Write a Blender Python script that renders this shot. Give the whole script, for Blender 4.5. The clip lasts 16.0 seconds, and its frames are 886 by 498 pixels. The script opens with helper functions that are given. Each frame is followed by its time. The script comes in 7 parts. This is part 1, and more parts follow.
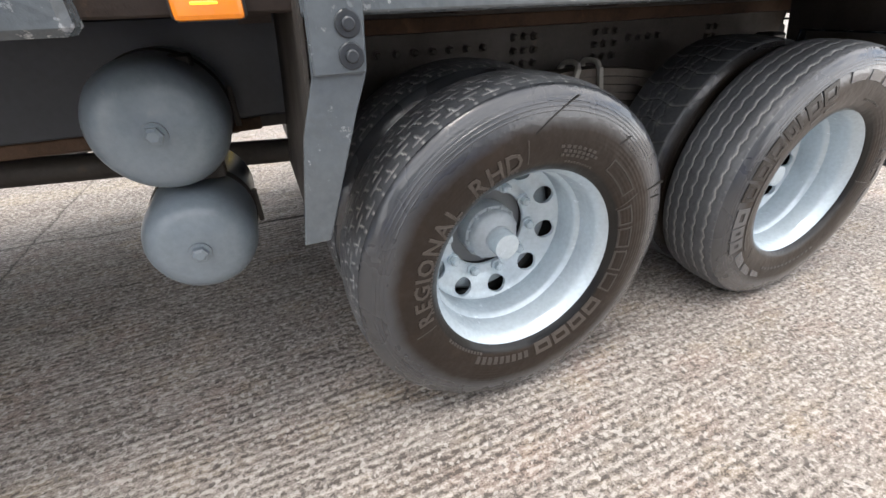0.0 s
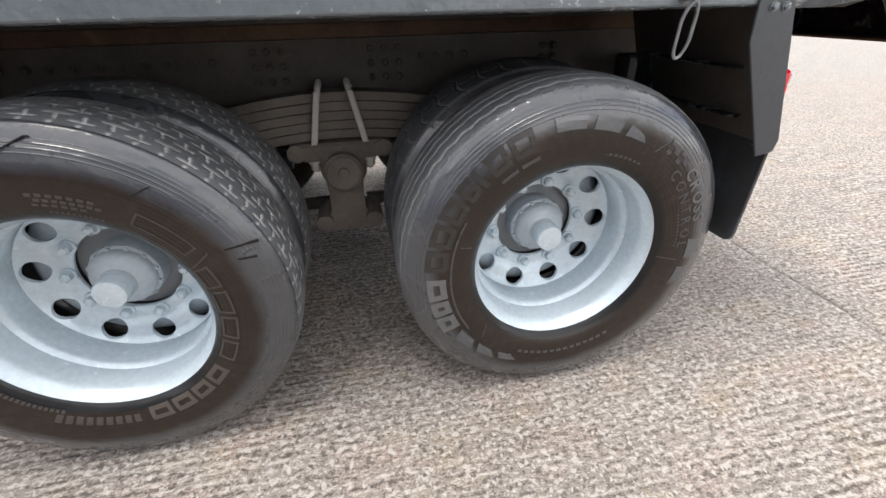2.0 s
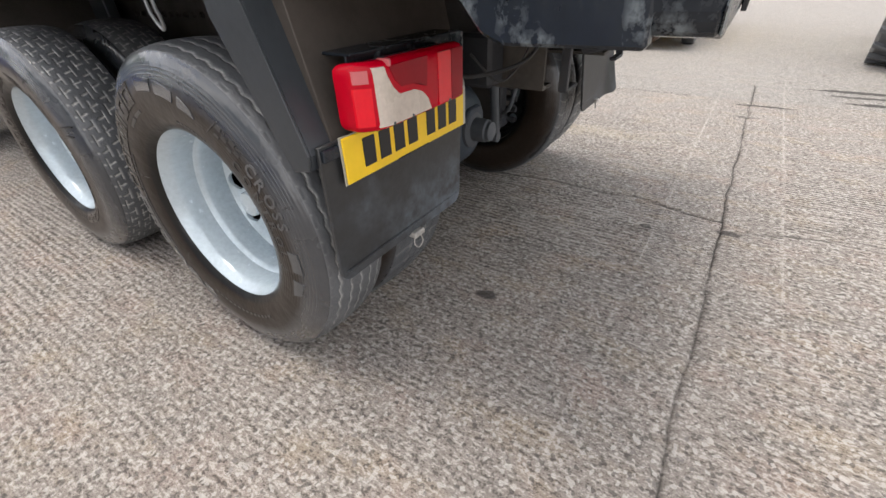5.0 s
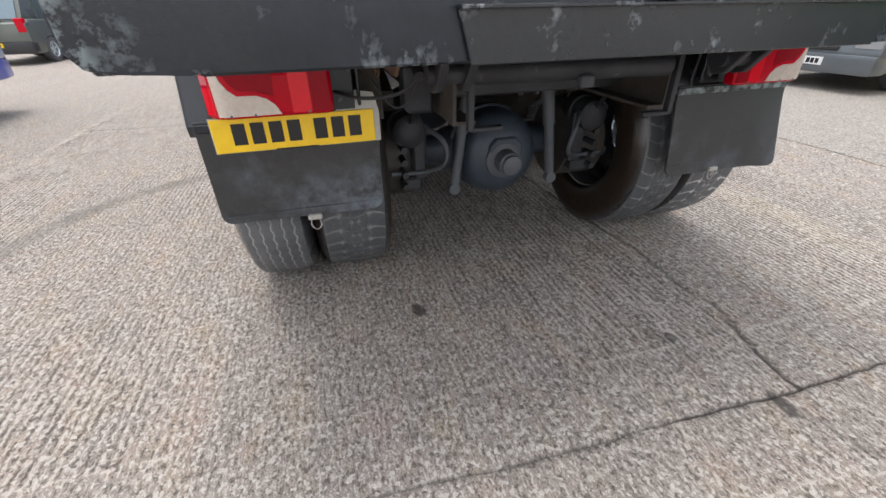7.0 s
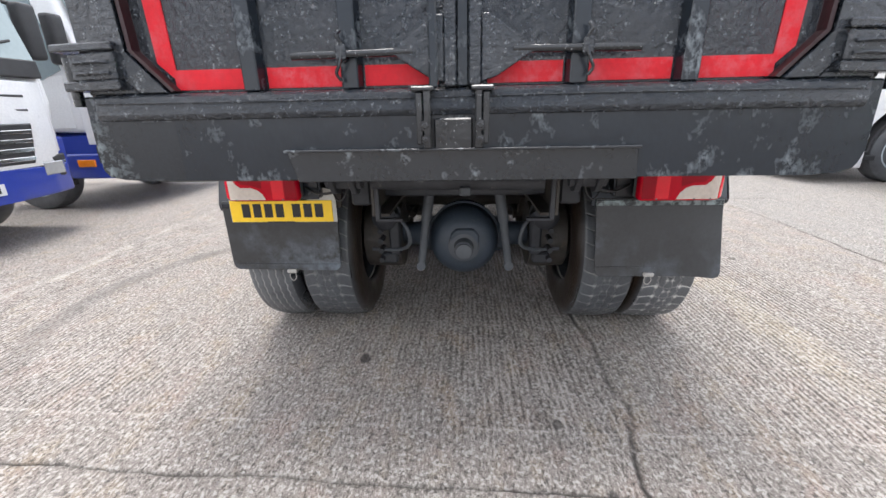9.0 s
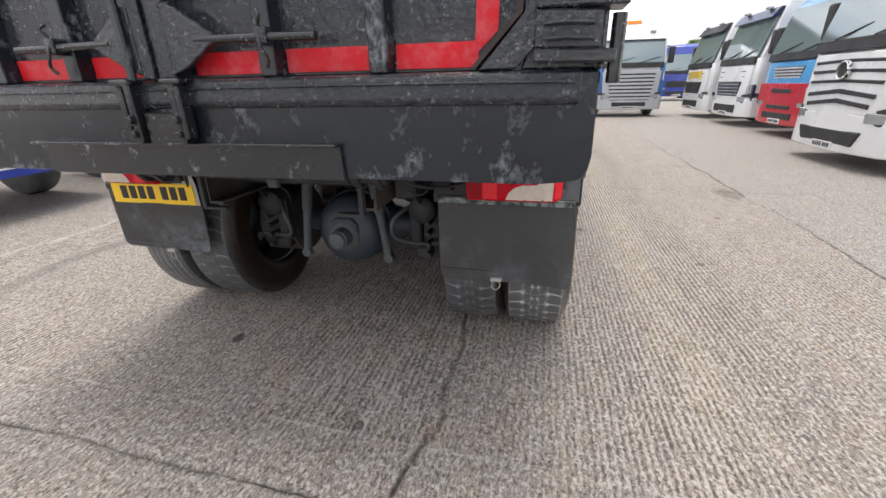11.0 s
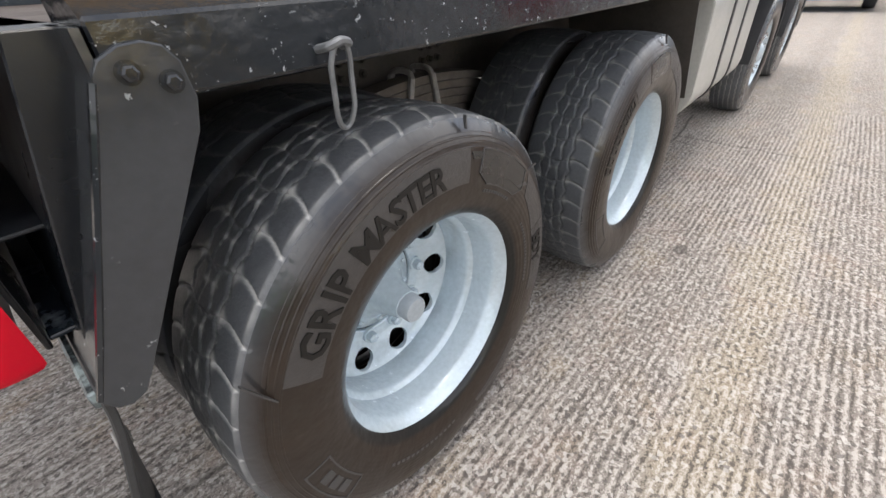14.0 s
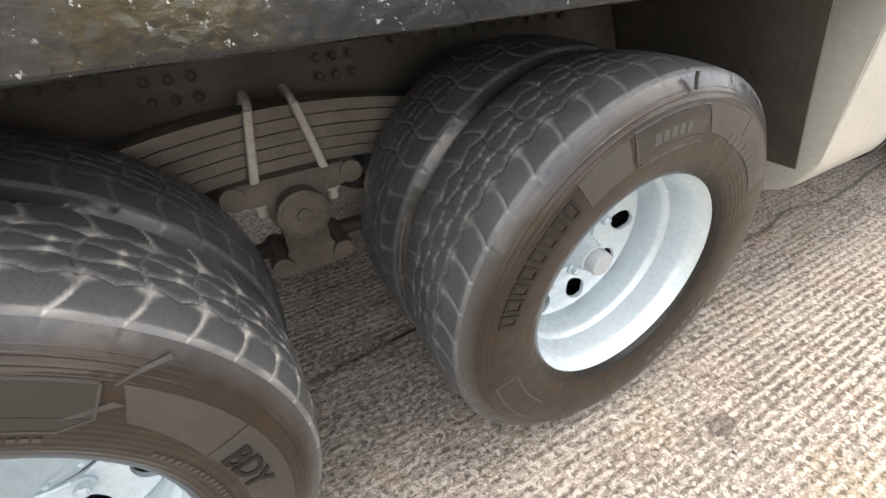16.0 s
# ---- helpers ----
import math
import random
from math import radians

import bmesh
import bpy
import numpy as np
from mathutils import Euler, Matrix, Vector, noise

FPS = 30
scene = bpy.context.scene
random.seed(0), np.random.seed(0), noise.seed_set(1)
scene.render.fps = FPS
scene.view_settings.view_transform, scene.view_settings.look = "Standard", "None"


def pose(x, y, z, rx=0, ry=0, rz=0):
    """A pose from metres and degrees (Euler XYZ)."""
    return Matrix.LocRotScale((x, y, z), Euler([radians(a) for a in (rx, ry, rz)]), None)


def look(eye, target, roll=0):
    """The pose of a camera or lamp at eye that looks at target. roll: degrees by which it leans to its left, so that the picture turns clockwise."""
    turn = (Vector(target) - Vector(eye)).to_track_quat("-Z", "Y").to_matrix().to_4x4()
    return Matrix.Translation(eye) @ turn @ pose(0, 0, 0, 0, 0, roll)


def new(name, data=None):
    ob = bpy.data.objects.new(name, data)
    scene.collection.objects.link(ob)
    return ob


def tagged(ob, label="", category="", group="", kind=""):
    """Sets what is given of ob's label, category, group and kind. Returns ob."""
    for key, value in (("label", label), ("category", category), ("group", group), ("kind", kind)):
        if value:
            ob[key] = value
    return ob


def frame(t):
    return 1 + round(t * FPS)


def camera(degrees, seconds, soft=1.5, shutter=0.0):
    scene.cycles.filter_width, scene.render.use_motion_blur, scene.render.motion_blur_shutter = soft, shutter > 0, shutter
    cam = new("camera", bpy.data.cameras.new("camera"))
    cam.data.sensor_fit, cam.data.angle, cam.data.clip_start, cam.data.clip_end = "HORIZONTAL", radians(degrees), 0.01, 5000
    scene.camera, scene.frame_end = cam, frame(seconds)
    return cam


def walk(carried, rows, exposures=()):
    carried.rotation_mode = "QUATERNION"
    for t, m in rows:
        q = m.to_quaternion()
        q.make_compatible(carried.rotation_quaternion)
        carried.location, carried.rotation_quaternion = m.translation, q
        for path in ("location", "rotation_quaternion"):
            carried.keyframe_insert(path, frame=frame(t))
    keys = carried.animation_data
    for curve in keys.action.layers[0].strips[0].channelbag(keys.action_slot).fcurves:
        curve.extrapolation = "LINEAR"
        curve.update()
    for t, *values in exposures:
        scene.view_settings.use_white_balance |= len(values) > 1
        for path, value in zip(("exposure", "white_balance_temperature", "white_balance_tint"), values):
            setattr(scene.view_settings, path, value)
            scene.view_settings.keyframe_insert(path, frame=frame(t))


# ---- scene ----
cam = camera(94.27, 16.0)
PATH = [
    (0, (-1.9636, -2.08, 1.2152), (-1.3158, -0.4955, 0.1809), -2.01),
    (0.5, (-1.6251, -2.1239, 1.2095), (-1.0333, -0.5138, 0.1813), -1.67),
    (1, (-1.2815, -2.2023, 1.2288), (-0.7639, -0.5637, 0.2057), -1.63),
    (1.5, (-0.9266, -2.1744, 1.2158), (-0.4859, -0.5135, 0.1924), -1.29),
    (2, (-0.5924, -2.2173, 1.2189), (-0.2477, -0.5362, 0.1918), -1.18),
    (2.5, (-0.2525, -2.2702, 1.2312), (-0.0331, -0.5702, 0.2008), -1.39),
    (3, (0.0939, -2.1905, 1.2343), (0.1552, -0.4835, 0.1939), -1.62),
    (3.5, (0.4768, -2.1543, 1.2046), (0.3372, -0.4593, 0.1522), -1.98),
    (4, (0.8229, -2.1211, 1.1909), (0.4354, -0.4712, 0.1289), -2.40),
    (4.2, (0.936, -2.0633, 1.1808), (0.445, -0.4467, 0.1105), -2.35),
    (6.3, (1.8688, -1.2342, 1.1685), (0.3617, -0.4765, 0.0939), -2.13),
    (6.5, (1.9669, -1.1151, 1.1585), (0.4015, -0.4496, 0.1065), -1.81),
    (7, (2.1248, -0.8268, 1.1861), (0.4655, -0.3697, 0.1675), -1.03),
    (7.5, (2.1925, -0.5487, 1.1756), (0.456, -0.26, 0.2262), 0.05),
    (8, (2.3761, -0.312, 1.2447), (0.561, -0.1842, 0.4146), -0.02),
    (8.2, (2.4777, -0.2537, 1.2697), (0.6365, -0.1801, 0.4921), -0.28),
    (10.3, (2.6583, 0.613, 1.3405), (0.7958, 0.29, 0.6871), -1.27),
    (10.5, (2.5687, 0.7285, 1.3555), (0.7196, 0.378, 0.6786), -1.13),
    (11, (2.3758, 1.0821, 1.3347), (0.5698, 0.6493, 0.5925), -1.26),
    (11.5, (2.1635, 1.3378, 1.2994), (0.4158, 0.8095, 0.483), -1.37),
    (12, (1.8682, 1.5346, 1.2732), (0.2062, 0.8858, 0.3695), -1.39),
    (12.5, (1.5704, 1.744, 1.2564), (0.0104, 0.9623, 0.279), -1.77),
    (13, (1.2629, 1.7837, 1.2547), (-0.1899, 0.8771, 0.2216), -2.22),
    (13.5, (0.9283, 1.7566, 1.2739), (-0.4178, 0.7336, 0.2054), -2.60),
    (14, (0.5699, 1.7784, 1.2689), (-0.6565, 0.648, 0.1651), -3.05),
    (14.5, (0.2586, 1.7449, 1.2501), (-0.823, 0.5026, 0.1156), -3.65),
    (15, (-0.0095, 1.6935, 1.2483), (-0.9467, 0.3577, 0.0918), -3.70),
    (15.5, (-0.2784, 1.7441, 1.2427), (-1.0887, 0.3301, 0.0833), -3.77),
    (16, (-0.5478, 1.7508, 1.243), (-1.2703, 0.2907, 0.0829), -3.72),
]
walk(cam, [(t, look(eye, target, roll)) for t, eye, target, roll in PATH], exposures=[(0.0, 1.36, 6500, 11), (2.0, 1.24, 6500, 11), (4.0, 0.86, 6550, 11), (7.0, 0.92, 6380, 11), (8.0, 1.28, 6180, 11), (9.0, 1.18, 6200, 11), (10.5, 0.90, 6480, 11), (11.0, 0.80, 6550, 11), (13.0, 0.84, 6480, 11), (14.0, 1.14, 6480, 11), (15.0, 1.48, 6700, 11), (16.0, 1.80, 7100, 11)])

# ---------------------------------------------------------------- world and sun
world = bpy.data.worlds.new("sky")
scene.world = world
world.use_nodes = True
wn, wl = world.node_tree.nodes, world.node_tree.links
wn.clear()
SUN_EL, SUN_AZ = radians(82), radians(249)
sky = wn.new("ShaderNodeTexSky")
sky.sky_type = "NISHITA"
sky.sun_disc = False
sky.sun_elevation, sky.sun_rotation = SUN_EL, SUN_AZ
sky.dust_density = 2.0
sky_dim = wn.new("ShaderNodeVectorMath")
sky_dim.operation = "SCALE"
sky_dim.inputs["Scale"].default_value = 0.10
wl.new(sky.outputs["Color"], sky_dim.inputs[0])
geo = wn.new("ShaderNodeTexCoord")
squash = wn.new("ShaderNodeMapping")
squash.inputs["Scale"].default_value = (1.2, 1.2, 3.4)
wl.new(geo.outputs["Generated"], squash.inputs["Vector"])
puff = wn.new("ShaderNodeTexNoise")
puff.inputs["Scale"].default_value = 2.3
puff.inputs["Detail"].default_value = 6
puff.inputs["Roughness"].default_value = 0.55
wl.new(squash.outputs["Vector"], puff.inputs["Vector"])
cover = wn.new("ShaderNodeMapRange")
cover.inputs["From Min"].default_value = 0.34
cover.inputs["From Max"].default_value = 0.56
wl.new(puff.outputs["Fac"], cover.inputs["Value"])
cloud = wn.new("ShaderNodeMix")
cloud.data_type = "RGBA"
cloud.inputs["B"].default_value = (1.06, 1.04, 1.03, 1)
wl.new(cover.outputs["Result"], cloud.inputs["Factor"])
wl.new(sky_dim.outputs["Vector"], cloud.inputs["A"])
bg = wn.new("ShaderNodeBackground")
bg.inputs["Strength"].default_value = 1.12
wl.new(cloud.outputs["Result"], bg.inputs["Color"])
wo = wn.new("ShaderNodeOutputWorld")
wl.new(bg.outputs["Background"], wo.inputs["Surface"])

sun = new("sun", bpy.data.lights.new("sun", "SUN"))
sun.data.energy, sun.data.angle, sun.data.color = 1.5, radians(26), (1.0, 0.95, 0.88)
sun.matrix_world = look((-2.6, -1.0, 20), (0, 0, 0))


# ---------------------------------------------------------------- materials
def nodes_of(name):
    mat = bpy.data.materials.new(name)
    mat.use_nodes = True
    nt = mat.node_tree
    nt.nodes.clear()
    out = nt.nodes.new("ShaderNodeOutputMaterial")
    sh = nt.nodes.new("ShaderNodeBsdfPrincipled")
    nt.links.new(sh.outputs["BSDF"], out.inputs["Surface"])
    return mat, nt, sh


def coords(nt, scale=(1, 1, 1), kind="Object"):
    tc = nt.nodes.new("ShaderNodeTexCoord")
    mp = nt.nodes.new("ShaderNodeMapping")
    mp.inputs["Scale"].default_value = scale
    nt.links.new(tc.outputs[kind], mp.inputs["Vector"])
    return mp.outputs["Vector"]


def noise_fac(nt, vec, scale, detail=4, rough=0.55, lo=0.35, hi=0.65, dist=0.0):
    n = nt.nodes.new("ShaderNodeTexNoise")
    n.inputs["Scale"].default_value, n.inputs["Detail"].default_value = scale, detail
    n.inputs["Roughness"].default_value, n.inputs["Distortion"].default_value = rough, dist
    nt.links.new(vec, n.inputs["Vector"])
    r = nt.nodes.new("ShaderNodeMapRange")
    r.inputs["From Min"].default_value, r.inputs["From Max"].default_value = lo, hi
    nt.links.new(n.outputs["Fac"], r.inputs["Value"])
    return r.outputs["Result"]


def mixed(nt, fac, a, b, blend="MIX"):
    m = nt.nodes.new("ShaderNodeMix")
    m.data_type, m.blend_type = "RGBA", blend
    for key, v in (("Factor", fac), ("A", a), ("B", b)):
        if isinstance(v, (tuple, list)):
            m.inputs[key].default_value = (*v[:3], 1)
        elif isinstance(v, (int, float)):
            m.inputs[key].default_value = v
        else:
            nt.links.new(v, m.inputs[key])
    return m.outputs["Result"]


def sums(nt, op, a, b, clamp=False):
    m = nt.nodes.new("ShaderNodeMath")
    m.operation, m.use_clamp = op, clamp
    for i, v in enumerate((a, b)):
        if isinstance(v, (int, float)):
            m.inputs[i].default_value = v
        else:
            nt.links.new(v, m.inputs[i])
    return m.outputs["Value"]


def bump(nt, sh, height, strength=0.3, dist=0.01, prev=None):
    b = nt.nodes.new("ShaderNodeBump")
    b.inputs["Strength"].default_value, b.inputs["Distance"].default_value = strength, dist
    nt.links.new(height, b.inputs["Height"])
    if prev is not None:
        nt.links.new(prev, b.inputs["Normal"])
    nt.links.new(b.outputs["Normal"], sh.inputs["Normal"])
    return b.outputs["Normal"]


def surface(name, base, second=None, rough=0.5, rough2=None, metal=0.0, big=3.0, small=60.0, spots=None, spot_scale=14.0,
            spot_lo=0.60, spot_hi=0.68, relief=0.15, relief_scale=90.0, relief_dist=0.002, wave=0.0, coat=0.0, streak=(1, 1, 1), spec=0.5, dust=None, gate_lo=0.48, gate_hi=0.6, zone=None):
    """A painted, rubber or metal surface: two tones at two sizes, worn spots, fine relief."""
    mat, nt, sh = nodes_of(name)
    vec = coords(nt, streak)
    second = second or tuple(c * 0.75 for c in base)
    f1 = noise_fac(nt, vec, big, 5, 0.6, 0.35, 0.68)
    f2 = noise_fac(nt, vec, small, 3, 0.6, 0.3, 0.7)
    col = mixed(nt, f1, base, second)
    col = mixed(nt, sums(nt, "MULTIPLY", f2, 0.35), col, tuple(min(1, c * 1.35) for c in base))
    r_sock = None
    if spots:
        f3 = noise_fac(nt, vec, spot_scale, 7, 0.68, spot_lo, spot_hi)
        gate = noise_fac(nt, vec, spot_scale * 0.22, 3, 0.6, gate_lo, gate_hi)
        if zone:
            # the wear keeps to one end of the sheet: a slanting, ragged border
            sep = nt.nodes.new("ShaderNodeSeparateXYZ")
            tc = nt.nodes.new("ShaderNodeTexCoord")
            nt.links.new(tc.outputs["Object"], sep.inputs["Vector"])
            lin = sums(nt, "ADD", sums(nt, "ADD", sums(nt, "MULTIPLY", sep.outputs["X"], zone[0]), sums(nt, "MULTIPLY", sep.outputs["Y"], zone[1])), sums(nt, "ADD", sums(nt, "MULTIPLY", sep.outputs["Z"], zone[2]), zone[3]))
            rag = sums(nt, "ADD", lin, sums(nt, "MULTIPLY", noise_fac(nt, vec, 7, 4, 0.6, 0.3, 0.7), 1.2))
            zr = nt.nodes.new("ShaderNodeMapRange")
            zr.inputs["From Min"].default_value, zr.inputs["From Max"].default_value = 0.0, 1.0
            nt.links.new(rag, zr.inputs["Value"])
            gate = sums(nt, "MULTIPLY", gate, zr.outputs["Result"])
        f3 = sums(nt, "MULTIPLY", f3, gate)
        col = mixed(nt, f3, col, spots)
        r_sock = f3
    if dust:
        gd = nt.nodes.new("ShaderNodeAttribute")
        gd.attribute_name = "groove_dust"
        col = mixed(nt, sums(nt, "MULTIPLY", gd.outputs["Fac"], noise_fac(nt, vec, 16, 4, 0.6, 0.2, 0.55)), col, dust)
    nt.links.new(col, sh.inputs["Base Color"])
    sh.inputs["Metallic"].default_value = metal
    r2 = rough2 if rough2 is not None else min(1, rough + 0.18)
    rm = nt.nodes.new("ShaderNodeMapRange")
    rm.inputs["To Min"].default_value, rm.inputs["To Max"].default_value = rough, r2
    nt.links.new(r_sock if r_sock is not None and rough2 is not None else f1, rm.inputs["Value"])
    nt.links.new(rm.outputs["Result"], sh.inputs["Roughness"])
    sh.inputs["Specular IOR Level"].default_value = spec
    if coat:
        sh.inputs["Coat Weight"].default_value, sh.inputs["Coat Roughness"].default_value = coat, 0.12
    prev = None
    if wave:
        f4 = noise_fac(nt, vec, 9.0, 3, 0.6, 0.2, 0.8)
        prev = bump(nt, sh, f4, wave, 0.02)
    if relief:
        f5 = noise_fac(nt, vec, relief_scale, 4, 0.65, 0.2, 0.8)
        bump(nt, sh, f5, relief, relief_dist, prev)
    return mat


def plain(name, base, rough=0.5, metal=0.0, coat=0.0, transmission=0.0, emit=None, ior=1.45, spec=0.5):
    mat, nt, sh = nodes_of(name)
    vec = coords(nt)
    f = noise_fac(nt, vec, 25, 4, 0.6, 0.3, 0.7)
    nt.links.new(mixed(nt, sums(nt, "MULTIPLY", f, 0.5), base, tuple(c * 0.82 for c in base)), sh.inputs["Base Color"])
    sh.inputs["Roughness"].default_value, sh.inputs["Metallic"].default_value = rough, metal
    sh.inputs["Coat Weight"].default_value = coat
    sh.inputs["Transmission Weight"].default_value = transmission
    sh.inputs["IOR"].default_value = ior
    sh.inputs["Specular IOR Level"].default_value = spec
    if emit:
        sh.inputs["Emission Color"].default_value, sh.inputs["Emission Strength"].default_value = (*emit[:3], 1), emit[3]
    return mat


SLATE = surface("slate_gloss_paint", (0.102, 0.118, 0.130), (0.074, 0.087, 0.097), 0.24, 0.5, spots=(0.36, 0.38, 0.40), spot_scale=40,
                spot_lo=0.60, spot_hi=0.66, wave=0.30, relief=0.35, relief_scale=45, relief_dist=0.004, coat=0.3, spec=0.5)
LUMPY_BLACK = surface("lumpy_black_gloss_paint", (0.016, 0.018, 0.021), (0.010, 0.012, 0.014), 0.16, 0.5, spots=(0.36, 0.38, 0.40), spot_scale=105,
                      spot_lo=0.62, spot_hi=0.65, gate_lo=0.47, gate_hi=0.55, wave=0.14, relief=0.14, relief_scale=30, relief_dist=0.005, coat=0.3, spec=0.4)
PLATE_GLOSS = surface("black_plate_gloss", (0.030, 0.033, 0.037), (0.022, 0.024, 0.027), 0.22, 0.36, spots=(0.25, 0.27, 0.28), spot_scale=34, spot_lo=0.63, spot_hi=0.66, wave=0.12, relief=0.12, relief_scale=50, coat=0.3)
SMOOTH_BLACK = surface("smooth_black_paint", (0.012, 0.0168, 0.0235), (0.0078, 0.0108, 0.0152), 0.26, 0.62, spots=(0.17, 0.195, 0.21), spot_scale=52,
                       spot_lo=0.45, spot_hi=0.60, gate_lo=0.555, gate_hi=0.68, streak=(1, 1, 0.75), wave=0.10, relief=0.12, relief_scale=70, coat=0.10, spec=0.4)
ROUGH_BLACK = surface("rough_black_paint", (0.011, 0.0160, 0.0235), (0.0066, 0.0095, 0.0140), 0.17, 0.42, spots=(0.15, 0.165, 0.175), spot_scale=60,
                      spot_lo=0.57, spot_hi=0.66, gate_lo=0.42, gate_hi=0.58, wave=0.22, relief=1.0, relief_scale=46, relief_dist=0.012, coat=0.4)
WING_PAINT = surface("wing_black_paint", (0.014, 0.017, 0.020), (0.010, 0.012, 0.013), 0.24, 0.42, spots=(0.12, 0.135, 0.15), spot_scale=130, spot_lo=0.46, spot_hi=0.66, gate_lo=0.26, gate_hi=0.50,
                     wave=0.10, relief=0.15, relief_scale=80, relief_dist=0.003, coat=0.25, streak=(0.8, 1, 1.5), zone=(12.0, 0, -6.0, -6.5))
BEAM_SCUFF = surface("worn_beam_end_paint", (0.014, 0.0175, 0.022), (0.009, 0.0112, 0.014), 0.26, 0.6, spots=(0.17, 0.20, 0.21), spot_scale=40, spot_lo=0.46, spot_hi=0.58, gate_lo=0.25, gate_hi=0.45, relief=0.3, relief_scale=70, coat=0.10, spec=0.4,
                     zone=(0, -12.0, -6.0, -6.9))
BAR_PAINT = surface("worn_bar_paint", (0.016, 0.019, 0.023), (0.010, 0.0122, 0.015), 0.26, 0.6, spots=(0.26, 0.29, 0.31), spot_scale=40, spot_lo=0.48, spot_hi=0.60, gate_lo=0.55, gate_hi=0.68, relief=0.2, relief_scale=70, coat=0.15)
MUD_DUST = surface("dusty_mudguard_paint", (0.060, 0.050, 0.042), (0.034, 0.028, 0.024), 0.65, big=5, relief=0.2)
# black paint taken almost to zero; the cavity's shade is part of this colour
SHADED_BLACK = surface("gloss_black_inner_paint", (0.006, 0.0075, 0.010), (0.004, 0.005, 0.007), 0.24, 0.4, relief=0.1, coat=0.1, spec=0.35)
STRIP_SCUFF = surface("scuffed_strip_paint", (0.020, 0.024, 0.027), (0.012, 0.015, 0.018), 0.3, 0.6, spots=(0.24, 0.29, 0.29), spot_scale=30, spot_lo=0.42, spot_hi=0.56, gate_lo=0.35, gate_hi=0.52, relief=0.2, relief_scale=70)
SLATE_FLAT = surface("plain_slate_paint", (0.034, 0.039, 0.045), (0.025, 0.029, 0.033), 0.32, 0.45, relief=0.1)
TAIL_GEAR = surface("dark_underbody_paint", (0.026, 0.028, 0.033), (0.014, 0.015, 0.018), 0.5, big=6, spots=(0.13, 0.12, 0.11), spot_scale=18, relief=0.3, relief_scale=60)
UNDER = surface("chassis_dirty_paint", (0.064, 0.056, 0.048), (0.034, 0.030, 0.026), 0.55, big=5, spots=(0.085, 0.066, 0.046), spot_scale=9, relief=0.4,
                relief_scale=60, relief_dist=0.003)
RUSTY = surface("rusty_brown_steel", (0.100, 0.056, 0.032), (0.050, 0.032, 0.021), 0.75, big=6, spots=(0.18, 0.10, 0.055), spot_scale=14, relief=0.5,
                relief_scale=70, relief_dist=0.003)
# rust darkened well below RUSTY: the shade under the floor is in the colour
SHADED_RUST = surface("dark_rusty_underside", (0.028, 0.017, 0.012), (0.015, 0.010, 0.008), 0.7, big=6, spots=(0.055, 0.032, 0.02), spot_scale=14, relief=0.5, relief_scale=70, relief_dist=0.003)
SPRING = surface("dusty_spring_steel", (0.140, 0.122, 0.104), (0.074, 0.064, 0.055), 0.72, big=5, relief=0.5, relief_scale=80, relief_dist=0.003,
                 spots=(0.12, 0.07, 0.04), spot_scale=16)
BOLT_GREY = surface("worn_light_steel", (0.46, 0.45, 0.42), (0.24, 0.22, 0.20), 0.5, metal=0.35, relief=0.2)
TANK_GREY = surface("blue_grey_tank_paint", (0.200, 0.238, 0.268), (0.165, 0.200, 0.225), 0.28, 0.42, spots=(0.26, 0.29, 0.31), spot_scale=22, wave=0.10,
                    relief=0.10, relief_scale=50, coat=0.15)
SILVER = surface("silver_wheel_paint", (0.54, 0.615, 0.66), (0.46, 0.53, 0.57), 0.26, 0.5, metal=0.22, spots=(0.36, 0.36, 0.34), spot_scale=30, spot_lo=0.64,
                 spot_hi=0.72, wave=0.06, relief=0.10, relief_scale=110)
DRUM = surface("dull_hub_steel", (0.42, 0.46, 0.49), (0.32, 0.35, 0.37), 0.5, metal=0.2, relief=0.2)
CHROME = plain("bright_chrome", (0.78, 0.79, 0.80), 0.12, 1.0)
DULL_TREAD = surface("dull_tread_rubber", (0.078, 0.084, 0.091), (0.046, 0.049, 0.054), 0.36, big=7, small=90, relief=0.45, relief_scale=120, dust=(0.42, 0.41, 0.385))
TREAD = surface("dusty_tread_rubber", (0.108, 0.113, 0.119), (0.066, 0.069, 0.074), 0.36, big=7, small=90, relief=0.45, relief_scale=120, dust=(0.60, 0.59, 0.56))
GAP_FILL = plain("dark_bearing_gap", (0.24, 0.25, 0.26), 0.6)
LETTER = surface("raised_tyre_rubber", (0.052, 0.045, 0.040), (0.034, 0.030, 0.027), 0.40, relief=0.15)
# the grey sheen on raised rubber is set in the base colour
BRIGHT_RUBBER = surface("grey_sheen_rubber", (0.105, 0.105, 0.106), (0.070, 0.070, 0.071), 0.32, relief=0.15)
RAISED = surface("raised_clean_rubber", (0.050, 0.049, 0.049), (0.032, 0.031, 0.031), 0.26, relief=0.15)
PALE_LETTER = surface("pale_dusty_letters", (0.066, 0.056, 0.048), (0.036, 0.030, 0.026), 0.34, relief=0.15)
BAND = surface("ribbed_grey_tyre_band", (0.046, 0.042, 0.040), (0.030, 0.027, 0.026), 0.30, relief=0.4, relief_scale=150)
INKY = surface("black_raised_rubber", (0.012, 0.011, 0.010), (0.008, 0.0075, 0.007), 0.32, relief=0.05, spec=0.25)
SMOOTH_PATCH = surface("shiny_tyre_panel", (0.024, 0.022, 0.020), (0.016, 0.015, 0.014), 0.20, relief=0.10)
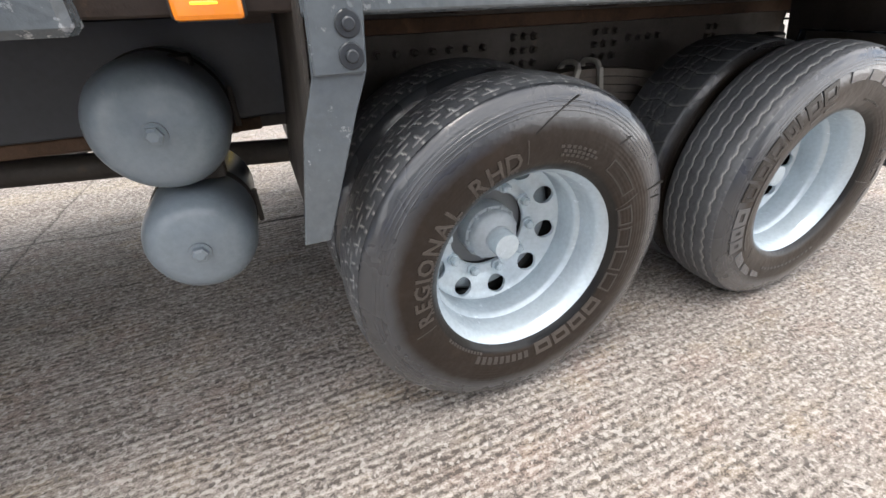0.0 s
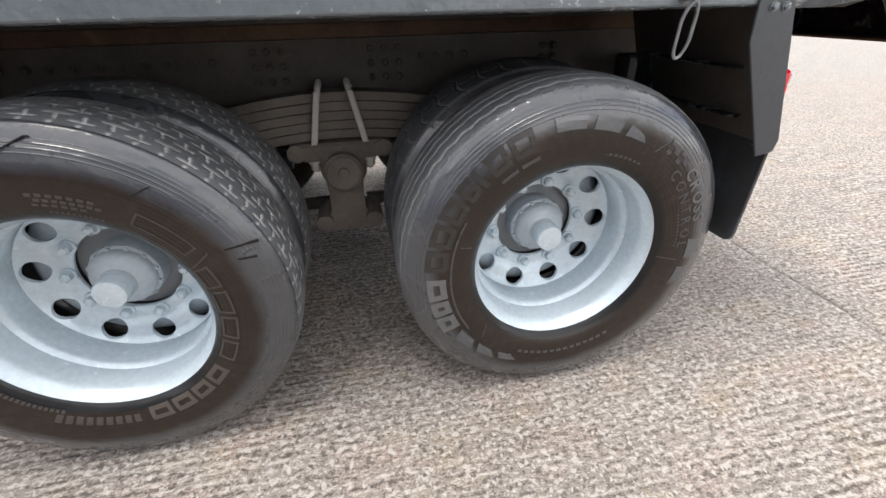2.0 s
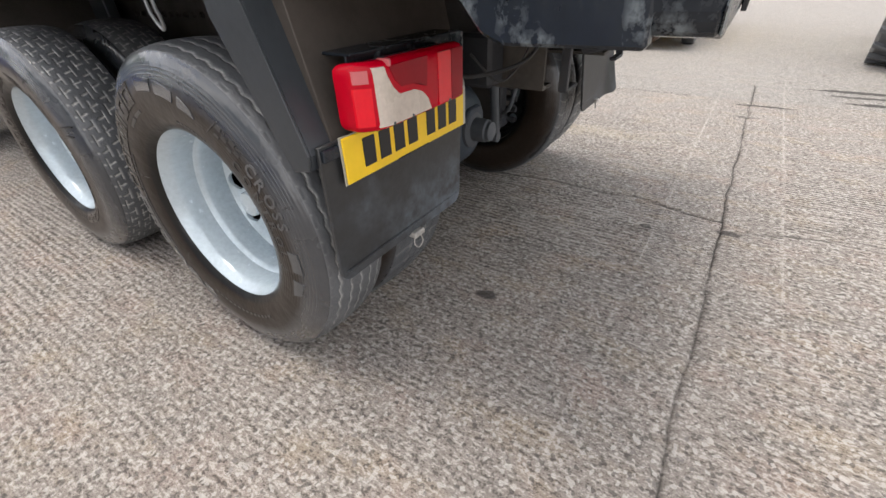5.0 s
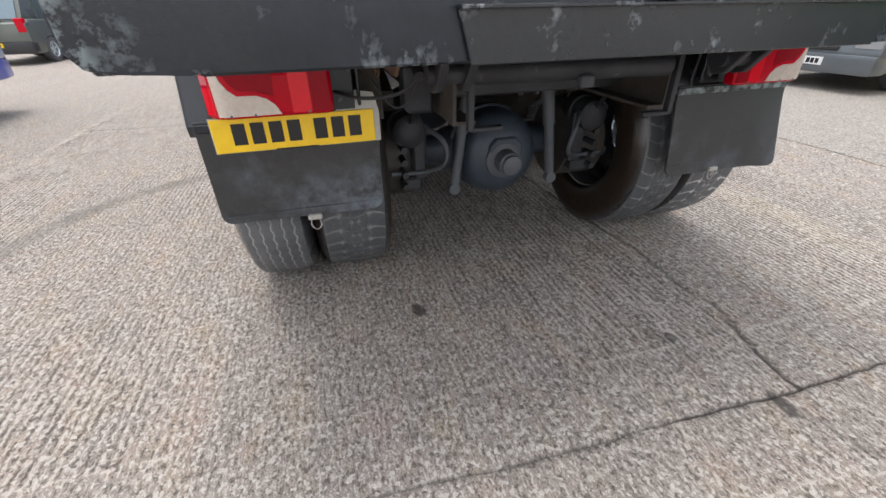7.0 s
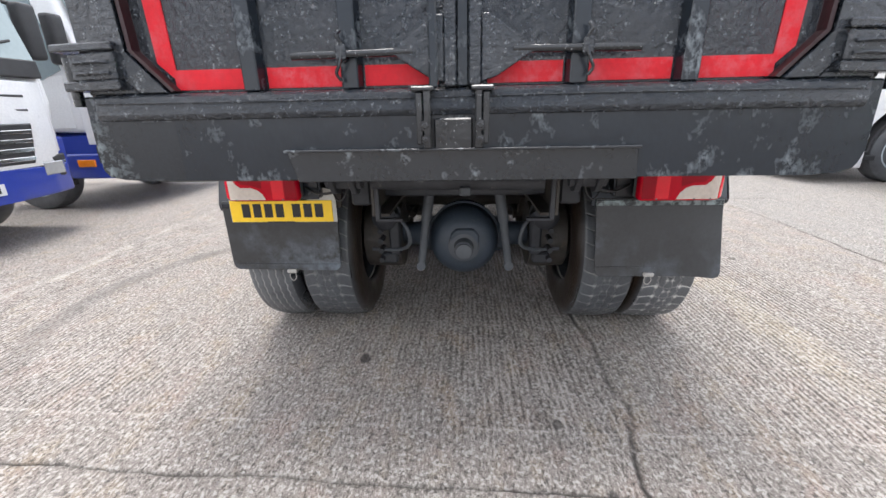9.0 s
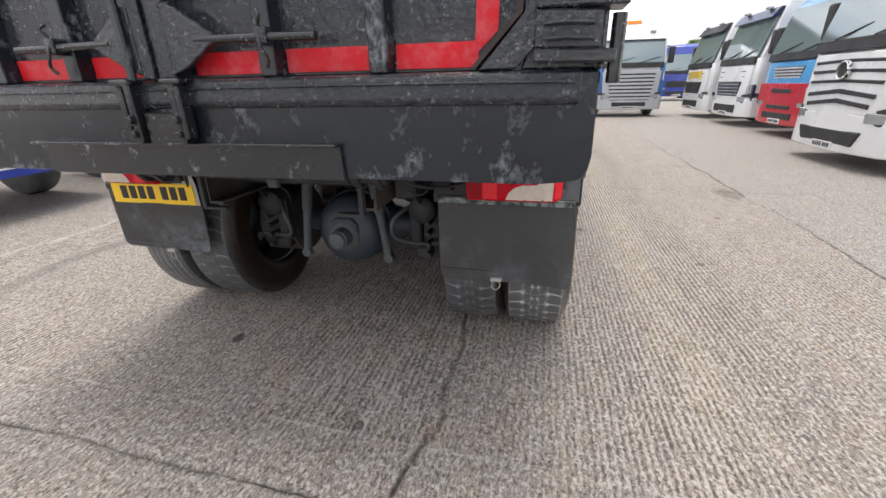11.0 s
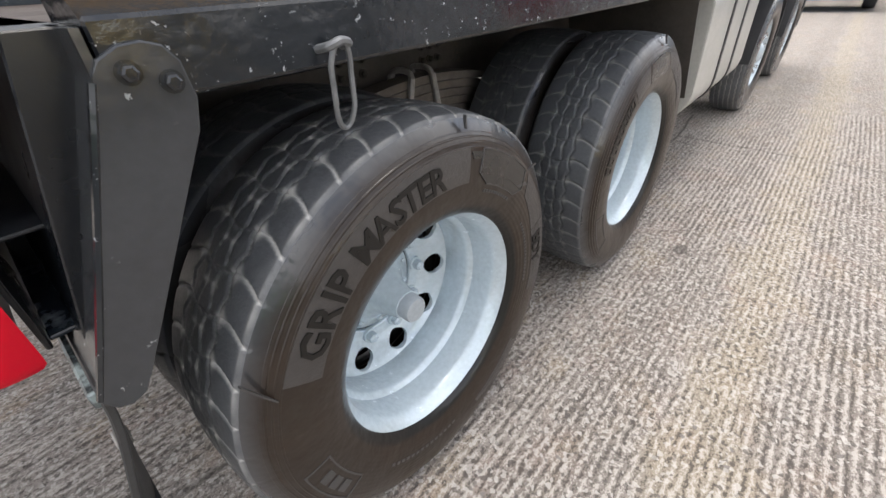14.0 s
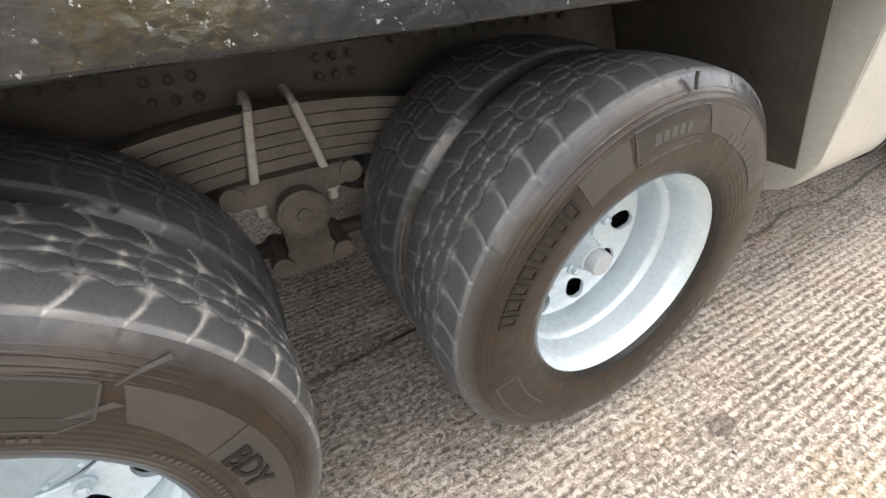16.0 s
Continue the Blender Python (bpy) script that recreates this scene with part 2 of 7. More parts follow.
# base lifted towards blue for reflected sky, on top of the real gloss
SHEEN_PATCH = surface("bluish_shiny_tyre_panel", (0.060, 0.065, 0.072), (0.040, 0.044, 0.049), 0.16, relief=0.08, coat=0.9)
FLAP = surface("rubber_mudflap", (0.030, 0.031, 0.032), (0.021, 0.021, 0.022), 0.42, 0.6, spots=(0.16, 0.19, 0.225), spot_scale=9, spot_lo=0.40, spot_hi=0.66, gate_lo=0.36, gate_hi=0.56, zone=(0, 0, -6.0, 3.8), relief=0.2,
               relief_scale=60)
DIFF = surface("oily_axle_casing", (0.036, 0.048, 0.064), (0.022, 0.029, 0.039), 0.42, big=6, spots=(0.09, 0.09, 0.09), relief=0.25, relief_scale=50)
ROD = surface("grey_shock_paint", (0.075, 0.082, 0.091), (0.044, 0.048, 0.054), 0.5, relief=0.2)
HOSE = plain("black_rubber_hose", (0.022, 0.022, 0.023), 0.5)
RED_TAPE = surface("red_reflective_tape", (0.56, 0.006, 0.016), (0.46, 0.004, 0.012), 0.45, 0.6, spots=(0.52, 0.15, 0.17), spot_scale=16, spot_lo=0.45, spot_hi=0.75, gate_lo=0.40, gate_hi=0.62, relief=0.3, relief_scale=30, spec=0.3)
MAROON = surface("maroon_edge_paint", (0.026, 0.007, 0.009), (0.016, 0.005, 0.006), 0.4, wave=0.2)
RED_LENS = plain("red_lamp_plastic", (0.52, 0.0, 0.014), 0.20, coat=0.1, spec=0.2)
BRIGHT_RED_LENS = plain("bright_red_lamp_plastic", (0.80, 0.004, 0.020), 0.14, coat=0.5, spec=0.3)
PINK_LENS = plain("faded_pink_lamp_plastic", (0.62, 0.16, 0.17), 0.2, coat=0.4)
DARK_RED_LENS = plain("dark_red_lamp_plastic", (0.30, 0.0, 0.010), 0.20, coat=0.1, spec=0.2)
PALE_LENS = surface("faded_clear_lamp_plastic", (0.60, 0.53, 0.46), (0.50, 0.42, 0.36), 0.2, big=8, relief=0.05, coat=0.6)
LAMP_GREY = surface("grey_lamp_housing", (0.10, 0.125, 0.13), (0.07, 0.085, 0.09), 0.42, relief=0.1)
AMBER_LENS = plain("amber_lamp_plastic", (0.90, 0.26, 0.01), 0.2, coat=0.6)
AMBER_GLOW = plain("lit_amber_core", (1.0, 0.36, 0.02), 0.3, emit=(1.0, 0.33, 0.02, 1.1))
YELLOW = plain("yellow_plate_film", (0.92, 0.60, 0.01), 0.35, coat=0.3)
WHITE_PLATE = plain("white_plate_film", (0.78, 0.79, 0.80), 0.35, coat=0.3)
INK = plain("black_plate_ink", (0.015, 0.015, 0.016), 0.4)
AMBER_BODY = surface("amber_body_paint", (0.50, 0.26, 0.035), (0.40, 0.20, 0.03), 0.35, 0.5, spots=(0.10, 0.10, 0.10), spot_scale=5, coat=0.3, wave=0.1)
CREAM = surface("cream_tank_paint", (0.40, 0.395, 0.36), (0.34, 0.335, 0.30), 0.34, big=2, relief=0.05, coat=0.3)
GALV = surface("galvanised_steel", (0.22, 0.23, 0.24), (0.12, 0.125, 0.13), 0.42, metal=0.6, big=20, relief=0.2)
BLACK_PLASTIC = surface("black_trim_plastic", (0.030, 0.031, 0.033), (0.022, 0.022, 0.024), 0.5, relief=0.15)
GLASS = plain("dark_cab_glass", (0.20, 0.26, 0.28), 0.07, metal=0.35, coat=1.0)
HEADLIGHT = plain("clear_headlight", (0.38, 0.40, 0.42), 0.1, coat=1.0, metal=0.3)


def car_paint(name, base):
    return surface(name, base, tuple(c * 0.88 for c in base), 0.26, 0.36, big=1.2, relief=0.0, coat=0.7)


WHITE_CAB = car_paint("white_cab_paint", (0.74, 0.75, 0.76))
BLUE_CAB = car_paint("mid_blue_cab_paint", (0.03, 0.14, 0.42))
LIGHT_BLUE = car_paint("light_blue_cab_paint", (0.07, 0.30, 0.60))
ROYAL_BLUE = car_paint("royal_blue_cab_paint", (0.018, 0.045, 0.34))
NAVY = car_paint("navy_cab_paint", (0.012, 0.016, 0.05))
RED_CAB = car_paint("red_cab_paint", (0.50, 0.014, 0.030))
SILVER_CAB = car_paint("silver_cab_paint", (0.46, 0.48, 0.50))
YELLOW_CAB = car_paint("yellow_van_paint", (0.80, 0.52, 0.02))
GREEN_MACHINE = car_paint("bright_green_paint", (0.07, 0.42, 0.035))
GREY_CAR = car_paint("grey_car_paint", (0.10, 0.115, 0.125))
SUV_PAINT = car_paint("grey_green_car_paint", (0.10, 0.115, 0.10))


def sidewall_material(name, dust_k, r_out, r_in):
    mat, nt, sh = nodes_of(name)
    vec = coords(nt)
    sep = nt.nodes.new("ShaderNodeSeparateXYZ")
    nt.links.new(vec, sep.inputs["Vector"])
    rr = sums(nt, "SQRT", sums(nt, "ADD", sums(nt, "MULTIPLY", sep.outputs["X"], sep.outputs["X"]), sums(nt, "MULTIPLY", sep.outputs["Z"], sep.outputs["Z"])), 0)

    def ranged(v, a, b, c=0.0, d=1.0):
        r = nt.nodes.new("ShaderNodeMapRange")
        for key, val in (("From Min", a), ("From Max", b), ("To Min", c), ("To Max", d)):
            r.inputs[key].default_value = val
        nt.links.new(v, r.inputs["Value"])
        return r.outputs["Result"]

    blotch = noise_fac(nt, vec, 7, 6, 0.65, 0.3, 0.7)
    edge = sums(nt, "ADD", rr, sums(nt, "MULTIPLY", sums(nt, "SUBTRACT", blotch, 0.5), 0.022))
    ring = ranged(edge, r_out, r_in)
    info = nt.nodes.new("ShaderNodeObjectInfo")
    dirt = mixed(nt, info.outputs["Random"], tuple(c * dust_k for c in (0.036, 0.023, 0.015)), tuple(c * dust_k for c in (0.030, 0.020, 0.014)))
    clean = mixed(nt, blotch, (0.046, 0.051, 0.058), (0.032, 0.035, 0.040))
    rust = noise_fac(nt, vec, 5, 4, 0.6, 0.50, 0.72)
    dirt = mixed(nt, sums(nt, "MULTIPLY", rust, 0.7), dirt, tuple(c * dust_k for c in (0.060, 0.036, 0.022)))
    dusty = noise_fac(nt, vec, 22, 5, 0.7, 0.58, 0.78)
    dirt = mixed(nt, sums(nt, "MULTIPLY", dusty, 0.30), dirt, tuple(c * dust_k for c in (0.12, 0.092, 0.068)))
    col = mixed(nt, ring, clean, dirt)
    # fine streaks along the rubber
    flow = noise_fac(nt, coords(nt, (14, 14, 14)), 3.0, 3, 0.6, 0.5, 0.8)
    col = mixed(nt, sums(nt, "MULTIPLY", flow, 0.10), col, (0.085, 0.082, 0.078))
    # near-black ring with a ragged edge where the bead meets the rim
    col = mixed(nt, ranged(sums(nt, "ADD", rr, sums(nt, "MULTIPLY", blotch, 0.006)), 0.330, 0.322), col, (0.006, 0.006, 0.006))
    nt.links.new(col, sh.inputs["Base Color"])
    wet = noise_fac(nt, vec, 4, 4, 0.6, 0.35, 0.65)
    nt.links.new(sums(nt, "ADD", ranged(ring, 0, 1, 0.22, 0.30), sums(nt, "MULTIPLY", wet, 0.10)), sh.inputs["Roughness"])
    nt.links.new(ranged(ring, 0, 1, 0.9, 0.30), sh.inputs["Coat Weight"])
    nt.links.new(ranged(ring, 0, 1, 0.5, 0.28), sh.inputs["Specular IOR Level"])
    sh.inputs["Coat Roughness"].default_value = 0.13
    # moulded rings: fine ones low on the wall, three bolder ones under the shoulder
    w = sums(nt, "SINE", sums(nt, "MULTIPLY", rr, 560.0), 0)
    gate = noise_fac(nt, vec, 3, 2, 0.5, 0.45, 0.6)
    bold = sums(nt, "MULTIPLY", ranged(sums(nt, "SINE", sums(nt, "MULTIPLY", rr, 620.0), 0), 0.2, 0.9), sums(nt, "MULTIPLY", ranged(rr, 0.452, 0.456), ranged(rr, 0.489, 0.485)))
    bw = bump(nt, sh, noise_fac(nt, vec, 11, 3, 0.55, 0.2, 0.8), 0.22, 0.012)
    b0 = bump(nt, sh, bold, 0.4, 0.004, bw)
    b1 = bump(nt, sh, sums(nt, "MULTIPLY", w, gate), 0.14, 0.0015, b0)
    coat_n = bump(nt, sh, noise_fac(nt, vec, 60, 4, 0.6, 0.2, 0.8), 0.14, 0.002, b1)
    nt.links.new(coat_n, sh.inputs["Coat Normal"])
    return mat


SIDEWALL = sidewall_material("dark_tyre_sidewall", 0.46, 0.450, 0.412)
SIDEWALL_DUSTY = sidewall_material("brown_dusty_tyre_sidewall", 0.50, 0.520, 0.480)


def concrete_material():
    mat, nt, sh = nodes_of("brushed_concrete")
    vec = coords(nt)
    sep = nt.nodes.new("ShaderNodeSeparateXYZ")
    nt.links.new(vec, sep.inputs["Vector"])

    def ranged(v, a, b, c=0.0, d=1.0):
        r = nt.nodes.new("ShaderNodeMapRange")
        for key, val in (("From Min", a), ("From Max", b), ("To Min", c), ("To Max", d)):
            r.inputs[key].default_value = val
        nt.links.new(v, r.inputs["Value"])
        return r.outputs["Result"]

    big = noise_fac(nt, vec, 0.55, 5, 0.6, 0.3, 0.7)
    mid = noise_fac(nt, vec, 3.2, 5, 0.65, 0.3, 0.7)
    # the brushed ridges come from the sheet itself; pits and grit lie over them
    ra = nt.nodes.new("ShaderNodeAttribute")
    ra.attribute_name = "ridge_wear"
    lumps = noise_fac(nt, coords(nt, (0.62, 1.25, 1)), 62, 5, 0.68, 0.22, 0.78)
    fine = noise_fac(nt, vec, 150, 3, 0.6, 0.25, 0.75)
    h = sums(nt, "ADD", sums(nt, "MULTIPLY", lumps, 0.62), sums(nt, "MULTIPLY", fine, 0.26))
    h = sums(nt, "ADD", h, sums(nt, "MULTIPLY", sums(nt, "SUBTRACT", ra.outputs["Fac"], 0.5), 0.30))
    col = mixed(nt, big, (0.312, 0.281, 0.252), (0.284, 0.260, 0.236))
    col = mixed(nt, sums(nt, "MULTIPLY", mid, 0.5), col, (0.355, 0.320, 0.285))
    pinkish = noise_fac(nt, coords(nt, (0.7, 1, 1)), 4.5, 4, 0.6, 0.52, 0.70)
    col = mixed(nt, sums(nt, "MULTIPLY", pinkish, 0.55), col, (0.40, 0.285, 0.235))
    far = noise_fac(nt, vec, 0.16, 4, 0.6, 0.35, 0.65)
    col = mixed(nt, sums(nt, "MULTIPLY", far, 0.15), col, (0.43, 0.365, 0.310))
    # worn brown wheel paths and dull stains along the yard
    soot = noise_fac(nt, coords(nt, (0.35, 1.3, 1)), 1.7, 5, 0.6, 0.52, 0.70)
    col = mixed(nt, sums(nt, "MULTIPLY", soot, 0.20), col, (0.17, 0.150, 0.130))
    ochre = noise_fac(nt, coords(nt, (0.6, 1.2, 1)), 5.0, 4, 0.62, 0.52, 0.68)
    col = mixed(nt, sums(nt, "MULTIPLY", ochre, 0.50), col, (0.41, 0.325, 0.215))
    dull = noise_fac(nt, coords(nt, (0.55, 1.2, 1)), 3.4, 4, 0.62, 0.50, 0.70)
    col = mixed(nt, sums(nt, "MULTIPLY", dull, 0.45), col, (0.215, 0.205, 0.185))
    # an ochre strip where water dries along the lane, and the dull wheel path beside it
    lane_y = sums(nt, "ADD", sep.outputs["Y"], sums(nt, "MULTIPLY", sums(nt, "SUBTRACT", mid, 0.5), 0.16))
    near_x = ranged(sep.outputs["X"], 1.15, 0.7)
    strip = sums(nt, "MULTIPLY", ranged(sums(nt, "ABSOLUTE", sums(nt, "SUBTRACT", lane_y, 1.88), 0), 0.16, 0.07), near_x)
    col = mixed(nt, sums(nt, "MULTIPLY", strip, 0.55), col, (0.40, 0.345, 0.250))
    worn = sums(nt, "MULTIPLY", ranged(sums(nt, "ABSOLUTE", sums(nt, "SUBTRACT", lane_y, 1.55), 0), 0.17, 0.08), near_x)
    col = mixed(nt, sums(nt, "MULTIPLY", worn, 0.45), col, (0.205, 0.180, 0.160))
    worn = sums(nt, "MULTIPLY", ranged(sums(nt, "ABSOLUTE", sums(nt, "SUBTRACT", lane_y, 2.25), 0), 0.20, 0.08), near_x)
    col = mixed(nt, sums(nt, "MULTIPLY", worn, 0.40), col, (0.215, 0.190, 0.168))
    # the older slab beyond the long joint is greyer
    col = mixed(nt, sums(nt, "MULTIPLY", ranged(sep.outputs["Y"], 3.50, 3.57), 0.5), col, (0.29, 0.29, 0.275))
    # relief shading put into the colour: low spots darkened, crests lightened
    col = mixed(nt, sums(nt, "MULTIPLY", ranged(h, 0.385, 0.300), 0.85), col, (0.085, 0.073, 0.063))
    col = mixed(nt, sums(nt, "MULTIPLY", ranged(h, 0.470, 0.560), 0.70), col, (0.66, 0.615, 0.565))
    chips = nt.nodes.new("ShaderNodeTexVoronoi")
    chips.inputs["Scale"].default_value = 85
    nt.links.new(vec, chips.inputs["Vector"])
    tone = nt.nodes.new("ShaderNodeSeparateColor")
    nt.links.new(chips.outputs["Color"], tone.inputs["Color"])
    col = mixed(nt, sums(nt, "MULTIPLY", ranged(tone.outputs["Red"], 0.86, 0.92), 0.65), col, (0.66, 0.63, 0.59))
    col = mixed(nt, sums(nt, "MULTIPLY", ranged(tone.outputs["Green"], 0.10, 0.06), 0.65), col, (0.09, 0.08, 0.075))
    # old tyre marks sweep across the yard
    ring_x, ring_y = sums(nt, "ADD", sep.outputs["X"], 0.10), sums(nt, "ADD", sep.outputs["Y"], 1.28)
    rr = sums(nt, "SQRT", sums(nt, "ADD", sums(nt, "MULTIPLY", ring_x, ring_x), sums(nt, "MULTIPLY", ring_y, ring_y)), 0)
    track = ranged(sums(nt, "ABSOLUTE", sums(nt, "SUBTRACT", rr, 1.52), 0), 0.11, 0.05)
    track = sums(nt, "MULTIPLY", track, sums(nt, "MULTIPLY", ranged(sep.outputs["Y"], -1.5, -2.0), ranged(sep.outputs["X"], 1.2, 0.2)))
    col = mixed(nt, sums(nt, "MULTIPLY", sums(nt, "ADD", sums(nt, "MULTIPLY", track, mid), track), 0.30), col, (0.15, 0.142, 0.135))
    # dirt in joints and cracks, oil spots
    att = nt.nodes.new("ShaderNodeAttribute")
    att.attribute_name = "joint_dirt"
    col = mixed(nt, att.outputs["Fac"], col, (0.045, 0.041, 0.036))
    warp = nt.nodes.new("ShaderNodeTexNoise")
    warp.inputs["Scale"].default_value, warp.inputs["Detail"].default_value = 14, 3
    nt.links.new(vec, warp.inputs["Vector"])
    wsep = nt.nodes.new("ShaderNodeSeparateColor")
    nt.links.new(warp.outputs["Color"], wsep.inputs["Color"])
    oily = None
    for x, y, rx, ry, depth in ((0.682, -0.548, 0.050, 0.034, 0.85), (1.152, 0.399, 0.034, 0.020, 0.7), (-1.60, 1.49, 0.055, 0.035, 0.6), (2.48, 4.31, 0.40, 0.07, 0.9), (2.52, 4.06, 0.30, 0.05, 0.8), (2.66, 3.77, 0.34, 0.06, 0.9), (1.55, 2.86, 0.10, 0.05, 0.6),
                                (3.2, 3.78, 0.50, 0.020, 0.7), (-3.30, 3.38, 0.30, 0.13, 0.4), (1.68, 3.33, 0.24, 0.035, 0.8), (-0.9, 2.35, 0.04, 0.025, 0.5),
                                (-2.2, 2.9, 0.05, 0.025, 0.5), (1.54, 0.53, 0.06, 0.03, 0.7), (4.5, 4.58, 0.6, 0.045, 0.7)):
        dx = sums(nt, "ADD", sums(nt, "SUBTRACT", sep.outputs["X"], x), sums(nt, "MULTIPLY", sums(nt, "SUBTRACT", wsep.outputs["Red"], 0.5), rx * 1.6))
        dy = sums(nt, "ADD", sums(nt, "SUBTRACT", sep.outputs["Y"], y), sums(nt, "MULTIPLY", sums(nt, "SUBTRACT", wsep.outputs["Green"], 0.5), ry * 1.6))
        dx, dy = sums(nt, "DIVIDE", dx, rx), sums(nt, "DIVIDE", dy, ry)
        d = ranged(sums(nt, "ADD", sums(nt, "MULTIPLY", dx, dx), sums(nt, "MULTIPLY", dy, dy)), 1.25, 0.55, 0.0, depth)
        oily = d if oily is None else sums(nt, "MAXIMUM", oily, d)
    col = mixed(nt, oily, col, (0.035, 0.031, 0.028))
    col = mixed(nt, 1.0, col, (0.80, 0.79, 0.785), "MULTIPLY")
    nt.links.new(col, sh.inputs["Base Color"])
    nt.links.new(ranged(mid, 0, 1, 0.72, 0.92), sh.inputs["Roughness"])
    bump(nt, sh, h, 0.9, 0.012)
    return mat


CONCRETE = concrete_material()


# ---------------------------------------------------------------- building helpers
def part(name, bm, mat, parent=None, label="", smooth=False, at=None):
    me = bpy.data.meshes.new(name)
    if isinstance(bm, bmesh.types.BMesh):
        bmesh.ops.recalc_face_normals(bm, faces=bm.faces[:])
        bm.to_mesh(me)
        bm.free()
    mats = mat if isinstance(mat, (list, tuple)) else [mat]
    for m in mats:
        me.materials.append(m)
    if smooth:
        me.shade_smooth()
        me.set_sharp_from_angle(angle=radians(38))
    ob = new(name, me)
    if parent is not None:
        ob.parent = parent
    if at is not None:
        ob.matrix_local = at
    if label:
        ob["label"] = label
    return ob


def again(ob, at=None, parent=None):
    """The same part once more, on the same mesh."""
    o = new(ob.name.split(".")[0], ob.data)
    o.parent = parent if parent is not None else ob.parent
    if at is not None:
        o.matrix_local = at
    if "label" in ob.keys():
        o["label"] = ob["label"]
    return o


def root(name, label, category, m=None, group=""):
    e = new(name)
    e.empty_display_size = 0.3
    if m is not None:
        e.matrix_world = m
    return tagged(e, label, category, group)


def merge(bm, other, m=None, mi=0):
    if m is not None:
        bmesh.ops.transform(other, matrix=m, verts=other.verts[:])
    seen = {v: bm.verts.new(v.co) for v in other.verts}
    for f in other.faces:
        try:
            g = bm.faces.new([seen[v] for v in f.verts])
            g.material_index = mi or f.material_index
        except ValueError:
            pass
    other.free()
    return bm


def box(lo, hi, bev=0.004, bm=None, m=None, mi=0, seg=1):
    b = bmesh.new()
    c, s = [(p + q) / 2 for p, q in zip(lo, hi)], [abs(q - p) for p, q in zip(lo, hi)]
    bmesh.ops.create_cube(b, size=1, matrix=Matrix.LocRotScale(c, None, s))
    if bev:
        bmesh.ops.bevel(b, geom=b.edges[:], offset=min(bev, min(s) * 0.45), segments=seg, affect="EDGES", profile=0.6)
    return merge(bm if bm is not None else bmesh.new(), b, m, mi)


def prism(pts, axis, a, b_, bev=0.0, bm=None, m=None, mi=0, seg=1):
    """A polygon in the plane across axis, drawn out from a to b."""
    b = bmesh.new()
    def put(p, d):
        return {"x": (d, p[0], p[1]), "y": (p[0], d, p[1]), "z": (p[0], p[1], d)}[axis]
    v0 = [b.verts.new(put(p, a)) for p in pts]
    v1 = [b.verts.new(put(p, b_)) for p in pts]
    n = len(pts)
    b.faces.new(v0), b.faces.new(v1[::-1])
    for i in range(n):
        b.faces.new((v0[i], v0[(i + 1) % n], v1[(i + 1) % n], v1[i]))
    if bev:
        bmesh.ops.bevel(b, geom=b.edges[:], offset=bev, segments=seg, affect="EDGES", profile=0.6)
    return merge(bm if bm is not None else bmesh.new(), b, m, mi)


def lathe(profile, n=32, axis="y", centre=(0, 0, 0), bm=None, mi=0, close=False):
    """Turn a profile of (radius, along) round an axis."""
    bm = bm if bm is not None else bmesh.new()
    rings = []
    for r, h in profile:
        ring = []
        for i in range(n):
            a = 2 * math.pi * i / n
            c, s = math.cos(a) * r, math.sin(a) * r
            p = {"y": (c, h, s), "x": (h, c, s), "z": (c, s, h)}[axis]
            ring.append(bm.verts.new(Vector(p) + Vector(centre)))
        rings.append(ring)
    pairs = list(zip(rings, rings[1:])) + ([(rings[-1], rings[0])] if close else [])
    for q, w in pairs:
        for i in range(n):
            f = bm.faces.new((q[i], q[(i + 1) % n], w[(i + 1) % n], w[i]))
            f.material_index = mi
    if not close:
        for ring, (r, h) in ((rings[0], profile[0]), (rings[-1], profile[-1])):
            if r > 1e-4:
                f = bm.faces.new(ring)
                f.material_index = mi
    return bm


def rod(p, q, r, r2=None, n=12, bm=None, mi=0):
    bm = bm if bm is not None else bmesh.new()
    p, q = Vector(p), Vector(q)
    m = (q - p).to_track_quat("Z", "Y").to_matrix()
    r2 = r if r2 is None else r2
    ends = []
    for c, rad in ((p, r), (q, r2)):
        ends.append([bm.verts.new(c + m @ Vector((math.cos(2 * math.pi * i / n) * rad, math.sin(2 * math.pi * i / n) * rad, 0))) for i in range(n)])
    for i in range(n):
        bm.faces.new((ends[0][i], ends[0][(i + 1) % n], ends[1][(i + 1) % n], ends[1][i])).material_index = mi
    bm.faces.new(ends[0]).material_index = mi
    bm.faces.new(ends[1]).material_index = mi
    return bm


def curve_pts(pts, steps=8):
    """Points of a smooth curve through pts."""
    p = [Vector(v) for v in pts]
    p = [p[0] * 2 - p[1]] + p + [p[-1] * 2 - p[-2]]
    out = []
    for i in range(1, len(p) - 2):
        for k in range(steps):
            t = k / steps
            a, b, c, d = p[i - 1], p[i], p[i + 1], p[i + 2]
            out.append(0.5 * (2 * b + (c - a) * t + (2 * a - 5 * b + 4 * c - d) * t * t + (3 * b - 3 * c + d - a) * t ** 3))
    return out + [p[-2]]


